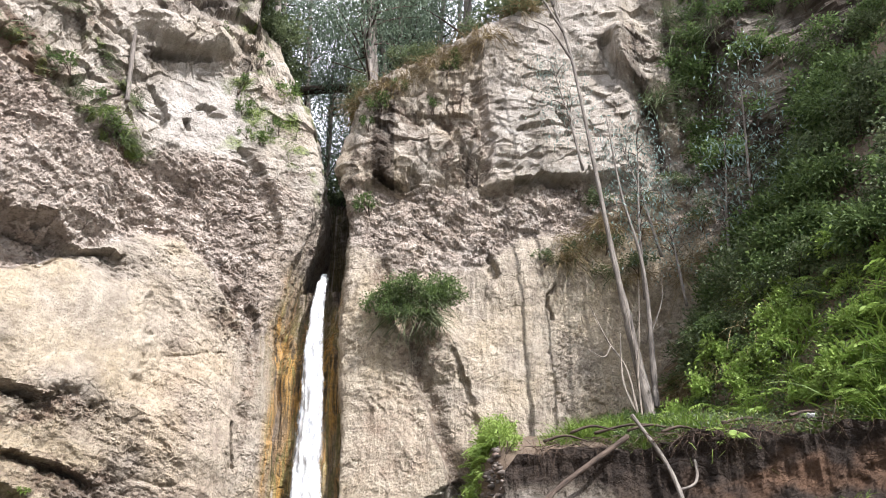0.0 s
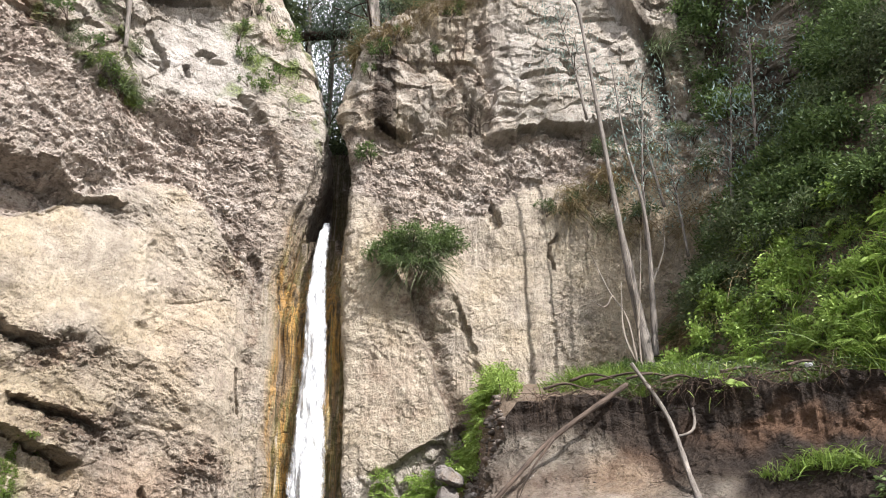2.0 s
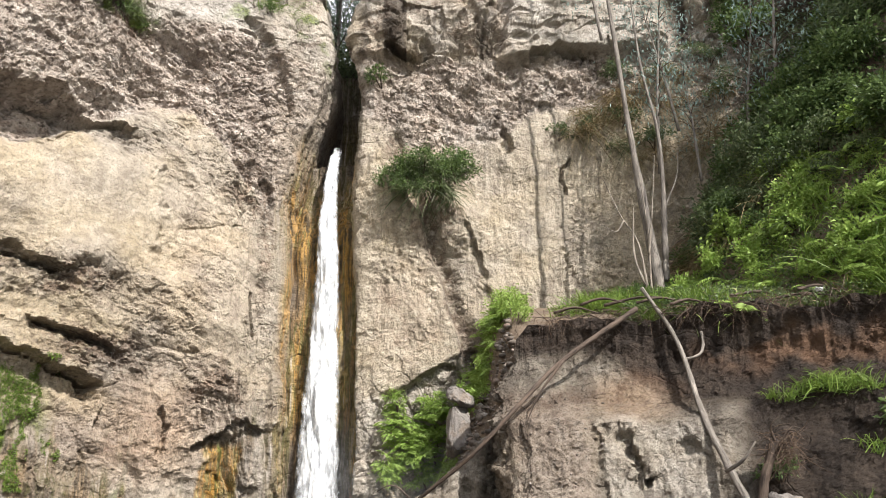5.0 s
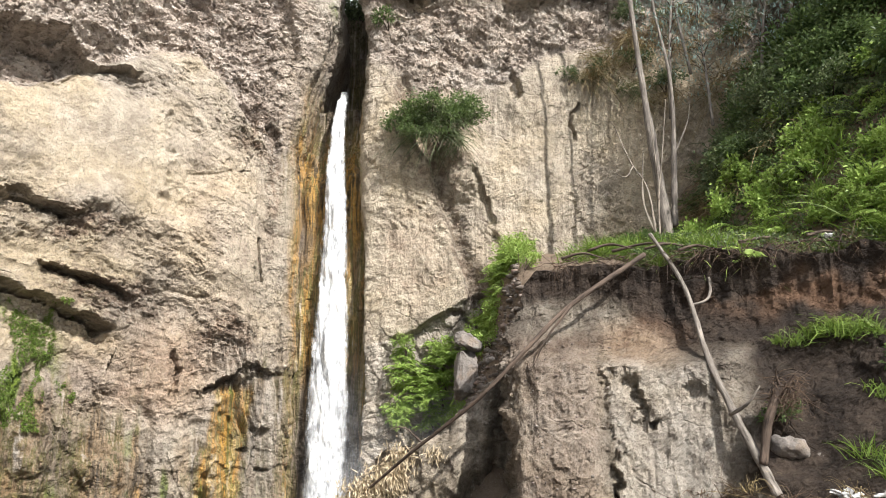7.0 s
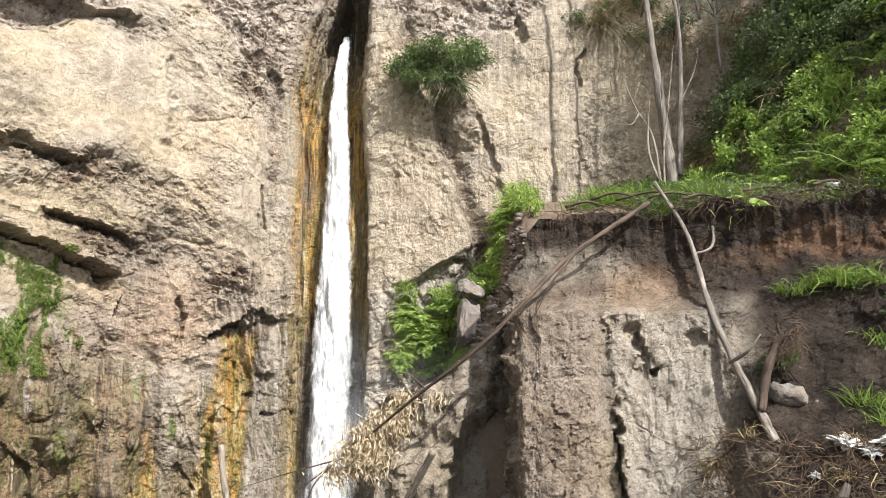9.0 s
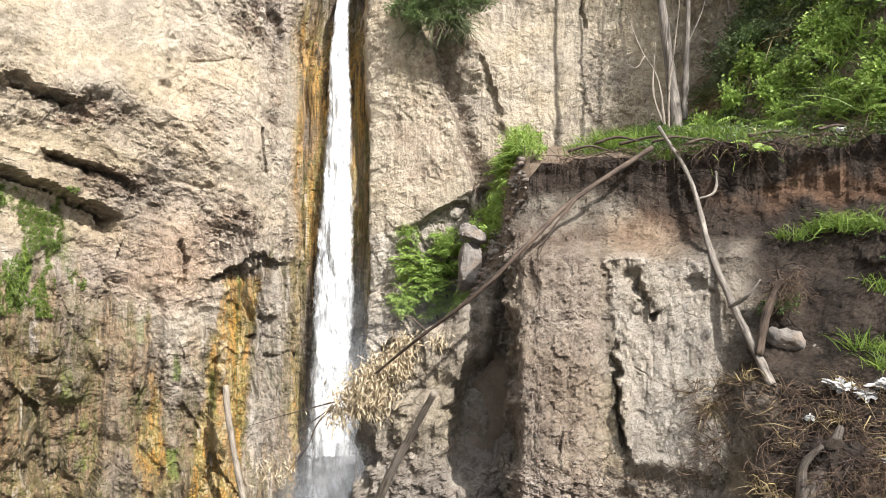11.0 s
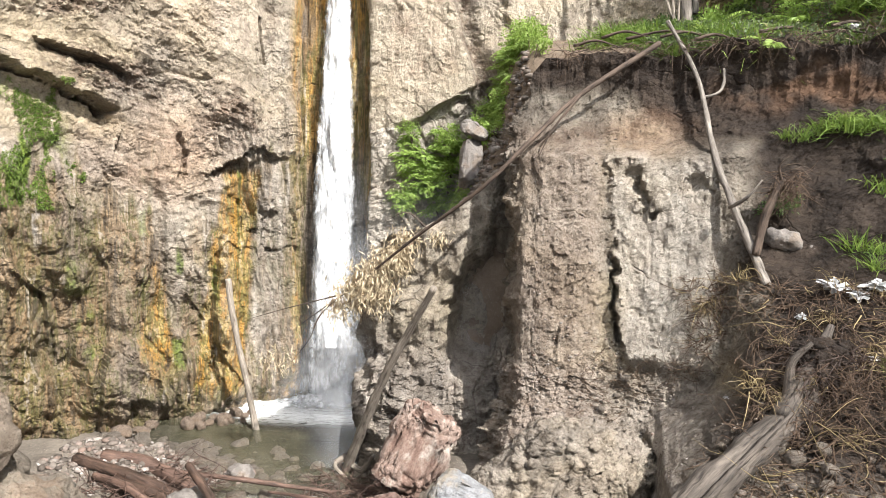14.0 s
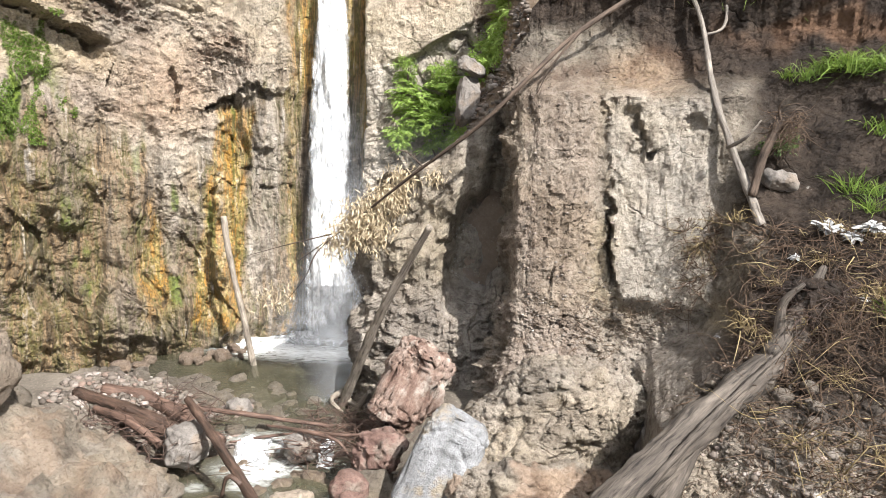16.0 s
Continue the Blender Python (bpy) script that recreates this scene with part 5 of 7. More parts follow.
rock("grey_boulder", "pale grey stone standing in the shallow pool", (-3.1, 10.3, 0.44), (0.17, 0.14, 0.12), 23, level=4, cuts=8, material=GREY_STONE)
rock("flat_stone", "flat pinkish stone lying in the stream", (-1.85, 7.95, 0.3), (0.22, 0.15, 0.09), 11, (0, -10, 20), level=4, warm=0.7, block=0.3)
rock("flat_stone", "flat grey stone lying in the stream", (-2.15, 7.6, 0.24), (0.22, 0.15, 0.1), 13, level=4, block=0.5, dirt=0.2)
rock("upright_rock", "upright pale grey rock beside the ferns", (-0.02, 11.85, 4.8), (0.15, 0.16, 0.4), 14, (0, 4, 10), level=5, boxy=0.45, lumps=0.06, cracks=0.05, cuts=9, rough=0.4, material=GREY_STONE)
rock("upright_rock", "brownish rock resting on an upright rock", (0.02, 11.85, 5.3), (0.2, 0.16, 0.11), 15, (0, 25, 0), level=5, boxy=0.55, lumps=0.06, cracks=0.05, cuts=9, rough=0.4, material=GREY_STONE)
rock("soil_clod", "dark clod of soil held by torn roots", (3.3, 7.2, 2.72), (0.34, 0.26, 0.36), 24, (0, 20, 0), level=5, boxy=0.8, lumps=0.2, cracks=0.15, rough=1.2, dirt=1.0, category="soil")
rock("grey_stone", "rounded grey stone on the brown soil", (3.36, 8.42, 3.96), (0.17, 0.14, 0.11), 17, (0, 12, 0), level=4, cuts=9, material=GREY_STONE)
rock("grey_stone", "small pale stone on the brown soil", (3.66, 8.3, 3.82), (0.1, 0.09, 0.1), 19, (0, 0, 20), level=4, cuts=9, material=GREY_STONE)


def scatter_stones(name, label, n, place, low, high, seed, group, category="stone", **tint):
    """Loose stones as things of their own on a few shared meshes."""
    made = [rock_mesh(name, (1, 0.8, 0.62), seed + k, level=3, boxy=0.8, lumps=0.12, cracks=0.1, cuts=9, **tint) for k in range(5)]
    for k in range(n):
        ob = new(name, made[k % 5])
        x, y, z = place()
        r = RNG.uniform(low, high)
        ob.matrix_world = pose(x, y, z + 0.25 * r, RNG.uniform(-15, 15), RNG.uniform(-15, 15), RNG.uniform(0, 360)) @ Matrix.Diagonal((r, r, r, 1))
        tagged(ob, label, category, group)


def ground_at(x, y):
    return float(ground_height(np.array([x], np.float32), np.array([y], np.float32))[0])


def shore():
    x, y = RNG.uniform(-5.2, -3.4), RNG.uniform(10.2, 11.8)
    return x, y, max(ground_at(x, y), 0.34)


def shallows():
    x, y = RNG.uniform(-3.6, -1.2), RNG.uniform(9.4, 11.4)
    return x, y, max(ground_at(x, y), 0.34)


def bed():
    x, y = RNG.uniform(-2.9, -1.0), RNG.uniform(6.6, 9.0)
    return x, y, max(ground_at(x, y), 0.18)


def foot():
    x = RNG.uniform(-5.6, -3.6)
    return x, 12.0 + 0.62 * (x + 5.6) + RNG.uniform(-0.5, 0.1), 0.42


scatter_stones("stone", "rounded grey stone on the gravel shore", 80, shore, 0.05, 0.15, 30, "stones along the pool", cong=0.4, dirt=0.5)
scatter_stones("stone", "wet rounded stone in the shallows", 36, shallows, 0.05, 0.14, 40, "stones in the shallows", dirt=0.45)
scatter_stones("stone", "wet brown stone in the stream bed", 46, bed, 0.05, 0.15, 50, "stones in the stream", warm=0.6, dirt=0.35)
scatter_stones("stone", "broken reddish stone at the cliff foot", 26, foot, 0.06, 0.17, 60, "stones at the cliff foot", warm=0.8, cong=0.3, dirt=0.45)


def nearest(name, x, z, y_most=14.95):
    """A point of a standing surface at the given x and height."""
    q = SURFACE[name][0]
    k = np.nonzero((np.abs(q[:, 2] - z) < 0.12) & (np.abs(q[:, 0] - x) < 0.2) & (q[:, 1] < y_most))[0]
    if not len(k):
        k = np.nonzero(q[:, 1] < y_most)[0]
    d = (q[k, 0] - x) ** 2 + (q[k, 2] - z) ** 2 + 0.0004 * q[k, 1]
    return q[k[np.argmin(d)]].copy()


def on_bank():
    x, z = RNG.uniform(1.5, 4.8), RNG.uniform(1.0, 2.3)
    q = nearest("earth_bank", x, z)
    return q[0], q[1] - 0.02, q[2]


scatter_stones("stone", "grey stone stuck in the gravelly slope", 60, on_bank, 0.03, 0.11, 70, "stones in the slope", cong=0.5, dirt=0.45)


def pebble_bed(name, label, spots_at, low, high, seed):
    """Countless small stones, joined."""
    rng = np.random.RandomState(seed)
    v, f = BALLS[1]
    n = len(spots_at)
    r = low * (high / low) ** (rng.rand(n) ** 2.2)
    form = r[:, None] * rng.uniform((0.8, 0.6, 0.4), (1.2, 1.0, 0.75), (n, 3))
    a = rng.uniform(0, 6.283, n)
    q = v[None] * form[:, None] * rng.uniform(0.82, 1.15, (n, len(v), 1))
    x, y = q[..., 0] * np.cos(a)[:, None] - q[..., 1] * np.sin(a)[:, None], q[..., 0] * np.sin(a)[:, None] + q[..., 1] * np.cos(a)[:, None]
    w = np.stack([x, y, q[..., 2]], -1) + spots_at[:, None] + (0, 0, 0.15) * r[:, None, None]
    faces = (f[None] + (np.arange(n) * len(v))[:, None, None]).reshape(-1, 3)
    tagged(new(name, mesh_of(name, w.reshape(-1, 3), faces, PEBBLE, True)), label, "pebbles", kind="stuff")


def ground_spots(n, x0, x1, y0, y1, seed, least=0.3):
    rng = np.random.RandomState(seed)
    x, y = rng.uniform(x0, x1, n), rng.uniform(y0, y1, n)
    z = ground_height(x.astype(np.float32), y.astype(np.float32))
    keep = z > least
    return np.stack([x, y, z], 1)[keep]


def bank_spots(n, x0, x1, z0, z1, seed):
    q = SURFACE["earth_bank"][0]
    q = q[(q[:, 0] > x0) & (q[:, 0] < x1) & (q[:, 2] > z0) & (q[:, 2] < z1) & (q[:, 1] < 12)]
    return q[np.random.RandomState(seed).randint(0, len(q), n)].astype(float)


def rubble_spots(n):
    rng = np.random.RandomState(102)
    x = rng.uniform(-0.9, 0.8, n)
    y = lip(x) + rng.uniform(0.4, 1.6, n)
    return np.stack([x, y, hill_top(x, y)], 1)


pebble_bed("pebbles", "grey and pinkish pebbles covering the shore", ground_spots(3600, -5.4, -2.9, 8.6, 11.9, 90), 0.014, 0.08, 91)
pebble_bed("pebbles", "small stones along the stream and outflow", ground_spots(1500, -2.6, -0.7, 7.0, 10.6, 92, 0.1), 0.015, 0.07, 93)
pebble_bed("pebbles", "gravel and broken stones between the boulders", ground_spots(900, -4.6, -2.4, 6.6, 8.8, 94, 0.1), 0.015, 0.07, 95)
pebble_bed("pebbles", "gravel bedded in the lower slope", bank_spots(1900, 2.2, 5.0, 0.7, 2.1, 96), 0.012, 0.06, 97)
pebble_bed("pebbles", "small stones in the foot of the clay bank", bank_spots(700, 0.7, 3.0, 1.7, 2.6, 98), 0.007, 0.03, 99)
pebble_bed("pebbles", "rubble lying on the slope below the ferns", rubble_spots(900), 0.02, 0.1, 103)
pebble_bed("pebbles", "small stones bedded in the clay column", bank_spots(450, 0.7, 1.8, 2.4, 5.2, 100), 0.005, 0.03, 101)


# ---- dead wood ----
def tube(points, radii, sides=10, seed=0, rough=0.2, per=0.06, groove=0.0):
    """A tapered, knotty, closed limb along a smooth curve: vertices and quads."""
    length = sum((Vector(b) - Vector(a)).length for a, b in zip(points[:-1], points[1:]))
    n = max(6, int(length / per))
    c, at = spline(points, n)
    r = np.interp(at / at[-1], np.linspace(0, 1, len(radii)), radii)
    t = np.gradient(c, axis=0)
    t /= np.linalg.norm(t, axis=1)[:, None]
    ref = np.array((0.0, 0.0, 1.0)) if abs(t[0][2]) < 0.9 else np.array((1.0, 0.0, 0.0))
    side = np.cross(t, ref)
    side /= np.linalg.norm(side, axis=1)[:, None]
    up = np.cross(side, t)
    a = np.arange(sides) * 2 * math.pi / sides
    ring = np.cos(a)[None, :, None] * side[:, None] + np.sin(a)[None, :, None] * up[:, None]
    q = c[:, None] + ring * r[:, None, None]
    bump = 1 + rough * 3 * fbm((q.reshape(-1, 3) * (1.2 / max(0.03, max(radii)) * 0.25)) + seed * 3.3, 3).reshape(n, sides)
    if groove:
        g = np.stack([np.broadcast_to(np.cos(a) * 2.2, (n, sides)), np.broadcast_to(np.sin(a) * 2.2, (n, sides)), np.repeat(at[:, None], sides, 1) * 1.3 + seed], -1).reshape(-1, 3)
        bump = bump + groove * (facets(g, 1.6) + 0.6 * ridged(g * 1.7, 3)).reshape(n, sides)
    q = c[:, None] + ring * (r[:, None] * bump)[..., None]
    q = np.concatenate([np.repeat(c[:1, None], sides, 1), q, np.repeat(c[-1:, None], sides, 1)])
    m = n + 2
    i, j = np.meshgrid(np.arange(m - 1), np.arange(sides), indexing="ij")
    k = (j + 1) % sides
    f = np.stack([i * sides + j, i * sides + k, (i + 1) * sides + k, (i + 1) * sides + j], -1).reshape(-1, 4)
    along = np.concatenate([at[:1], at, at[-1:]])
    lay = np.stack([np.broadcast_to(np.cos(a) * max(radii), (m, sides)), np.broadcast_to(np.sin(a) * max(radii), (m, sides)), np.repeat(along[:, None], sides, 1) + seed * 3.7], -1)
    LAY[id(f)] = lay.reshape(-1, 3)
    KEEP.append(f)
    return q.reshape(-1, 3), f


LAY, KEEP = {}, []


def joined(pieces):
    vs, fs, n = [], [], 0
    for v, f in pieces:
        vs.append(v)
        fs.append(f + n)
        n += len(v)
    return np.concatenate(vs), np.concatenate(fs)


def limb(name, material, *tubes):
    v, f = joined(tubes)
    return mesh_of(name, v, f, material, True, {"lay": np.concatenate([LAY[id(t[1])] for t in tubes])})


def log_thing(name, label, category, material, main, radii, branches=(), seed=1, sides=12, group="", groove=0.1):
    """A log with its branches as parts; the origin is at its first end."""
    base = main[0]
    ob = thing(name, label, category, base, group)
    under(ob, part_of("trunk", limb("trunk", material, tube(main, radii, sides, seed, 0.1, 0.04, groove)), ob))
    for k, (pts, rr) in enumerate(branches):
        under(ob, part_of("branch", limb("branch", material, tube(pts, rr, 7, seed + k + 5, per=0.05)), ob))
    return ob


# the branch with dead leaves that leans from the bank out over the pool
leaning = log_thing("leaning_branch", "long brown fallen branch with dead hanging leaves", "fallen branch", BARK_BROWN,
                    [(2.35, 10.15, 6.33), (1.31, 9.75, 5.62), (0.7, 9.4, 5.04), (0.11, 9.4, 4.45), (-0.7, 9.9, 3.81), (-1.54, 10.6, 3.11), (-2.37, 10.8, 2.48)], [0.032, 0.028, 0.025, 0.021, 0.014, 0.005],
                    [([(-1.38, 10.6, 3.24), (-2.0, 10.5, 2.72), (-2.2, 10.5, 2.32), (-2.47, 10.6, 1.97)], [0.016, 0.01, 0.004]),
                     ([(-1.73, 10.6, 2.95), (-2.53, 10.7, 2.72), (-3.1, 10.75, 2.54)], [0.012, 0.008, 0.003]),
                     ([(-0.58, 10.5, 3.87), (-0.86, 10.4, 4.1), (-1.15, 10.45, 3.98)], [0.014, 0.008, 0.003]),
                     ([(1.3, 9.7, 5.6), (0.98, 9.55, 5.2), (0.8, 9.45, 4.85)], [0.02, 0.012, 0.004])], 3)
log_thing("fallen_log", "long pale weathered log lying down the bank", "log", BARK_GREY,
          [(2.45, 10.2, 6.62), (2.76, 9.83, 5.85), (2.78, 8.92, 4.75), (3.1, 8.15, 3.5)], [0.022, 0.03, 0.036, 0.044],
          [([(2.78, 9.7, 5.6), (2.99, 9.65, 5.68), (3.07, 9.8, 5.93), (3.04, 9.95, 6.15)], [0.02, 0.02, 0.013]),
           ([(2.8, 8.55, 4.3), (2.93, 8.35, 4.42), (3.05, 8.3, 4.6)], [0.025, 0.018, 0.008])], 5)
log_thing("broken_stump", "dark broken stump with a frayed root end", "stump", BARK_BROWN, [(3.02, 8.3, 3.8), (3.12, 8.35, 4.2), (3.29, 8.4, 4.62)], [0.04, 0.042, 0.045],
          [([(3.3, 8.4, 4.5), (3.42, 8.3, 4.72), (3.5, 8.2, 4.62)], [0.025, 0.012, 0.004]), ([(3.3, 8.4, 4.55), (3.22, 8.3, 4.75), (3.3, 8.25, 4.85)], [0.022, 0.012, 0.004]),
           ([(3.35, 8.4, 4.55), (3.5, 8.45, 4.75), (3.62, 8.4, 4.7)], [0.022, 0.01, 0.004])], 6)
big = log_thing("split_log", "thick grey split trunk lying on the slope", "log", BARK_SPLIT, [(0.95, 5.75, 1.25), (2.0, 6.35, 1.98), (2.9, 6.9, 2.48), (3.3, 7.15, 2.75)], [0.12, 0.13, 0.135, 0.12],
                [([(1.3, 5.8, 1.42), (2.0, 6.15, 2.05), (2.8, 6.65, 2.58)], [0.03, 0.035, 0.02]), ([(1.6, 6.0, 1.5), (1.9, 6.2, 1.75), (2.5, 6.5, 2.25)], [0.05, 0.05, 0.02]),
                 ([(1.45, 5.95, 1.0), (1.75, 6.1, 1.45), (2.0, 6.3, 1.85)], [0.09, 0.085, 0.07]),
                 ([(2.8, 6.85, 2.45), (3.1, 7.05, 2.85), (3.39, 7.3, 3.24)], [0.12, 0.1, 0.03]), ([(3.0, 6.95, 2.6), (3.3, 6.95, 2.75), (3.55, 6.8, 2.45)], [0.09, 0.06, 0.02]),
                 ([(2.9, 6.95, 2.6), (2.9, 6.95, 2.95), (3.05, 6.9, 3.15)], [0.08, 0.05, 0.015]), ([(3.1, 7.0, 2.7), (3.4, 7.1, 3.0), (3.65, 7.1, 2.95)], [0.07, 0.045, 0.012])], 8, 40, groove=0.16)
log_thing("dark_log", "dark wet log under the split trunk", "log", BARK_WET, [(1.75, 6.9, 1.3), (2.2, 7.1, 1.75), (2.4, 7.3, 2.0)], [0.12, 0.12, 0.1], (), 9)
log_thing("dead_pole", "pale bare pole standing in the pool", "pole", BARK_PALE, [(-3.42, 12.35, 0.2), (-3.66, 12.4, 1.3), (-3.88, 12.5, 2.2), (-4.0, 12.6, 2.86)], [0.05, 0.05, 0.045, 0.055], (), 10)
log_thing("dead_pole", "long brown pole leaning against the bank", "pole", BARK_PALE, [(-1.7, 10.7, 0.4), (-1.15, 9.95, 1.83), (-0.75, 9.5, 2.64), (-0.42, 9.06, 3.27)], [0.065, 0.06, 0.05, 0.035],
          [([(-1.7, 10.7, 0.55), (-1.45, 10.5, 0.48), (-1.25, 10.2, 0.8)], [0.05, 0.045, 0.03]), ([(-1.7, 10.7, 0.6), (-1.85, 10.6, 0.5), (-1.6, 10.4, 0.35)], [0.05, 0.04, 0.02])], 11)
log_thing("peg_branch", "dark bent branch standing out of the stream", "branch", BARK_WET, [(-1.72, 6.95, 0.6), (-2.1, 7.4, 0.62), (-2.6, 8.0, 0.85), (-3.25, 8.75, 1.14)], [0.05, 0.055, 0.05, 0.045],
          [([(-2.25, 7.55, 0.68), (-2.42, 7.6, 0.75), (-2.5, 7.6, 0.5)], [0.03, 0.025, 0.02])], 12)
for k, (pts, r) in enumerate((([(-5.0, 9.5, 0.9), (-4.0, 9.1, 0.8), (-3.0, 8.75, 0.58)], 0.085), ([(-4.75, 9.75, 0.85), (-3.9, 9.55, 0.75), (-2.95, 9.0, 0.5)], 0.11), ([(-4.3, 9.15, 0.75), (-3.7, 8.9, 0.7), (-3.35, 8.7, 0.62)], 0.09),
                              ([(-4.6, 9.2, 0.8), (-4.0, 8.8, 0.82), (-3.5, 8.5, 0.66)], 0.06))):
    log_thing("drift_log", "reddish wet drift log stranded beside the stream", "log", BARK_RED if k % 2 else BARK_WET, pts, [r * 0.8, r * 0.9, r * 0.75], (), 20 + k, 10, "drift logs by the stream")
for k, (pts, r) in enumerate((([(-3.85, 9.65, 0.72), (-2.8, 9.55, 0.66), (-1.62, 9.4, 0.6)], 0.035), ([(-2.45, 9.3, 0.62), (-2.0, 9.05, 0.68), (-1.5, 8.85, 0.66), (-1.3, 8.8, 0.45)], 0.025), ([(-2.9, 9.2, 0.42), (-2.4, 9.25, 0.5), (-2.0, 9.3, 0.55)], 0.02),
                              ([(-1.9, 9.1, 0.65), (-1.4, 8.95, 0.68), (-0.9, 8.9, 0.75)], 0.022), ([(-1.25, 10.4, 0.45), (-1.0, 9.9, 0.8), (-0.9, 9.6, 1.1)], 0.05), ([(-1.5, 10.1, 0.4), (-1.2, 9.7, 0.55), (-0.9, 9.3, 0.6)], 0.04))):
    log_thing("drift_stick", "thin reddish stick lying across the shallows", "stick", BARK_RED, pts, [r * 0.7, r, r * 0.6], (), 30 + k, 7, "sticks in the shallows")


def twigs(name, n, place, length, radius, seed, flat=0.5, down=0.0):
    """Joined thin bent twigs or roots."""
    rng = np.random.RandomState(seed)
    out = []
    for _ in range(n):
        a = np.array(place(rng), float)
        d = rng.normal(size=3) * (1, 1, flat) + (0, 0, -down)
        d /= np.linalg.norm(d)
        l = length * rng.uniform(0.5, 1.3)
        mid = a + d * l * 0.5 + rng.normal(size=3) * 0.15 * l
        end = a + d * l + rng.normal(size=3) * 0.2 * l + (0, 0, -0.2 * down * l)
        out.append(tube([tuple(a), tuple(mid), tuple(end)], [radius * rng.uniform(0.6, 1.4), radius * 0.5, radius * 0.15], 4, 0, 0.0, per=l / 5))
    return (*joined(out), np.concatenate([LAY[id(t[1])] for t in out]))


def stuff(name, label, category, mesh, kind="stuff"):
    return tagged(new(name, mesh), label, category, kind=kind)


def brush_pile(name, label, material, n, place, length, radius, seed, flat=0.5, down=0.0):
    v, f, lay = twigs(name, n, place, length, radius, seed, flat, down)
    return stuff(name, label, "twigs", mesh_of(name, v, f, material, True, {"lay": lay}))


def box_place(x0, x1, y0, y1, z0, z1):
    return lambda rng: (rng.uniform(x0, x1), rng.uniform(y0, y1), rng.uniform(z0, z1))


def lip_place(rng):
    x = rng.uniform(1.0, 4.6)
    return x, float(lip(x)) - 0.12 + rng.uniform(-0.1, 0.25), 6.25 + rng.uniform(-0.05, 0.12)


def slope_place(rng):
    q = nearest("earth_bank", rng.uniform(2.4, 5.0), rng.uniform(1.7, 3.5))
    return q[0], q[1] - 0.04, q[2] + 0.03


def foot_place(rng):
    q = nearest("earth_bank", rng.uniform(1.3, 3.3), rng.uniform(1.3, 2.6))
    return q[0], q[1] - 0.03, q[2] + 0.02


brush_pile("driftwood_tangle", "tangle of reddish twigs caught at the outflow", BARK_RED, 420, box_place(-2.0, -0.8, 8.6, 10.0, 0.4, 0.65), 0.4, 0.008, 1, 0.35)
brush_pile("driftwood_tangle", "heap of brown twigs between drift logs", BARK_RED, 420, box_place(-4.8, -3.1, 8.3, 9.9, 0.5, 0.85), 0.45, 0.008, 2, 0.3)
brush_pile("root_fringe", "dead roots hanging over the lip of the bank", BARK_BROWN, 110, lip_place, 0.4, 0.006, 3, 0.4, 0.35)
brush_pile("root_fringe", "fine brown roots dangling from the bank edge", BROWN_ROOT, 260, lip_place, 0.35, 0.004, 4, 0.3, 0.9)
brush_pile("dead_brush", "mat of dry brown stems over the slope", BROWN_ROOT, 2600, slope_place, 0.36, 0.0055, 5, 0.6, 0.15)
brush_pile("dead_brush", "pale dry stalks lying on the slope", LEAF_DRY, 190, slope_place, 0.45, 0.006, 6, 0.5, 0.1)
brush_pile("root_ball", "torn dark root ball of the split trunk", BARK_WET, 420, box_place(2.95, 3.6, 6.8, 7.3, 2.4, 3.1), 0.35, 0.006, 7, 0.8, 0.2)
brush_pile("root_ball", "mass of fine hanging brown roots", BROWN_ROOT, 1200, box_place(3.1, 4.2, 6.6, 7.3, 1.9, 3.0), 0.45, 0.0042, 8, 0.5, 0.9)
brush_pile("root_fringe", "frayed roots of the broken stump", BROWN_ROOT, 130, box_place(3.2, 3.5, 8.25, 8.5, 4.4, 4.72), 0.28, 0.005, 9, 0.5, 0.6)
brush_pile("dead_brush", "dry stems under the clay pillar", BROWN_ROOT, 700, foot_place, 0.25, 0.004, 10, 0.5, 0.2)
for k in range(9):
    x = 1.3 + 0.36 * k
    y = float(lip(x)) + RNG.uniform(-0.15, 0.3)
    a, l = RNG.uniform(-0.7, 0.7), RNG.uniform(0.5, 1.1)
    z = 6.32 + 0.15 * RNG.rand()
    log_thing("dead_branch", "short brown dead branch on the bank edge", "branch", BARK_BROWN, [(x, y, z), (x + 0.5 * l * math.cos(a), y + 0.4 * l * math.sin(a) - 0.1, z + 0.06), (x + l * math.cos(a), y + 0.8 * l * math.sin(a) - 0.25, z - 0.04)],
              [0.02, 0.016, 0.006], (), 60 + k, 7, "dead branches on the bank")

# bare trunks at the corner of the cliff
log_thing("bare_tree", "tall slender grey tree with a bare trunk", "tree", BARK_GREY, [(3.28, 12.35, 6.9), (3.0, 12.45, 9.6), (2.62, 12.6, 14.2), (2.3, 12.7, 16.0), (2.1, 12.8, 18.2)], [0.1, 0.045, 0.03, 0.022, 0.01],
          [([(2.62, 12.6, 14.2), (2.2, 12.4, 14.8), (1.75, 12.3, 15.0)], [0.03, 0.018, 0.006]), ([(2.35, 12.65, 15.6), (2.6, 12.4, 16.4), (3.0, 12.3, 17.2)], [0.03, 0.02, 0.008]),
           ([(2.5, 12.6, 14.9), (2.0, 12.4, 15.9), (1.8, 12.3, 16.8)], [0.03, 0.02, 0.008])], 40)
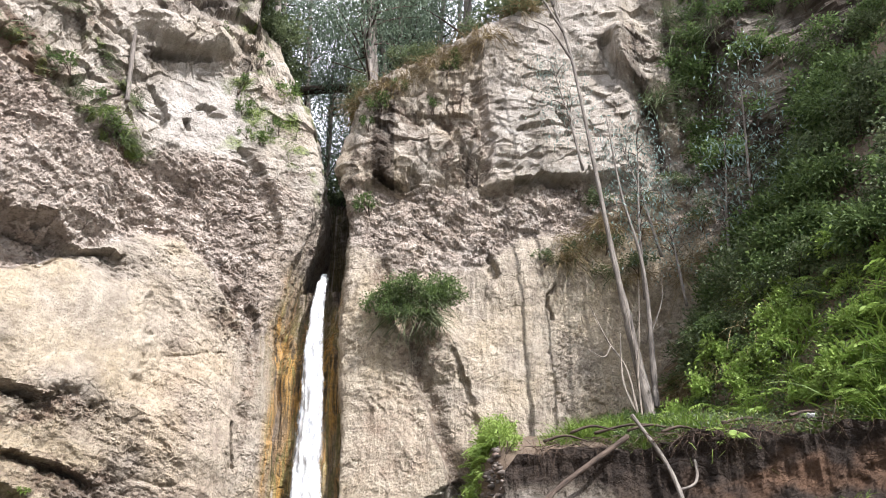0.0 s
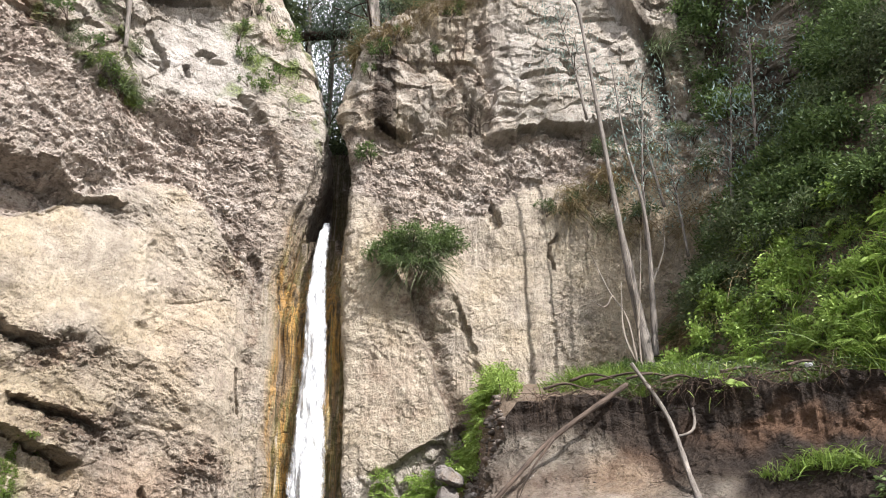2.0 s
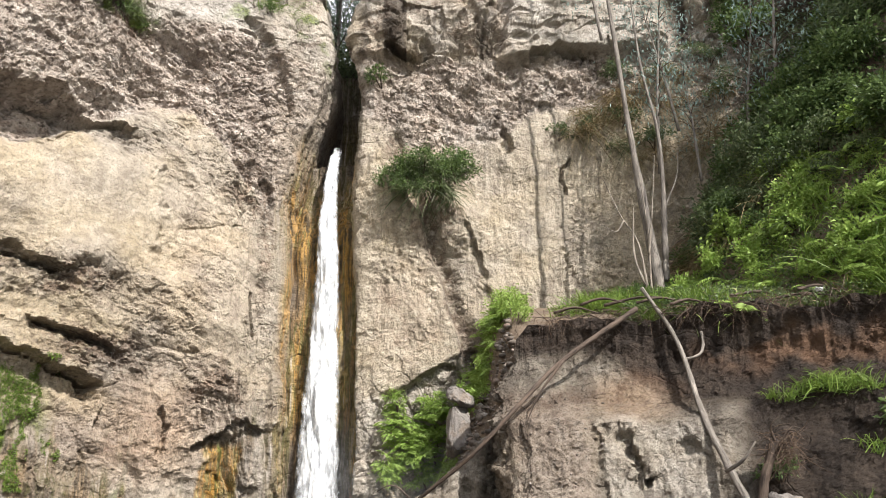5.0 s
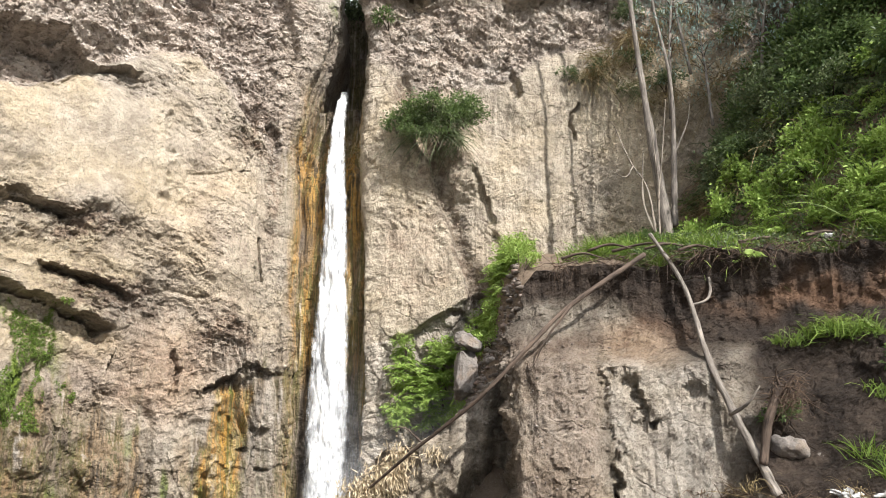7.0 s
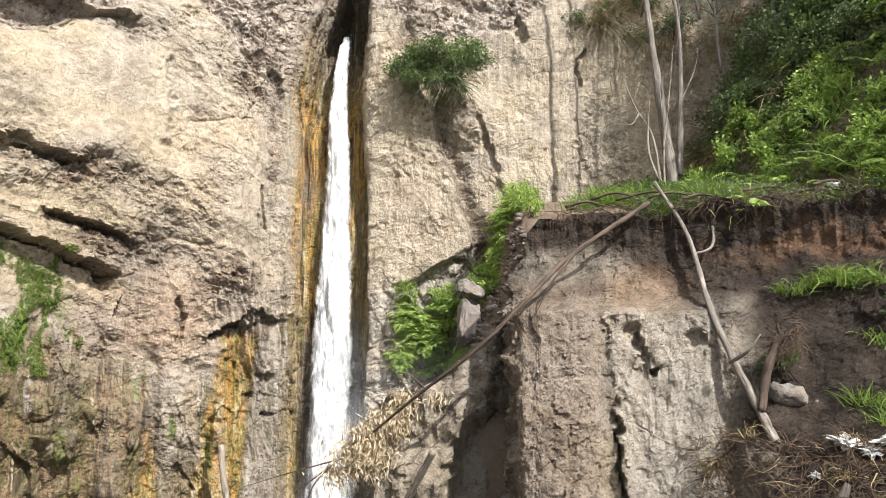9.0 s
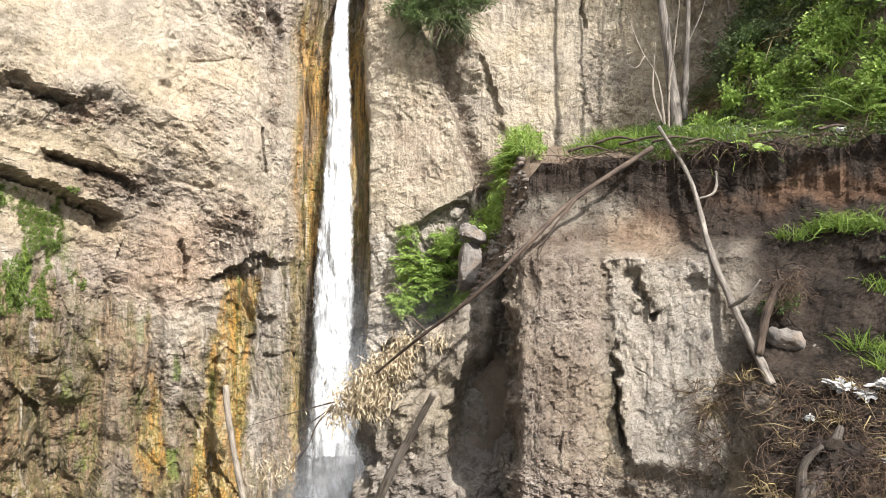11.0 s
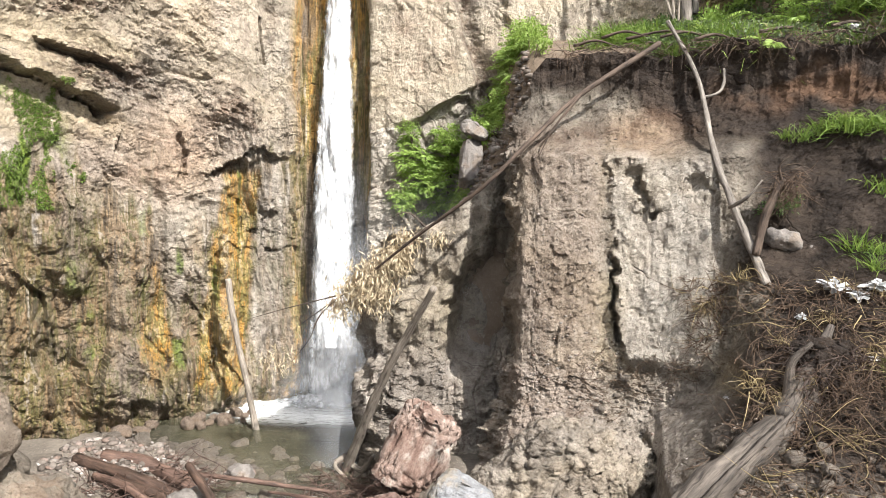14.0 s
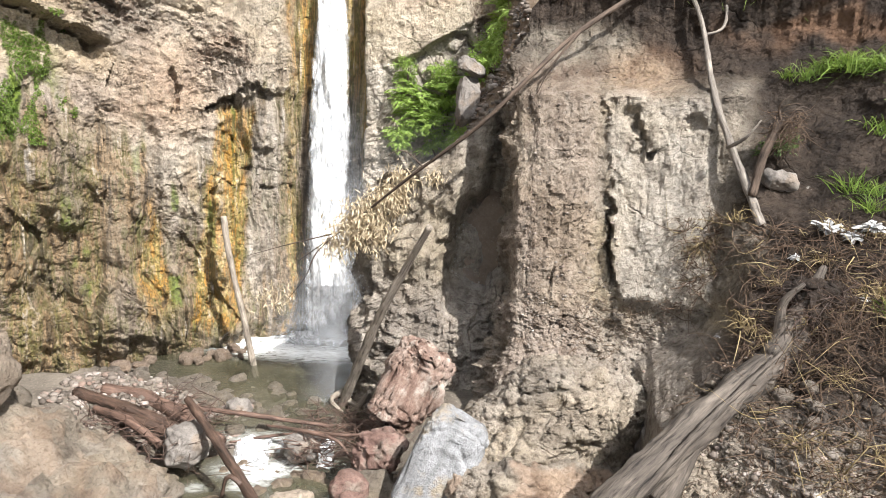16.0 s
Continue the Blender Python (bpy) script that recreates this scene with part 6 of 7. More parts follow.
log_thing("bare_tree", "thin grey bare tree beside the cliff", "tree", BARK_GREY, [(3.4, 12.45, 7.2), (3.5, 12.55, 9.6), (3.3, 12.65, 11.2), (3.2, 12.7, 12.9)], [0.055, 0.032, 0.022, 0.009],
          [([(3.45, 12.5, 8.4), (3.7, 12.4, 9.0), (3.75, 12.4, 9.5)], [0.018, 0.01, 0.004])], 41)
log_thing("bare_sapling", "bare many-stemmed sapling with twisted grey stems", "sapling", BARK_PALE, [(3.05, 12.25, 6.95), (2.95, 12.3, 7.8), (2.7, 12.35, 8.3), (2.45, 12.3, 8.9)], [0.024, 0.016, 0.011, 0.005],
          [([(3.1, 12.25, 7.0), (3.12, 12.3, 8.0), (3.05, 12.3, 9.0)], [0.02, 0.014, 0.006]), ([(3.0, 12.25, 7.1), (2.85, 12.2, 7.6), (2.9, 12.25, 8.4)], [0.025, 0.015, 0.006]),
           ([(2.75, 12.35, 8.2), (2.6, 12.3, 8.0), (2.35, 12.2, 8.1)], [0.015, 0.01, 0.004]), ([(3.1, 12.25, 7.6), (3.2, 12.2, 8.4), (3.3, 12.2, 9.3)], [0.02, 0.012, 0.005])], 42)
log_thing("bridge_log", "dark log lying across the top of the cleft", "log", BARK_BROWN, [(-4.5, 18.0, 17.42), (-3.5, 18.0, 17.45), (-2.3, 18.0, 17.5)], [0.12, 0.12, 0.11], (), 43)
log_thing("dead_tree", "thin grey trunk standing against the upper cliff", "tree", BARK_GREY, [(-5.8, 11.95, 12.9), (-5.9, 12.0, 14.2), (-5.98, 12.05, 15.6), (-6.1, 12.1, 17.5)], [0.04, 0.04, 0.035, 0.025], (), 44)

# litter: crumpled sheets
def bag_at(x, z):
    q = nearest("earth_bank", x, z)
    return float(q[0]), float(q[1]) - 0.05, float(q[2]) + 0.06


for k, (at, r, label) in enumerate(((bag_at(3.56, 3.5), 0.15, "crumpled white plastic bags on the slope"), (bag_at(3.74, 3.46), 0.13, "crumpled white plastic bags on the slope"), (bag_at(3.9, 3.56), 0.15, "torn white plastic sheet on the slope"), ((4.2, 8.95, 6.33), 0.06, "small white plastic scrap on the bank edge"),
                     (bag_at(3.62, 2.95), 0.06, "white plastic scrap among dry stems"), (bag_at(3.8, 2.85), 0.07, "white scrap caught in roots"), (bag_at(3.25, 3.2), 0.07, "white plastic scrap below the stump"), ((2.55, 7.6, 2.45), 0.035, "tiny white scrap on the slope"))):
    v, f = BALLS[4]
    q = v * np.array((1.2, 0.8, 0.6))
    q = q * (0.75 + 1.1 * facets(v + k * 7, 1.6, 1.4) + 0.6 * facets(v + k * 3, 3.7, 1.4) + 0.25 * fbm(v * 2 + k, 3))[:, None] * r * 0.45
    ob = tagged(new("plastic_litter", mesh_of("plastic_litter", q, f, PLASTIC, False)), label, "litter")
    ob.location = at


# ---- plants ----
def leaves(base, way, length, width, rng, fold=0.25, sag=0.15):
    """Folded four-cornered leaves from their bases along their ways."""
    n = len(base)
    way = way / np.linalg.norm(way, axis=1)[:, None]
    side = np.cross(way, rng.normal(size=(n, 3)) * 0.5 + (0, 0, 1))
    side /= np.linalg.norm(side, axis=1)[:, None] + 1e-9
    up = np.cross(side, way)
    l, w = np.broadcast_to(length, n)[:, None], np.broadcast_to(width, n)[:, None]
    mid = base + way * l * 0.45
    tip = base + way * l - (0, 0, 1) * l * sag
    v = np.stack([base, mid + side * w / 2 + up * w * fold, tip, mid - side * w / 2 + up * w * fold], 1).reshape(-1, 3)
    return v, np.arange(4 * n).reshape(n, 4)


def blades(base, way, length, width, rng, droop=0.6):
    """Grass blades, each a strip of three pieces that bends over."""
    n = len(base)
    way = way / np.linalg.norm(way, axis=1)[:, None]
    side = np.cross(way, (0, 0, 1)) + rng.normal(size=(n, 3)) * 0.4
    side /= np.linalg.norm(side, axis=1)[:, None] + 1e-9
    l, w = np.broadcast_to(length, n)[:, None], np.broadcast_to(width, n)[:, None]
    rows = []
    flat = way * (1, 1, 0)
    for t, k in ((0, 1.0), (0.4, 0.9), (0.75, 0.6), (1.0, 0.08)):
        c = base + way * l * t + flat * l * 0.25 * t * t - np.array((0, 0, 1)) * l * droop * t**2.2 * 0.7
        rows += [c - side * w / 2 * k, c + side * w / 2 * k]
    v = np.stack(rows, 1).reshape(-1, 3)
    b = np.arange(n)[:, None] * 8
    f = np.concatenate([b + q for q in ((0, 1, 3, 2), (2, 3, 5, 4), (4, 5, 7, 6))])
    return v, f


def clump_points(n, clumps, rx, ry, rz, rng, spread=0.16, low=0.0):
    d = rng.normal(size=(clumps, 3))
    d /= np.linalg.norm(d, axis=1)[:, None]
    d[:, 2] = np.abs(d[:, 2]) * (1 - low) + d[:, 2] * low
    c = d * rng.uniform(0.35, 1.0, (clumps, 1)) * (rx, ry, rz)
    pick = rng.randint(0, clumps, n)
    return c[pick] + rng.normal(size=(n, 3)) * spread * (rx + rz) / 2, c


def shrub(seed, size, n, leaf, width, material, label, clumps=18, name="shrub", category="shrub", sag=0.25):
    n, leaf, width = int(0.78 * n), 1.1 * leaf, 1.1 * width
    rng = np.random.RandomState(seed)
    pts, centres = clump_points(n, clumps, size, size, size * 0.9, rng, 0.17)
    pts[:, 2] = np.abs(pts[:, 2] + 0.25 * size) + 0.02
    way = pts * (1, 1, 0.7) / size + rng.normal(size=(n, 3)) * 0.55 + (0, 0, 0.1)
    v, f = leaves(pts, way, leaf * rng.uniform(0.6, 1.3, n), width * rng.uniform(0.6, 1.3, n), rng, sag=sag)
    ob = thing(name, label, category)
    part_of("foliage", mesh_of("foliage", v, f, material, False), ob)["kind"] = "stuff"
    stems = [tube([(0, 0, -0.15), tuple(c * 0.4 + (0, 0, 0.15 * size)), tuple(c * 0.95 + (0, 0, 0.2 * size))], [0.014, 0.009, 0.003], 4, 0, 0, per=0.3) for c in centres[:4]]
    part_of("stem", limb("stem", BARK_BROWN, *stems), ob, "thin brown stems")["kind"] = "stuff"
    return ob


def fern(seed, label, material, count=11, size=0.5):
    rng = np.random.RandomState(seed)
    vs, fs, n = [], [], 0
    for k in range(count):
        a = k * 6.283 / count + rng.uniform(-0.3, 0.3)
        l = size * rng.uniform(0.7, 1.2)
        t = np.linspace(0.12, 1, 15)
        r = np.stack([np.cos(a) * l * t, np.sin(a) * l * t, l * (0.75 * t - 0.75 * t**2.3)], 1)
        along = np.gradient(r, axis=0)
        side = np.cross(along, (0, 0, 1))
        side /= np.linalg.norm(side, axis=1)[:, None]
        reach = 0.3 * l * np.sin(np.clip(t * 1.02, 0, 1) * math.pi) ** 0.7 + 0.01
        for sgn in (1, -1):
            v, f = leaves(r, side * sgn + along / np.linalg.norm(along, axis=1)[:, None] * 0.5, reach, 0.03 * l / 0.5 + 0 * t, rng, 0.1, 0.2)
            vs.append(v)
            fs.append(f + n)
            n += len(v)
    ob = thing("fern", label, "fern")
    part_of("foliage", mesh_of("foliage", np.concatenate(vs), np.concatenate(fs), material, False), ob)["kind"] = "stuff"
    return ob


def tuft(seed, label, material, n=70, length=0.4, width=0.012, droop=0.6, spread=0.07, lean=(0, 0, 1), name="grass_tuft"):
    rng = np.random.RandomState(seed)
    base = rng.normal(size=(n, 3)) * spread * (1, 1, 0.2)
    v, f = blades(base, rng.normal(size=(n, 3)) * 0.45 + lean, length * rng.uniform(0.5, 1.2, n), width, rng, droop)
    ob = thing(name, label, "grass")
    part_of("foliage", mesh_of("foliage", v, f, material, False), ob)["kind"] = "stuff"
    return ob


def place_copies(ob, spots, low, high, tilt=12, group=""):
    """The thing itself at the first spot, copies at the rest."""
    if group:
        ob["group"] = group
    first = True
    for x, y, z in spots:
        k = RNG.uniform(low, high)
        m = pose(float(x), float(y), float(z), RNG.uniform(-tilt, tilt), RNG.uniform(-tilt, tilt), RNG.uniform(0, 360))
        if first:
            ob.matrix_basis, ob.scale = m, (k, k, k)
            first = False
        else:
            copy_thing(ob, m).scale = (k, k, k)


def hill_at(x, y):
    return float(hill_top(np.array([x], np.float32), np.array([y], np.float32))[0])


def hill_spots(n, x0, x1, y0, y1, keep=lambda x, y, z: True, sink=0.05):
    out = []
    for _ in range(40 * n):
        x, y = RNG.uniform(x0, x1), RNG.uniform(y0, y1)
        if y > lip(x) + 0.1:
            z = hill_at(x, y)
            if keep(x, y, z) and x < 0.72 * y + 0.6:
                out.append((x, y, z - sink))
        if len(out) == n:
            break
    return out


# the hillside: shrubs of four kinds over a carpet of small plants
upper = lambda x, y, z: z > 7.6 and y > lip(x) + 1.6 and x / y > 0.34 + 0.1 * min(1, max(0, (z - 9) / 4)) + RNG.uniform(-0.03, 0.03)
steep = lambda x, y, z: z > 7.6 and 0.24 < x / y < 0.46
lower = lambda x, y, z: 6.6 < z < 9.5
for k, (material, label, n, leaf, width) in enumerate(((LEAF_SHRUB, "dense green broad-leaved shrub on the slope", 34, 0.062, 0.036), (LEAF_SHRUB, "leafy green shrub with pointed leaves", 30, 0.075, 0.03),
                                                     (LEAF_DARK, "dark green shrub in the shade of the slope", 36, 0.06, 0.032), (LEAF_DARK, "dark small-leaved bush on steep soil", 28, 0.05, 0.026))):
    place_copies(shrub(100 + k, 0.5, 2000, leaf, width, material, label), hill_spots(n, 3.6, 10.5, 6.5, 13.8, upper), 0.7, 1.5, 20, "shrubs on the hillside")
place_copies(tuft(135, "tall bright grass along the bank edge", LEAF_GRASS, 110, 0.5, 0.013, 0.6), hill_spots(44, 3.2, 7.5, 6.5, 12.0, lambda x, y, z: lip(x) + 0.35 < y < lip(x) + 1.6), 0.6, 1.3, 18, "tall grass along the bank edge")
place_copies(fern(121, "young green fern along the bank edge", LEAF_FERN, 9, 0.4), hill_spots(36, 3.0, 7.5, 6.5, 12.0, lambda x, y, z: y < lip(x) + 2.0), 0.7, 1.3, 18, "ferns along the bank edge")
# the steep shaded part beside the cliff: thin dry and olive growth over dark soil
place_copies(tuft(131, "dry brown grass hanging on the steep soil", LEAF_DRY, 90, 0.5, 0.011, 1.1, 0.14, (-0.3, -0.5, 0.3), "hanging_grass"), hill_spots(46, 3.0, 6.0, 9.0, 14.0, steep), 0.6, 1.3, 15, "dry grass on the steep soil")
place_copies(tuft(132, "olive grass hanging on the steep soil", LEAF_DARK, 90, 0.5, 0.012, 1.0, 0.14, (-0.3, -0.5, 0.35), "hanging_grass"), hill_spots(46, 3.0, 6.0, 9.0, 14.0, steep), 0.6, 1.3, 15, "olive grass on the steep soil")
place_copies(shrub(133, 0.3, 420, 0.06, 0.03, LEAF_DARK, "small dark bush on the steep soil", 14), hill_spots(36, 3.0, 6.0, 9.0, 14.0, steep), 0.6, 1.2, 20, "bushes on the steep soil")
place_copies(shrub(134, 0.28, 400, 0.06, 0.03, LEAF_SHRUB, "small green bush on the steep soil", 12), hill_spots(22, 3.0, 6.0, 9.0, 14.0, steep), 0.6, 1.2, 20, "bushes on the steep soil")
place_copies(shrub(110, 0.35, 900, 0.07, 0.035, LEAF_FERN, "bright green leafy shrub on the terrace", 14), hill_spots(54, 3.2, 8.0, 7.2, 12.8, lower), 0.5, 1.1, 15, "shrubs on the terrace")
place_copies(fern(120, "bright green fern on the terrace", LEAF_FERN, 10, 0.34), hill_spots(60, 2.8, 7.0, 7.8, 12.6, lower), 0.6, 1.2, 15, "ferns on the terrace")
place_copies(tuft(130, "lush bright green grass tuft", LEAF_GRASS, 90, 0.5, 0.014), hill_spots(80, 1.6, 7.0, 7.6, 12.2, lambda x, y, z: y < lip(x) + 1.9 and float(perlin(np.array([[x * 1.1, y * 1.1, 0.5]]))[0]) > -0.04), 0.5, 1.5, 15, "grass tufts on the terrace")


def hill_carpet(x0, x1, y0, y1, patch, high=0.25):
    def place(n, rng):
        x, y = rng.uniform(x0, x1, 4 * n), rng.uniform(y0, y1, 4 * n)
        p = np.stack([x, y, 0 * x], 1)
        ok = (y > lip(x) + 0.05) & (fbm(p * 0.9 + patch, 3) > -0.12 + 0.35 * (1 - step(0.32, 0.42, x / y)) * (hill_top(x, y) > 7.4))
        x, y = x[ok][:n], y[ok][:n]
        return np.stack([x, y, hill_top(x, y) + rng.uniform(0, high, len(x))], 1)
    return place


for patch, (label, material, n, length, width) in enumerate((("low dark undergrowth covering the hillside", LEAF_DARK, 34000, 0.06, 0.032), ("small green plants over the hillside", LEAF_SHRUB, 30000, 0.07, 0.036), ("dry brown leaves and stems on the hillside", LEAF_DRY, 6000, 0.1, 0.012))):
    rng = np.random.RandomState(200 + patch)
    base = hill_carpet(2.4, 10, 7, 14.2, patch * 9)(n, rng)
    way = rng.normal(size=base.shape) + (-0.3, -0.5, 0.8)
    v, f = leaves(base, way, length * rng.uniform(0.5, 1.3, len(base)), width * rng.uniform(0.6, 1.3, len(base)), rng)
    stuff("undergrowth", label, "undergrowth", mesh_of("undergrowth", v, f, material, False))

# plants on the cliffs
def cliff_spots(name, n, x0, x1, z0, z1, out=0.0):
    spots = []
    for _ in range(n):
        q = nearest(name, RNG.uniform(x0, x1), RNG.uniform(z0, z1))
        spots.append((q[0], q[1] - out, q[2]))
    return spots


place_copies(shrub(140, 0.42, 1100, 0.075, 0.035, LEAF_DARK, "dark green bush growing out of the cliff", 16), [(-0.5, 13.4, 9.3), (-0.15, 13.45, 9.35), (-0.75, 13.4, 9.3)], 0.7, 0.95, 10, "bushes on the cliff")
place_copies(shrub(139, 0.36, 900, 0.06, 0.03, LEAF_SHRUB, "sunlit green bush growing out of the cliff", 14), [(-1.25, 13.4, 9.3), (-0.9, 13.3, 9.05), (-0.95, 13.3, 9.3), (-0.6, 13.25, 9.5), (-0.3, 13.25, 9.25), (-0.02, 13.3, 9.35), (-1.1, 13.4, 9.45), (-0.45, 13.2, 9.0), (-0.1, 13.25, 9.6)], 0.75, 1.05, 10, "bushes on the cliff")
place_copies(tuft(141, "long olive grass hanging from the cliff", LEAF_DARK, 80, 0.55, 0.012, 1.1, 0.12, (0, -0.5, 0.25), "hanging_grass"), [(-0.35, 13.25, 9.35), (-0.2, 13.3, 9.2), (-0.5, 13.3, 9.1), (-0.75, 13.3, 9.1), (-0.1, 13.3, 9.0)] + cliff_spots("cliff_right", 7, 2.2, 3.6, 10.2, 11.4, 0.05), 0.7, 1.2, 10, "hanging grass on the cliff")
place_copies(tuft(142, "dry brown grass hanging from the cliff", LEAF_DRY, 110, 0.6, 0.011, 1.2, 0.14, (0, -0.5, 0.2), "hanging_grass"), cliff_spots("cliff_right", 24, 2.2, 5.4, 9.9, 12.0, 0.05), 0.7, 1.3, 10, "dry grass on the cliff")
place_copies(shrub(143, 0.38, 800, 0.07, 0.035, LEAF_DARK, "olive green bush clinging to the cliff", 14), cliff_spots("cliff_right", 9, 2.0, 5.4, 10.3, 12.2, 0.1), 0.6, 1.1, 15, "bushes on the cliff ledge")
place_copies(shrub(145, 0.45, 900, 0.07, 0.036, LEAF_SHRUB, "green bush on the steep earthy rock", 18), cliff_spots("cliff_right", 36, 5.2, 8.0, 12.0, 18.0, 0.1), 0.7, 1.4, 20, "bushes on the earthy rock")
place_copies(tuft(146, "olive grass hanging on the earthy rock", LEAF_DARK, 80, 0.6, 0.012, 1.1, 0.15, (0, -0.5, 0.2), "hanging_grass"), cliff_spots("cliff_right", 30, 4.6, 7.5, 11.5, 17.0, 0.05), 0.7, 1.3, 10, "grass on the earthy rock")
place_copies(shrub(144, 0.2, 420, 0.05, 0.024, LEAF_SHRUB, "small green plant in a crack of the cliff", 9, "cliff_plant", "plant"),
             [tuple(nearest("cliff_left", x, z)) for x, z in ((-5.9, 12.1), (-6.05, 12.35), (-6.3, 12.7), (-5.75, 11.9), (-6.6, 13.1), (-4.1, 13.6), (-4.0, 13.1), (-3.7, 12.9), (-3.4, 13.3), (-4.2, 14.2), (-3.3, 14.3), (-3.9, 15.0), (-4.6, 15.4), (-6.9, 13.3))]
             + [tuple(nearest("cliff_right", x, z)) for x, z in ((-1.62, 11.75), (-1.5, 11.6), (-1.55, 13.5), (-1.3, 13.9), (-0.2, 14.0), (0.2, 14.9), (0.4, 15.1), (-0.9, 14.4), (1.6, 6.8), (1.3, 6.6), (0.9, 6.5))], 0.7, 1.4, 25, "small plants on the cliffs")

place_copies(tuft(147, "olive and brown grass on an earthy ledge", LEAF_DARK, 60, 0.3, 0.009, 1.0, 0.14, (0.2, -0.5, 0.3)), [tuple(nearest("cliff_left", x + RNG.uniform(-0.15, 0.15), z + RNG.uniform(-0.15, 0.15))) for x, z in [(-7.4 + 0.09 * k, 13.45 - 0.072 * k) for k in range(20)] + [(-6.7 + 0.1 * k, 14.3 - 0.14 * k) for k in range(10)]], 0.6, 1.2, 15, "grass on the earthy ledges")
place_copies(tuft(148, "green grass and moss trailing down the rock", LEAF_GRASS, 60, 0.22, 0.009, 1.1, 0.12, (0.2, -0.5, 0.2)), [tuple(nearest("cliff_left", x + RNG.uniform(-0.1, 0.1), z + RNG.uniform(-0.15, 0.15))) for x, z in [(-4.15 + 0.06 * k, 14.1 - 0.13 * k) for k in range(10)] + [(-5.95 + 0.05 * k, 12.5 - 0.08 * k) for k in range(7)] + [(-3.35 + 0.03 * k, 14.6 - 0.25 * k) for k in range(9)]], 0.6, 1.2, 15, "grass on the rock")
place_copies(tuft(149, "brown grass hanging over the rim of the cliff", LEAF_DRY, 90, 0.5, 0.011, 1.2, 0.15, (0, -0.6, 0.2), "hanging_grass"), [tuple(nearest("cliff_right", x, 14.25 + 0.62 * (x + 1.6) + RNG.uniform(-0.3, 0.15))) for x in np.arange(-1.4, 1.2, 0.14)], 0.7, 1.2, 15, "grass on the rim")

# ferns below the right cliff
spots = []
while len(spots) < 210:
    x, y = RNG.uniform(-1.3, 0.95), RNG.uniform(12.3, 13.7)
    if x < -0.25 and len(spots) % 5 < 4:
        q = nearest("cliff_right", x, RNG.uniform(3.9 + 0.5 * max(0, x + 0.8), 5.35 + 0.3 * x + 0.3))
        spots.append((q[0], q[1] - RNG.uniform(0.0, 0.25), q[2]))
    elif x >= -0.25:
        spots.append((x, y, hill_at(x, y) - RNG.uniform(0.0, 0.1)))
place_copies(fern(150, "bright green fern below the cliff", LEAF_FERN, 9, 0.27), spots, 0.6, 1.25, 35, "ferns below the cliff")
place_copies(shrub(152, 0.26, 620, 0.042, 0.02, LEAF_FERN, "fine-leaved bright green plant among ferns", 14, "herb", "plant"), [(s[0], s[1], s[2]) for s in spots[::9]], 0.7, 1.3, 20, "plants among the ferns")
place_copies(shrub(151, 0.3, 500, 0.06, 0.03, LEAF_FERN, "light green shrub among ferns", 10), [(x, y, hill_at(x, y)) for x, y in ((0.2, 12.9), (0.5, 12.6), (-0.1, 13.0), (0.85, 12.2), (0.4, 12.2), (0.9, 11.6))], 0.7, 1.2, 15, "shrubs among the ferns")

edge_spots = [(x, y, hill_at(x, y) - 0.04) for x, y in ((RNG.uniform(2.5, 3.9), RNG.uniform(11.6, 13.7)) for _ in range(46))]
place_copies(tuft(153, "dry brown grass at the foot of the cliff", LEAF_DRY, 80, 0.42, 0.011, 0.9, 0.12, (-0.4, -0.5, 0.6)), edge_spots[:24], 0.7, 1.3, 20, "dry grass at the cliff foot")
place_copies(shrub(154, 0.24, 420, 0.055, 0.026, LEAF_SHRUB, "small green bush at the foot of the cliff", 10), edge_spots[24:], 0.6, 1.2, 15, "bushes at the cliff foot")

# moss and small growth on the wet left wall
def moss_place(n, rng):
    q = SURFACE["cliff_left"][0]
    q = q[(q[:, 0] < -5.6) & (q[:, 0] > -7.8) & (q[:, 2] > 4.0) & (q[:, 2] < 6.0)]
    k = rng.randint(0, len(q), 6 * n)
    c = q[k]
    keep = (fbm(c * np.array((3, 3, 0.7)), 4) > 0.0) & (c[:, 2] > 4.1 - 0.3 * (c[:, 0] + 6.9)) & (c[:, 0] < -6.25 + 0.9 * fbm(c * 1.7 + 8, 3))
    return c[keep][:n] - (0, 0.02, 0)


rng = np.random.RandomState(300)
base = moss_place(15000, rng)
v, f = leaves(base, rng.normal(size=base.shape) + (0.2, -0.8, -0.3), 0.034 * rng.uniform(0.5, 1.5, len(base)), 0.016, rng)
stuff("moss", "bright green moss and small leaves on the wet wall", "moss", mesh_of("moss", v, f, LEAF_GRASS, False))

# grass and shrubs on the brown bank
bank_at = lambda x, z: tuple(nearest("earth_bank", x, z))
place_copies(tuft(160, "green grass tuft on the brown bank", LEAF_GRASS, 80, 0.34, 0.01, 0.7), [bank_at(4.0 + 0.08 * k, 5.15 + 0.04 * (k % 3)) for k in range(7)] + [bank_at(3.6, 5.1), bank_at(3.75, 5.05), bank_at(4.5, 4.3), bank_at(4.3, 4.5), bank_at(4.7, 4.6), bank_at(4.1, 3.9)], 0.7, 1.2, 15, "grass tufts on the bank")
place_copies(tuft(161, "yellowish upright grass tuft on the bank", LEAF_GRASS, 70, 0.4, 0.012, 0.4), [bank_at(4.0, 3.75), bank_at(3.9, 3.9), bank_at(3.8, 2.9), bank_at(4.5, 2.8)], 0.6, 1.1, 10, "yellow grass on the bank")
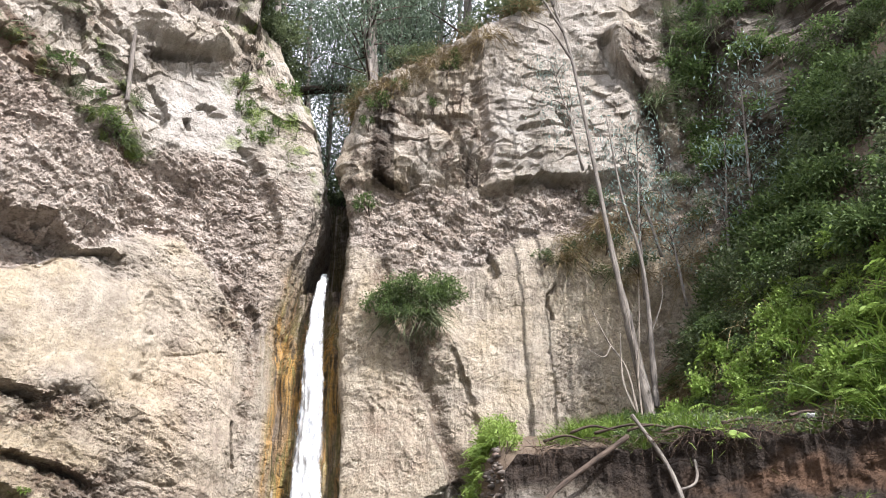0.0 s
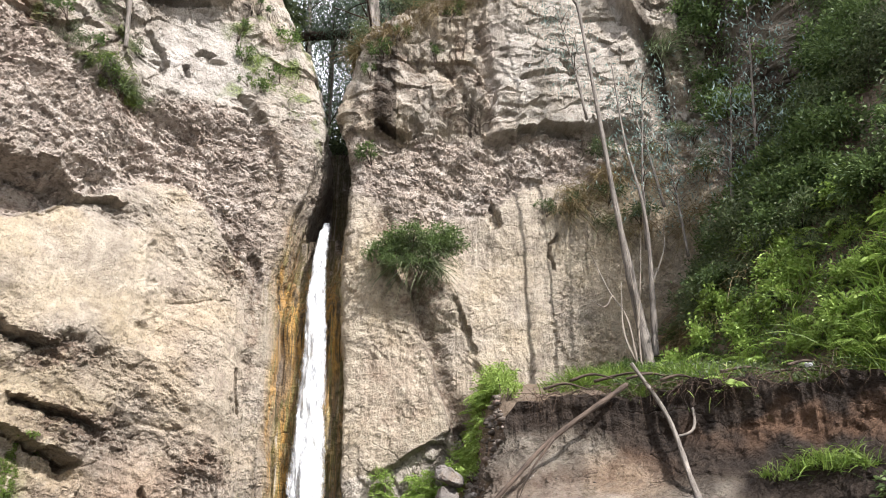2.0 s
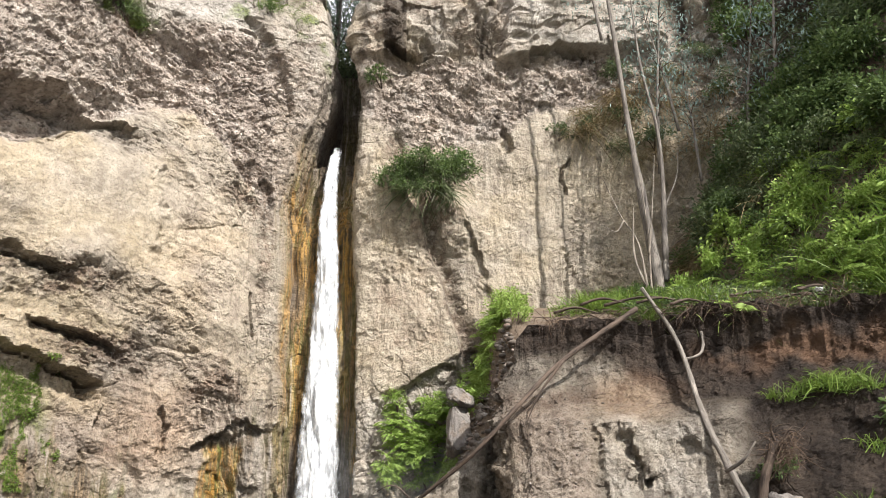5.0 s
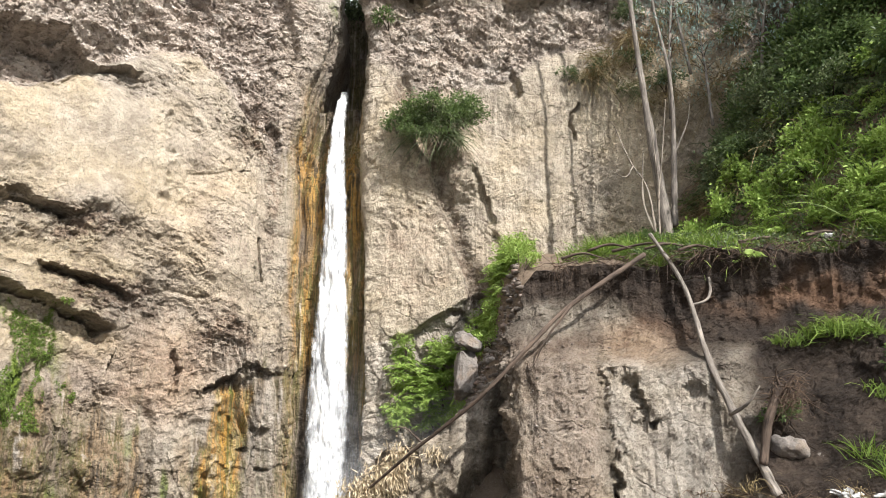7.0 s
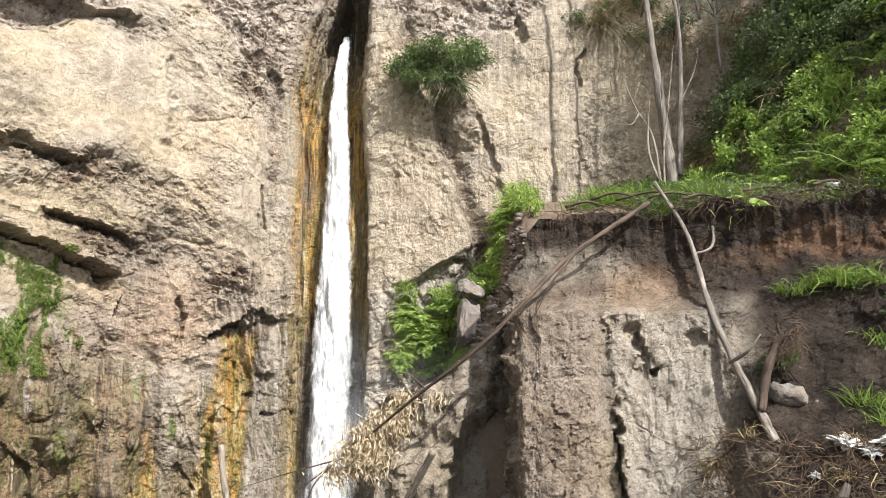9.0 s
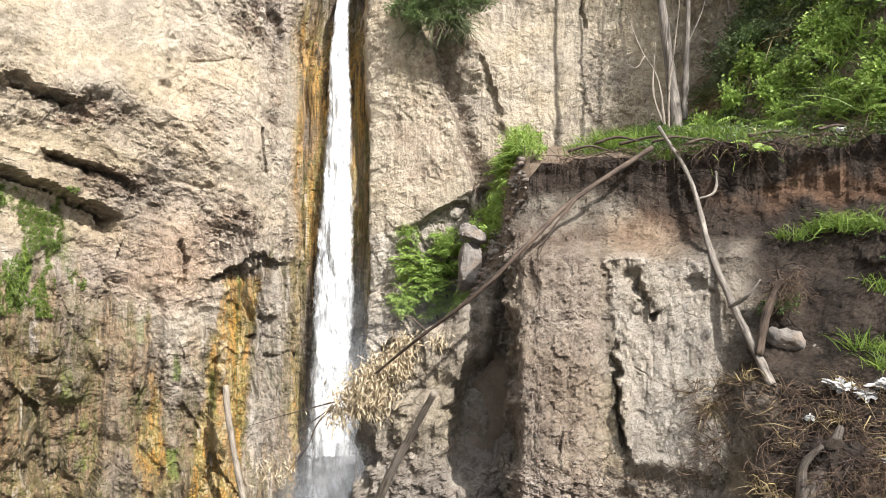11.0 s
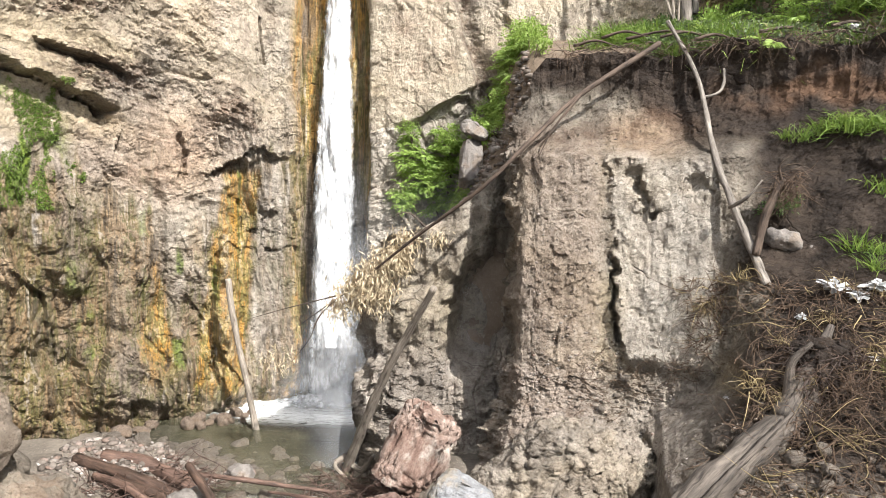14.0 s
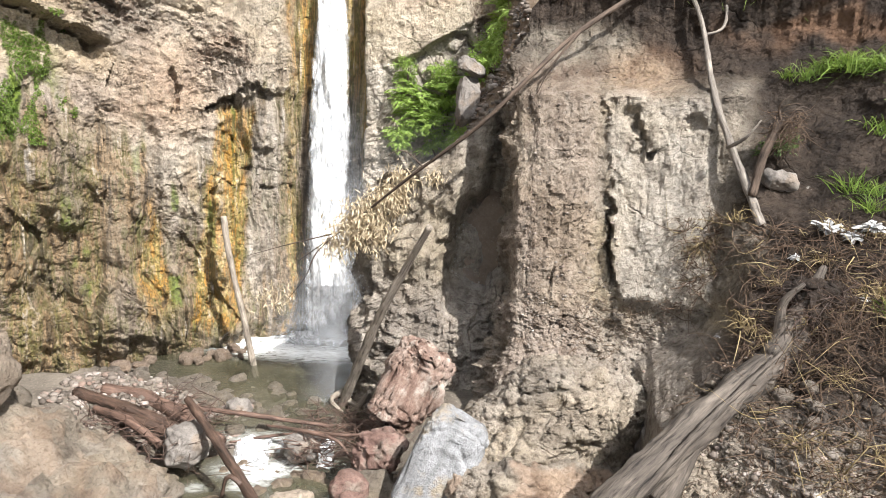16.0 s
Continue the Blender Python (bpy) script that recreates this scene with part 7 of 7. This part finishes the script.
place_copies(shrub(162, 0.3, 520, 0.06, 0.03, LEAF_SHRUB, "low green shrub on the brown bank", 12), [bank_at(4.7, 4.7), bank_at(4.9, 4.4), bank_at(5.1, 4.8), bank_at(4.8, 4.0), bank_at(5.3, 4.2), bank_at(5.0, 3.5), bank_at(5.2, 5.2), bank_at(3.4, 4.2)], 0.7, 1.3, 20, "shrubs on the bank")
place_copies(tuft(163, "dry straw tuft on the slope", LEAF_DRY, 60, 0.34, 0.009, 0.9), [bank_at(RNG.uniform(2.3, 5.0), RNG.uniform(1.8, 3.6)) for _ in range(34)], 0.6, 1.2, 20, "dry tufts on the slope")

# dead leaves on the leaning branch
rng = np.random.RandomState(170)
vs, fs, n = [], [], 0
for cx, cy, cz, s, m in ((-0.9, 9.12, 3.62, 0.12, 700), (-1.12, 9.12, 3.4, 0.14, 950), (-1.3, 9.15, 3.2, 0.15, 1000), (-1.05, 9.15, 3.15, 0.12, 650), (-0.36, 9.1, 3.86, 0.07, 130), (-0.75, 9.1, 3.85, 0.09, 180), (-1.55, 9.2, 3.0, 0.1, 240), (-2.35, 9.3, 2.3, 0.12, 120)):
    base = 1.15 * (rng.normal(size=(m, 3)) * (s, s * 0.6, s * 0.8) + (cx, cy, cz - 4.5)) + (0, 0, 4.5)
    v, f = leaves(base, rng.normal(size=(m, 3)) * 0.6 + (0, 0, -0.8), 0.12 * rng.uniform(0.5, 1.3, m), 0.024, rng, 0.3, 0.0)
    vs.append(v)
    fs.append(f + n)
    n += len(v)
under(leaning, part_of("dead_leaves", mesh_of("dead_leaves", np.concatenate(vs), np.concatenate(fs), LEAF_DEAD, False), leaning, "dry straw-coloured leaves"))["kind"] = "stuff"


# trees on the plateau
def eucalypt(seed, height, label, material=LEAF_TREE, n=3000, bare=0.35, spread=1.5, leaf=0.17):
    n = int(0.75 * n)
    rng = np.random.RandomState(seed)
    ob = thing("eucalyptus_tree", label, "tree")
    bend = rng.normal(size=2) * 0.06 * height
    main = [(0, 0, -0.4), (bend[0] * 0.3, bend[1] * 0.3, height * 0.35), (bend[0] * 0.7, bend[1] * 0.7, height * 0.7), (bend[0], bend[1], height)]
    part_of("trunk", limb("trunk", BARK_GREY, tube(main, [0.011 * height, 0.009 * height, 0.006 * height, 0.01], 8, seed, per=0.4)), ob)
    boughs, centres = [], []
    for k in range(22):
        t = rng.uniform(bare, 0.98)
        a = rng.uniform(0, 6.283)
        c = np.array([np.interp(t, [0, 0.35, 0.7, 1], [q[i] for q in main]) for i in range(3)])
        r = spread * (1.15 - t) * rng.uniform(0.5, 1.2) + 0.2
        e = c + (math.cos(a) * r, math.sin(a) * r, r * rng.uniform(0.2, 0.8))
        boughs.append(tube([tuple(c), tuple((c + e) / 2 + (0, 0, 0.1)), tuple(e)], [0.0035 * height, 0.002 * height, 0.004], 4, seed, 0, per=0.5))
        centres += [e, (c + 2 * e) / 3 + rng.normal(size=3) * 0.15]
    part_of("branchwork", limb("branchwork", BARK_BROWN, *boughs), ob)["kind"] = "stuff"
    centres = np.array(centres)
    base = centres[rng.randint(0, len(centres), n)] + rng.normal(size=(n, 3)) * 0.27
    v, f = leaves(base, rng.normal(size=(n, 3)) * 0.6 + (0, 0, -0.55), leaf * rng.uniform(0.6, 1.3, n), leaf * 0.28, rng, 0.15, 0.1)
    part_of("crown", mesh_of("crown", v, f, material, False), ob)["kind"] = "stuff"
    return ob


def cap_spots(name, n, keep):
    q = SURFACE[name][1]
    q = q[keep(q)]
    out = q[RNG.randint(0, len(q), n)].copy()
    out[:, 2] -= 0.1
    return out


for k, (h, n1, n2) in enumerate(((9.0, 10, 8), (6.5, 11, 9), (11.0, 9, 7))):
    spots = list(cap_spots("cliff_right", n1, lambda q: (q[:, 0] > -3) & (q[:, 0] < 9) & (q[:, 1] > 15.2) & (q[:, 1] < 24)))
    spots += list(cap_spots("cliff_left", n2, lambda q: (q[:, 0] > -12) & (q[:, 0] < -3.4) & (q[:, 1] > 14.0) & (q[:, 1] < 25)))
    place_copies(eucalypt(400 + k, h, "tall slender eucalyptus tree above the cliff", LEAF_TREE, 6000, 0.12, 1.6, 0.13), spots, 0.8, 1.15, 4, "trees above the cliff")
top_spots = list(cap_spots("cliff_right", 34, lambda q: (q[:, 0] > -2.2) & (q[:, 0] < 7) & (q[:, 1] < 16.2))) + list(cap_spots("cliff_left", 26, lambda q: (q[:, 0] > -7.5) & (q[:, 0] < -2.6) & (q[:, 1] < 16.5) & (q[:, 1] > 11)))
place_copies(shrub(410, 0.55, 900, 0.1, 0.05, LEAF_DARK, "dark green shrub at the top of the cliff", 16), top_spots, 0.6, 1.3, 15, "shrubs along the cliff top")
place_copies(tuft(411, "dry grass along the top of the cliff", LEAF_DRY, 90, 0.55, 0.012, 1.0, 0.15, (0, -0.4, 0.5)), list(cap_spots("cliff_right", 22, lambda q: (q[:, 0] > -2.2) & (q[:, 0] < 3) & (q[:, 1] < 14.8))), 0.8, 1.3, 10, "dry grass on the cliff top")
# young blue-leaved trees on the ledge
sapling = eucalypt(420, 3.2, "young eucalyptus sapling with blue-green leaves", LEAF_BLUE, 900, 0.25, 0.55, 0.09)
place_copies(sapling, [(3.55, 12.9, 9.6), (4.2, 12.7, 9.3), (4.9, 12.3, 9.4), (5.3, 11.9, 9.9), (2.75, 13.3, 12.4), (3.95, 13.0, 10.4)], 0.7, 1.05, 6, "eucalyptus saplings")
# growth in the cleft behind the fall
place_copies(eucalypt(440, 5.0, "leafy young tree in the cleft behind the fall", LEAF_TREE, 2600, 0.1, 0.9, 0.1), [(-3.0, 17.6, 13.3), (-2.1, 18.2, 13.6), (-3.4, 18.6, 13.8), (-1.9, 17.7, 13.3), (-2.2, 20.5, 15.2)], 0.8, 1.1, 6, "trees in the cleft")
place_copies(shrub(441, 0.5, 900, 0.09, 0.045, LEAF_DARK, "dark shrub filling the cleft", 16), [(-2.5, 17.0, 13.1), (-3.0, 16.9, 13.0), (-2.0, 17.1, 13.2), (-2.7, 17.5, 13.6)], 0.8, 1.2, 15, "shrubs in the cleft")

place_copies(eucalypt(441, 6.5, "leafy tree behind the cleft", LEAF_TREE, 5000, 0.05, 1.5, 0.13), [(-3.8, 22.0, 15.5), (-1.5, 22.4, 15.8), (-4.8, 21.0, 16.5), (-2.0, 24.5, 17.0), (-3.3, 24.8, 17.2), (-0.6, 21.0, 16.2), (-2.7, 23.2, 16.2)], 0.9, 1.3, 5, "trees behind the cleft")
# one unseen tall tree on the slope, added to shade the cliff's lower corner
place_copies(eucalypt(450, 7.6, "tall tree with a high dense crown on the slope", LEAF_TREE, 5200, 0.55, 1.9, 0.22), [(9.1, 6.6, hill_at(9.1, 6.6))], 0.95, 1.05, 3, "tall trees on the slope")
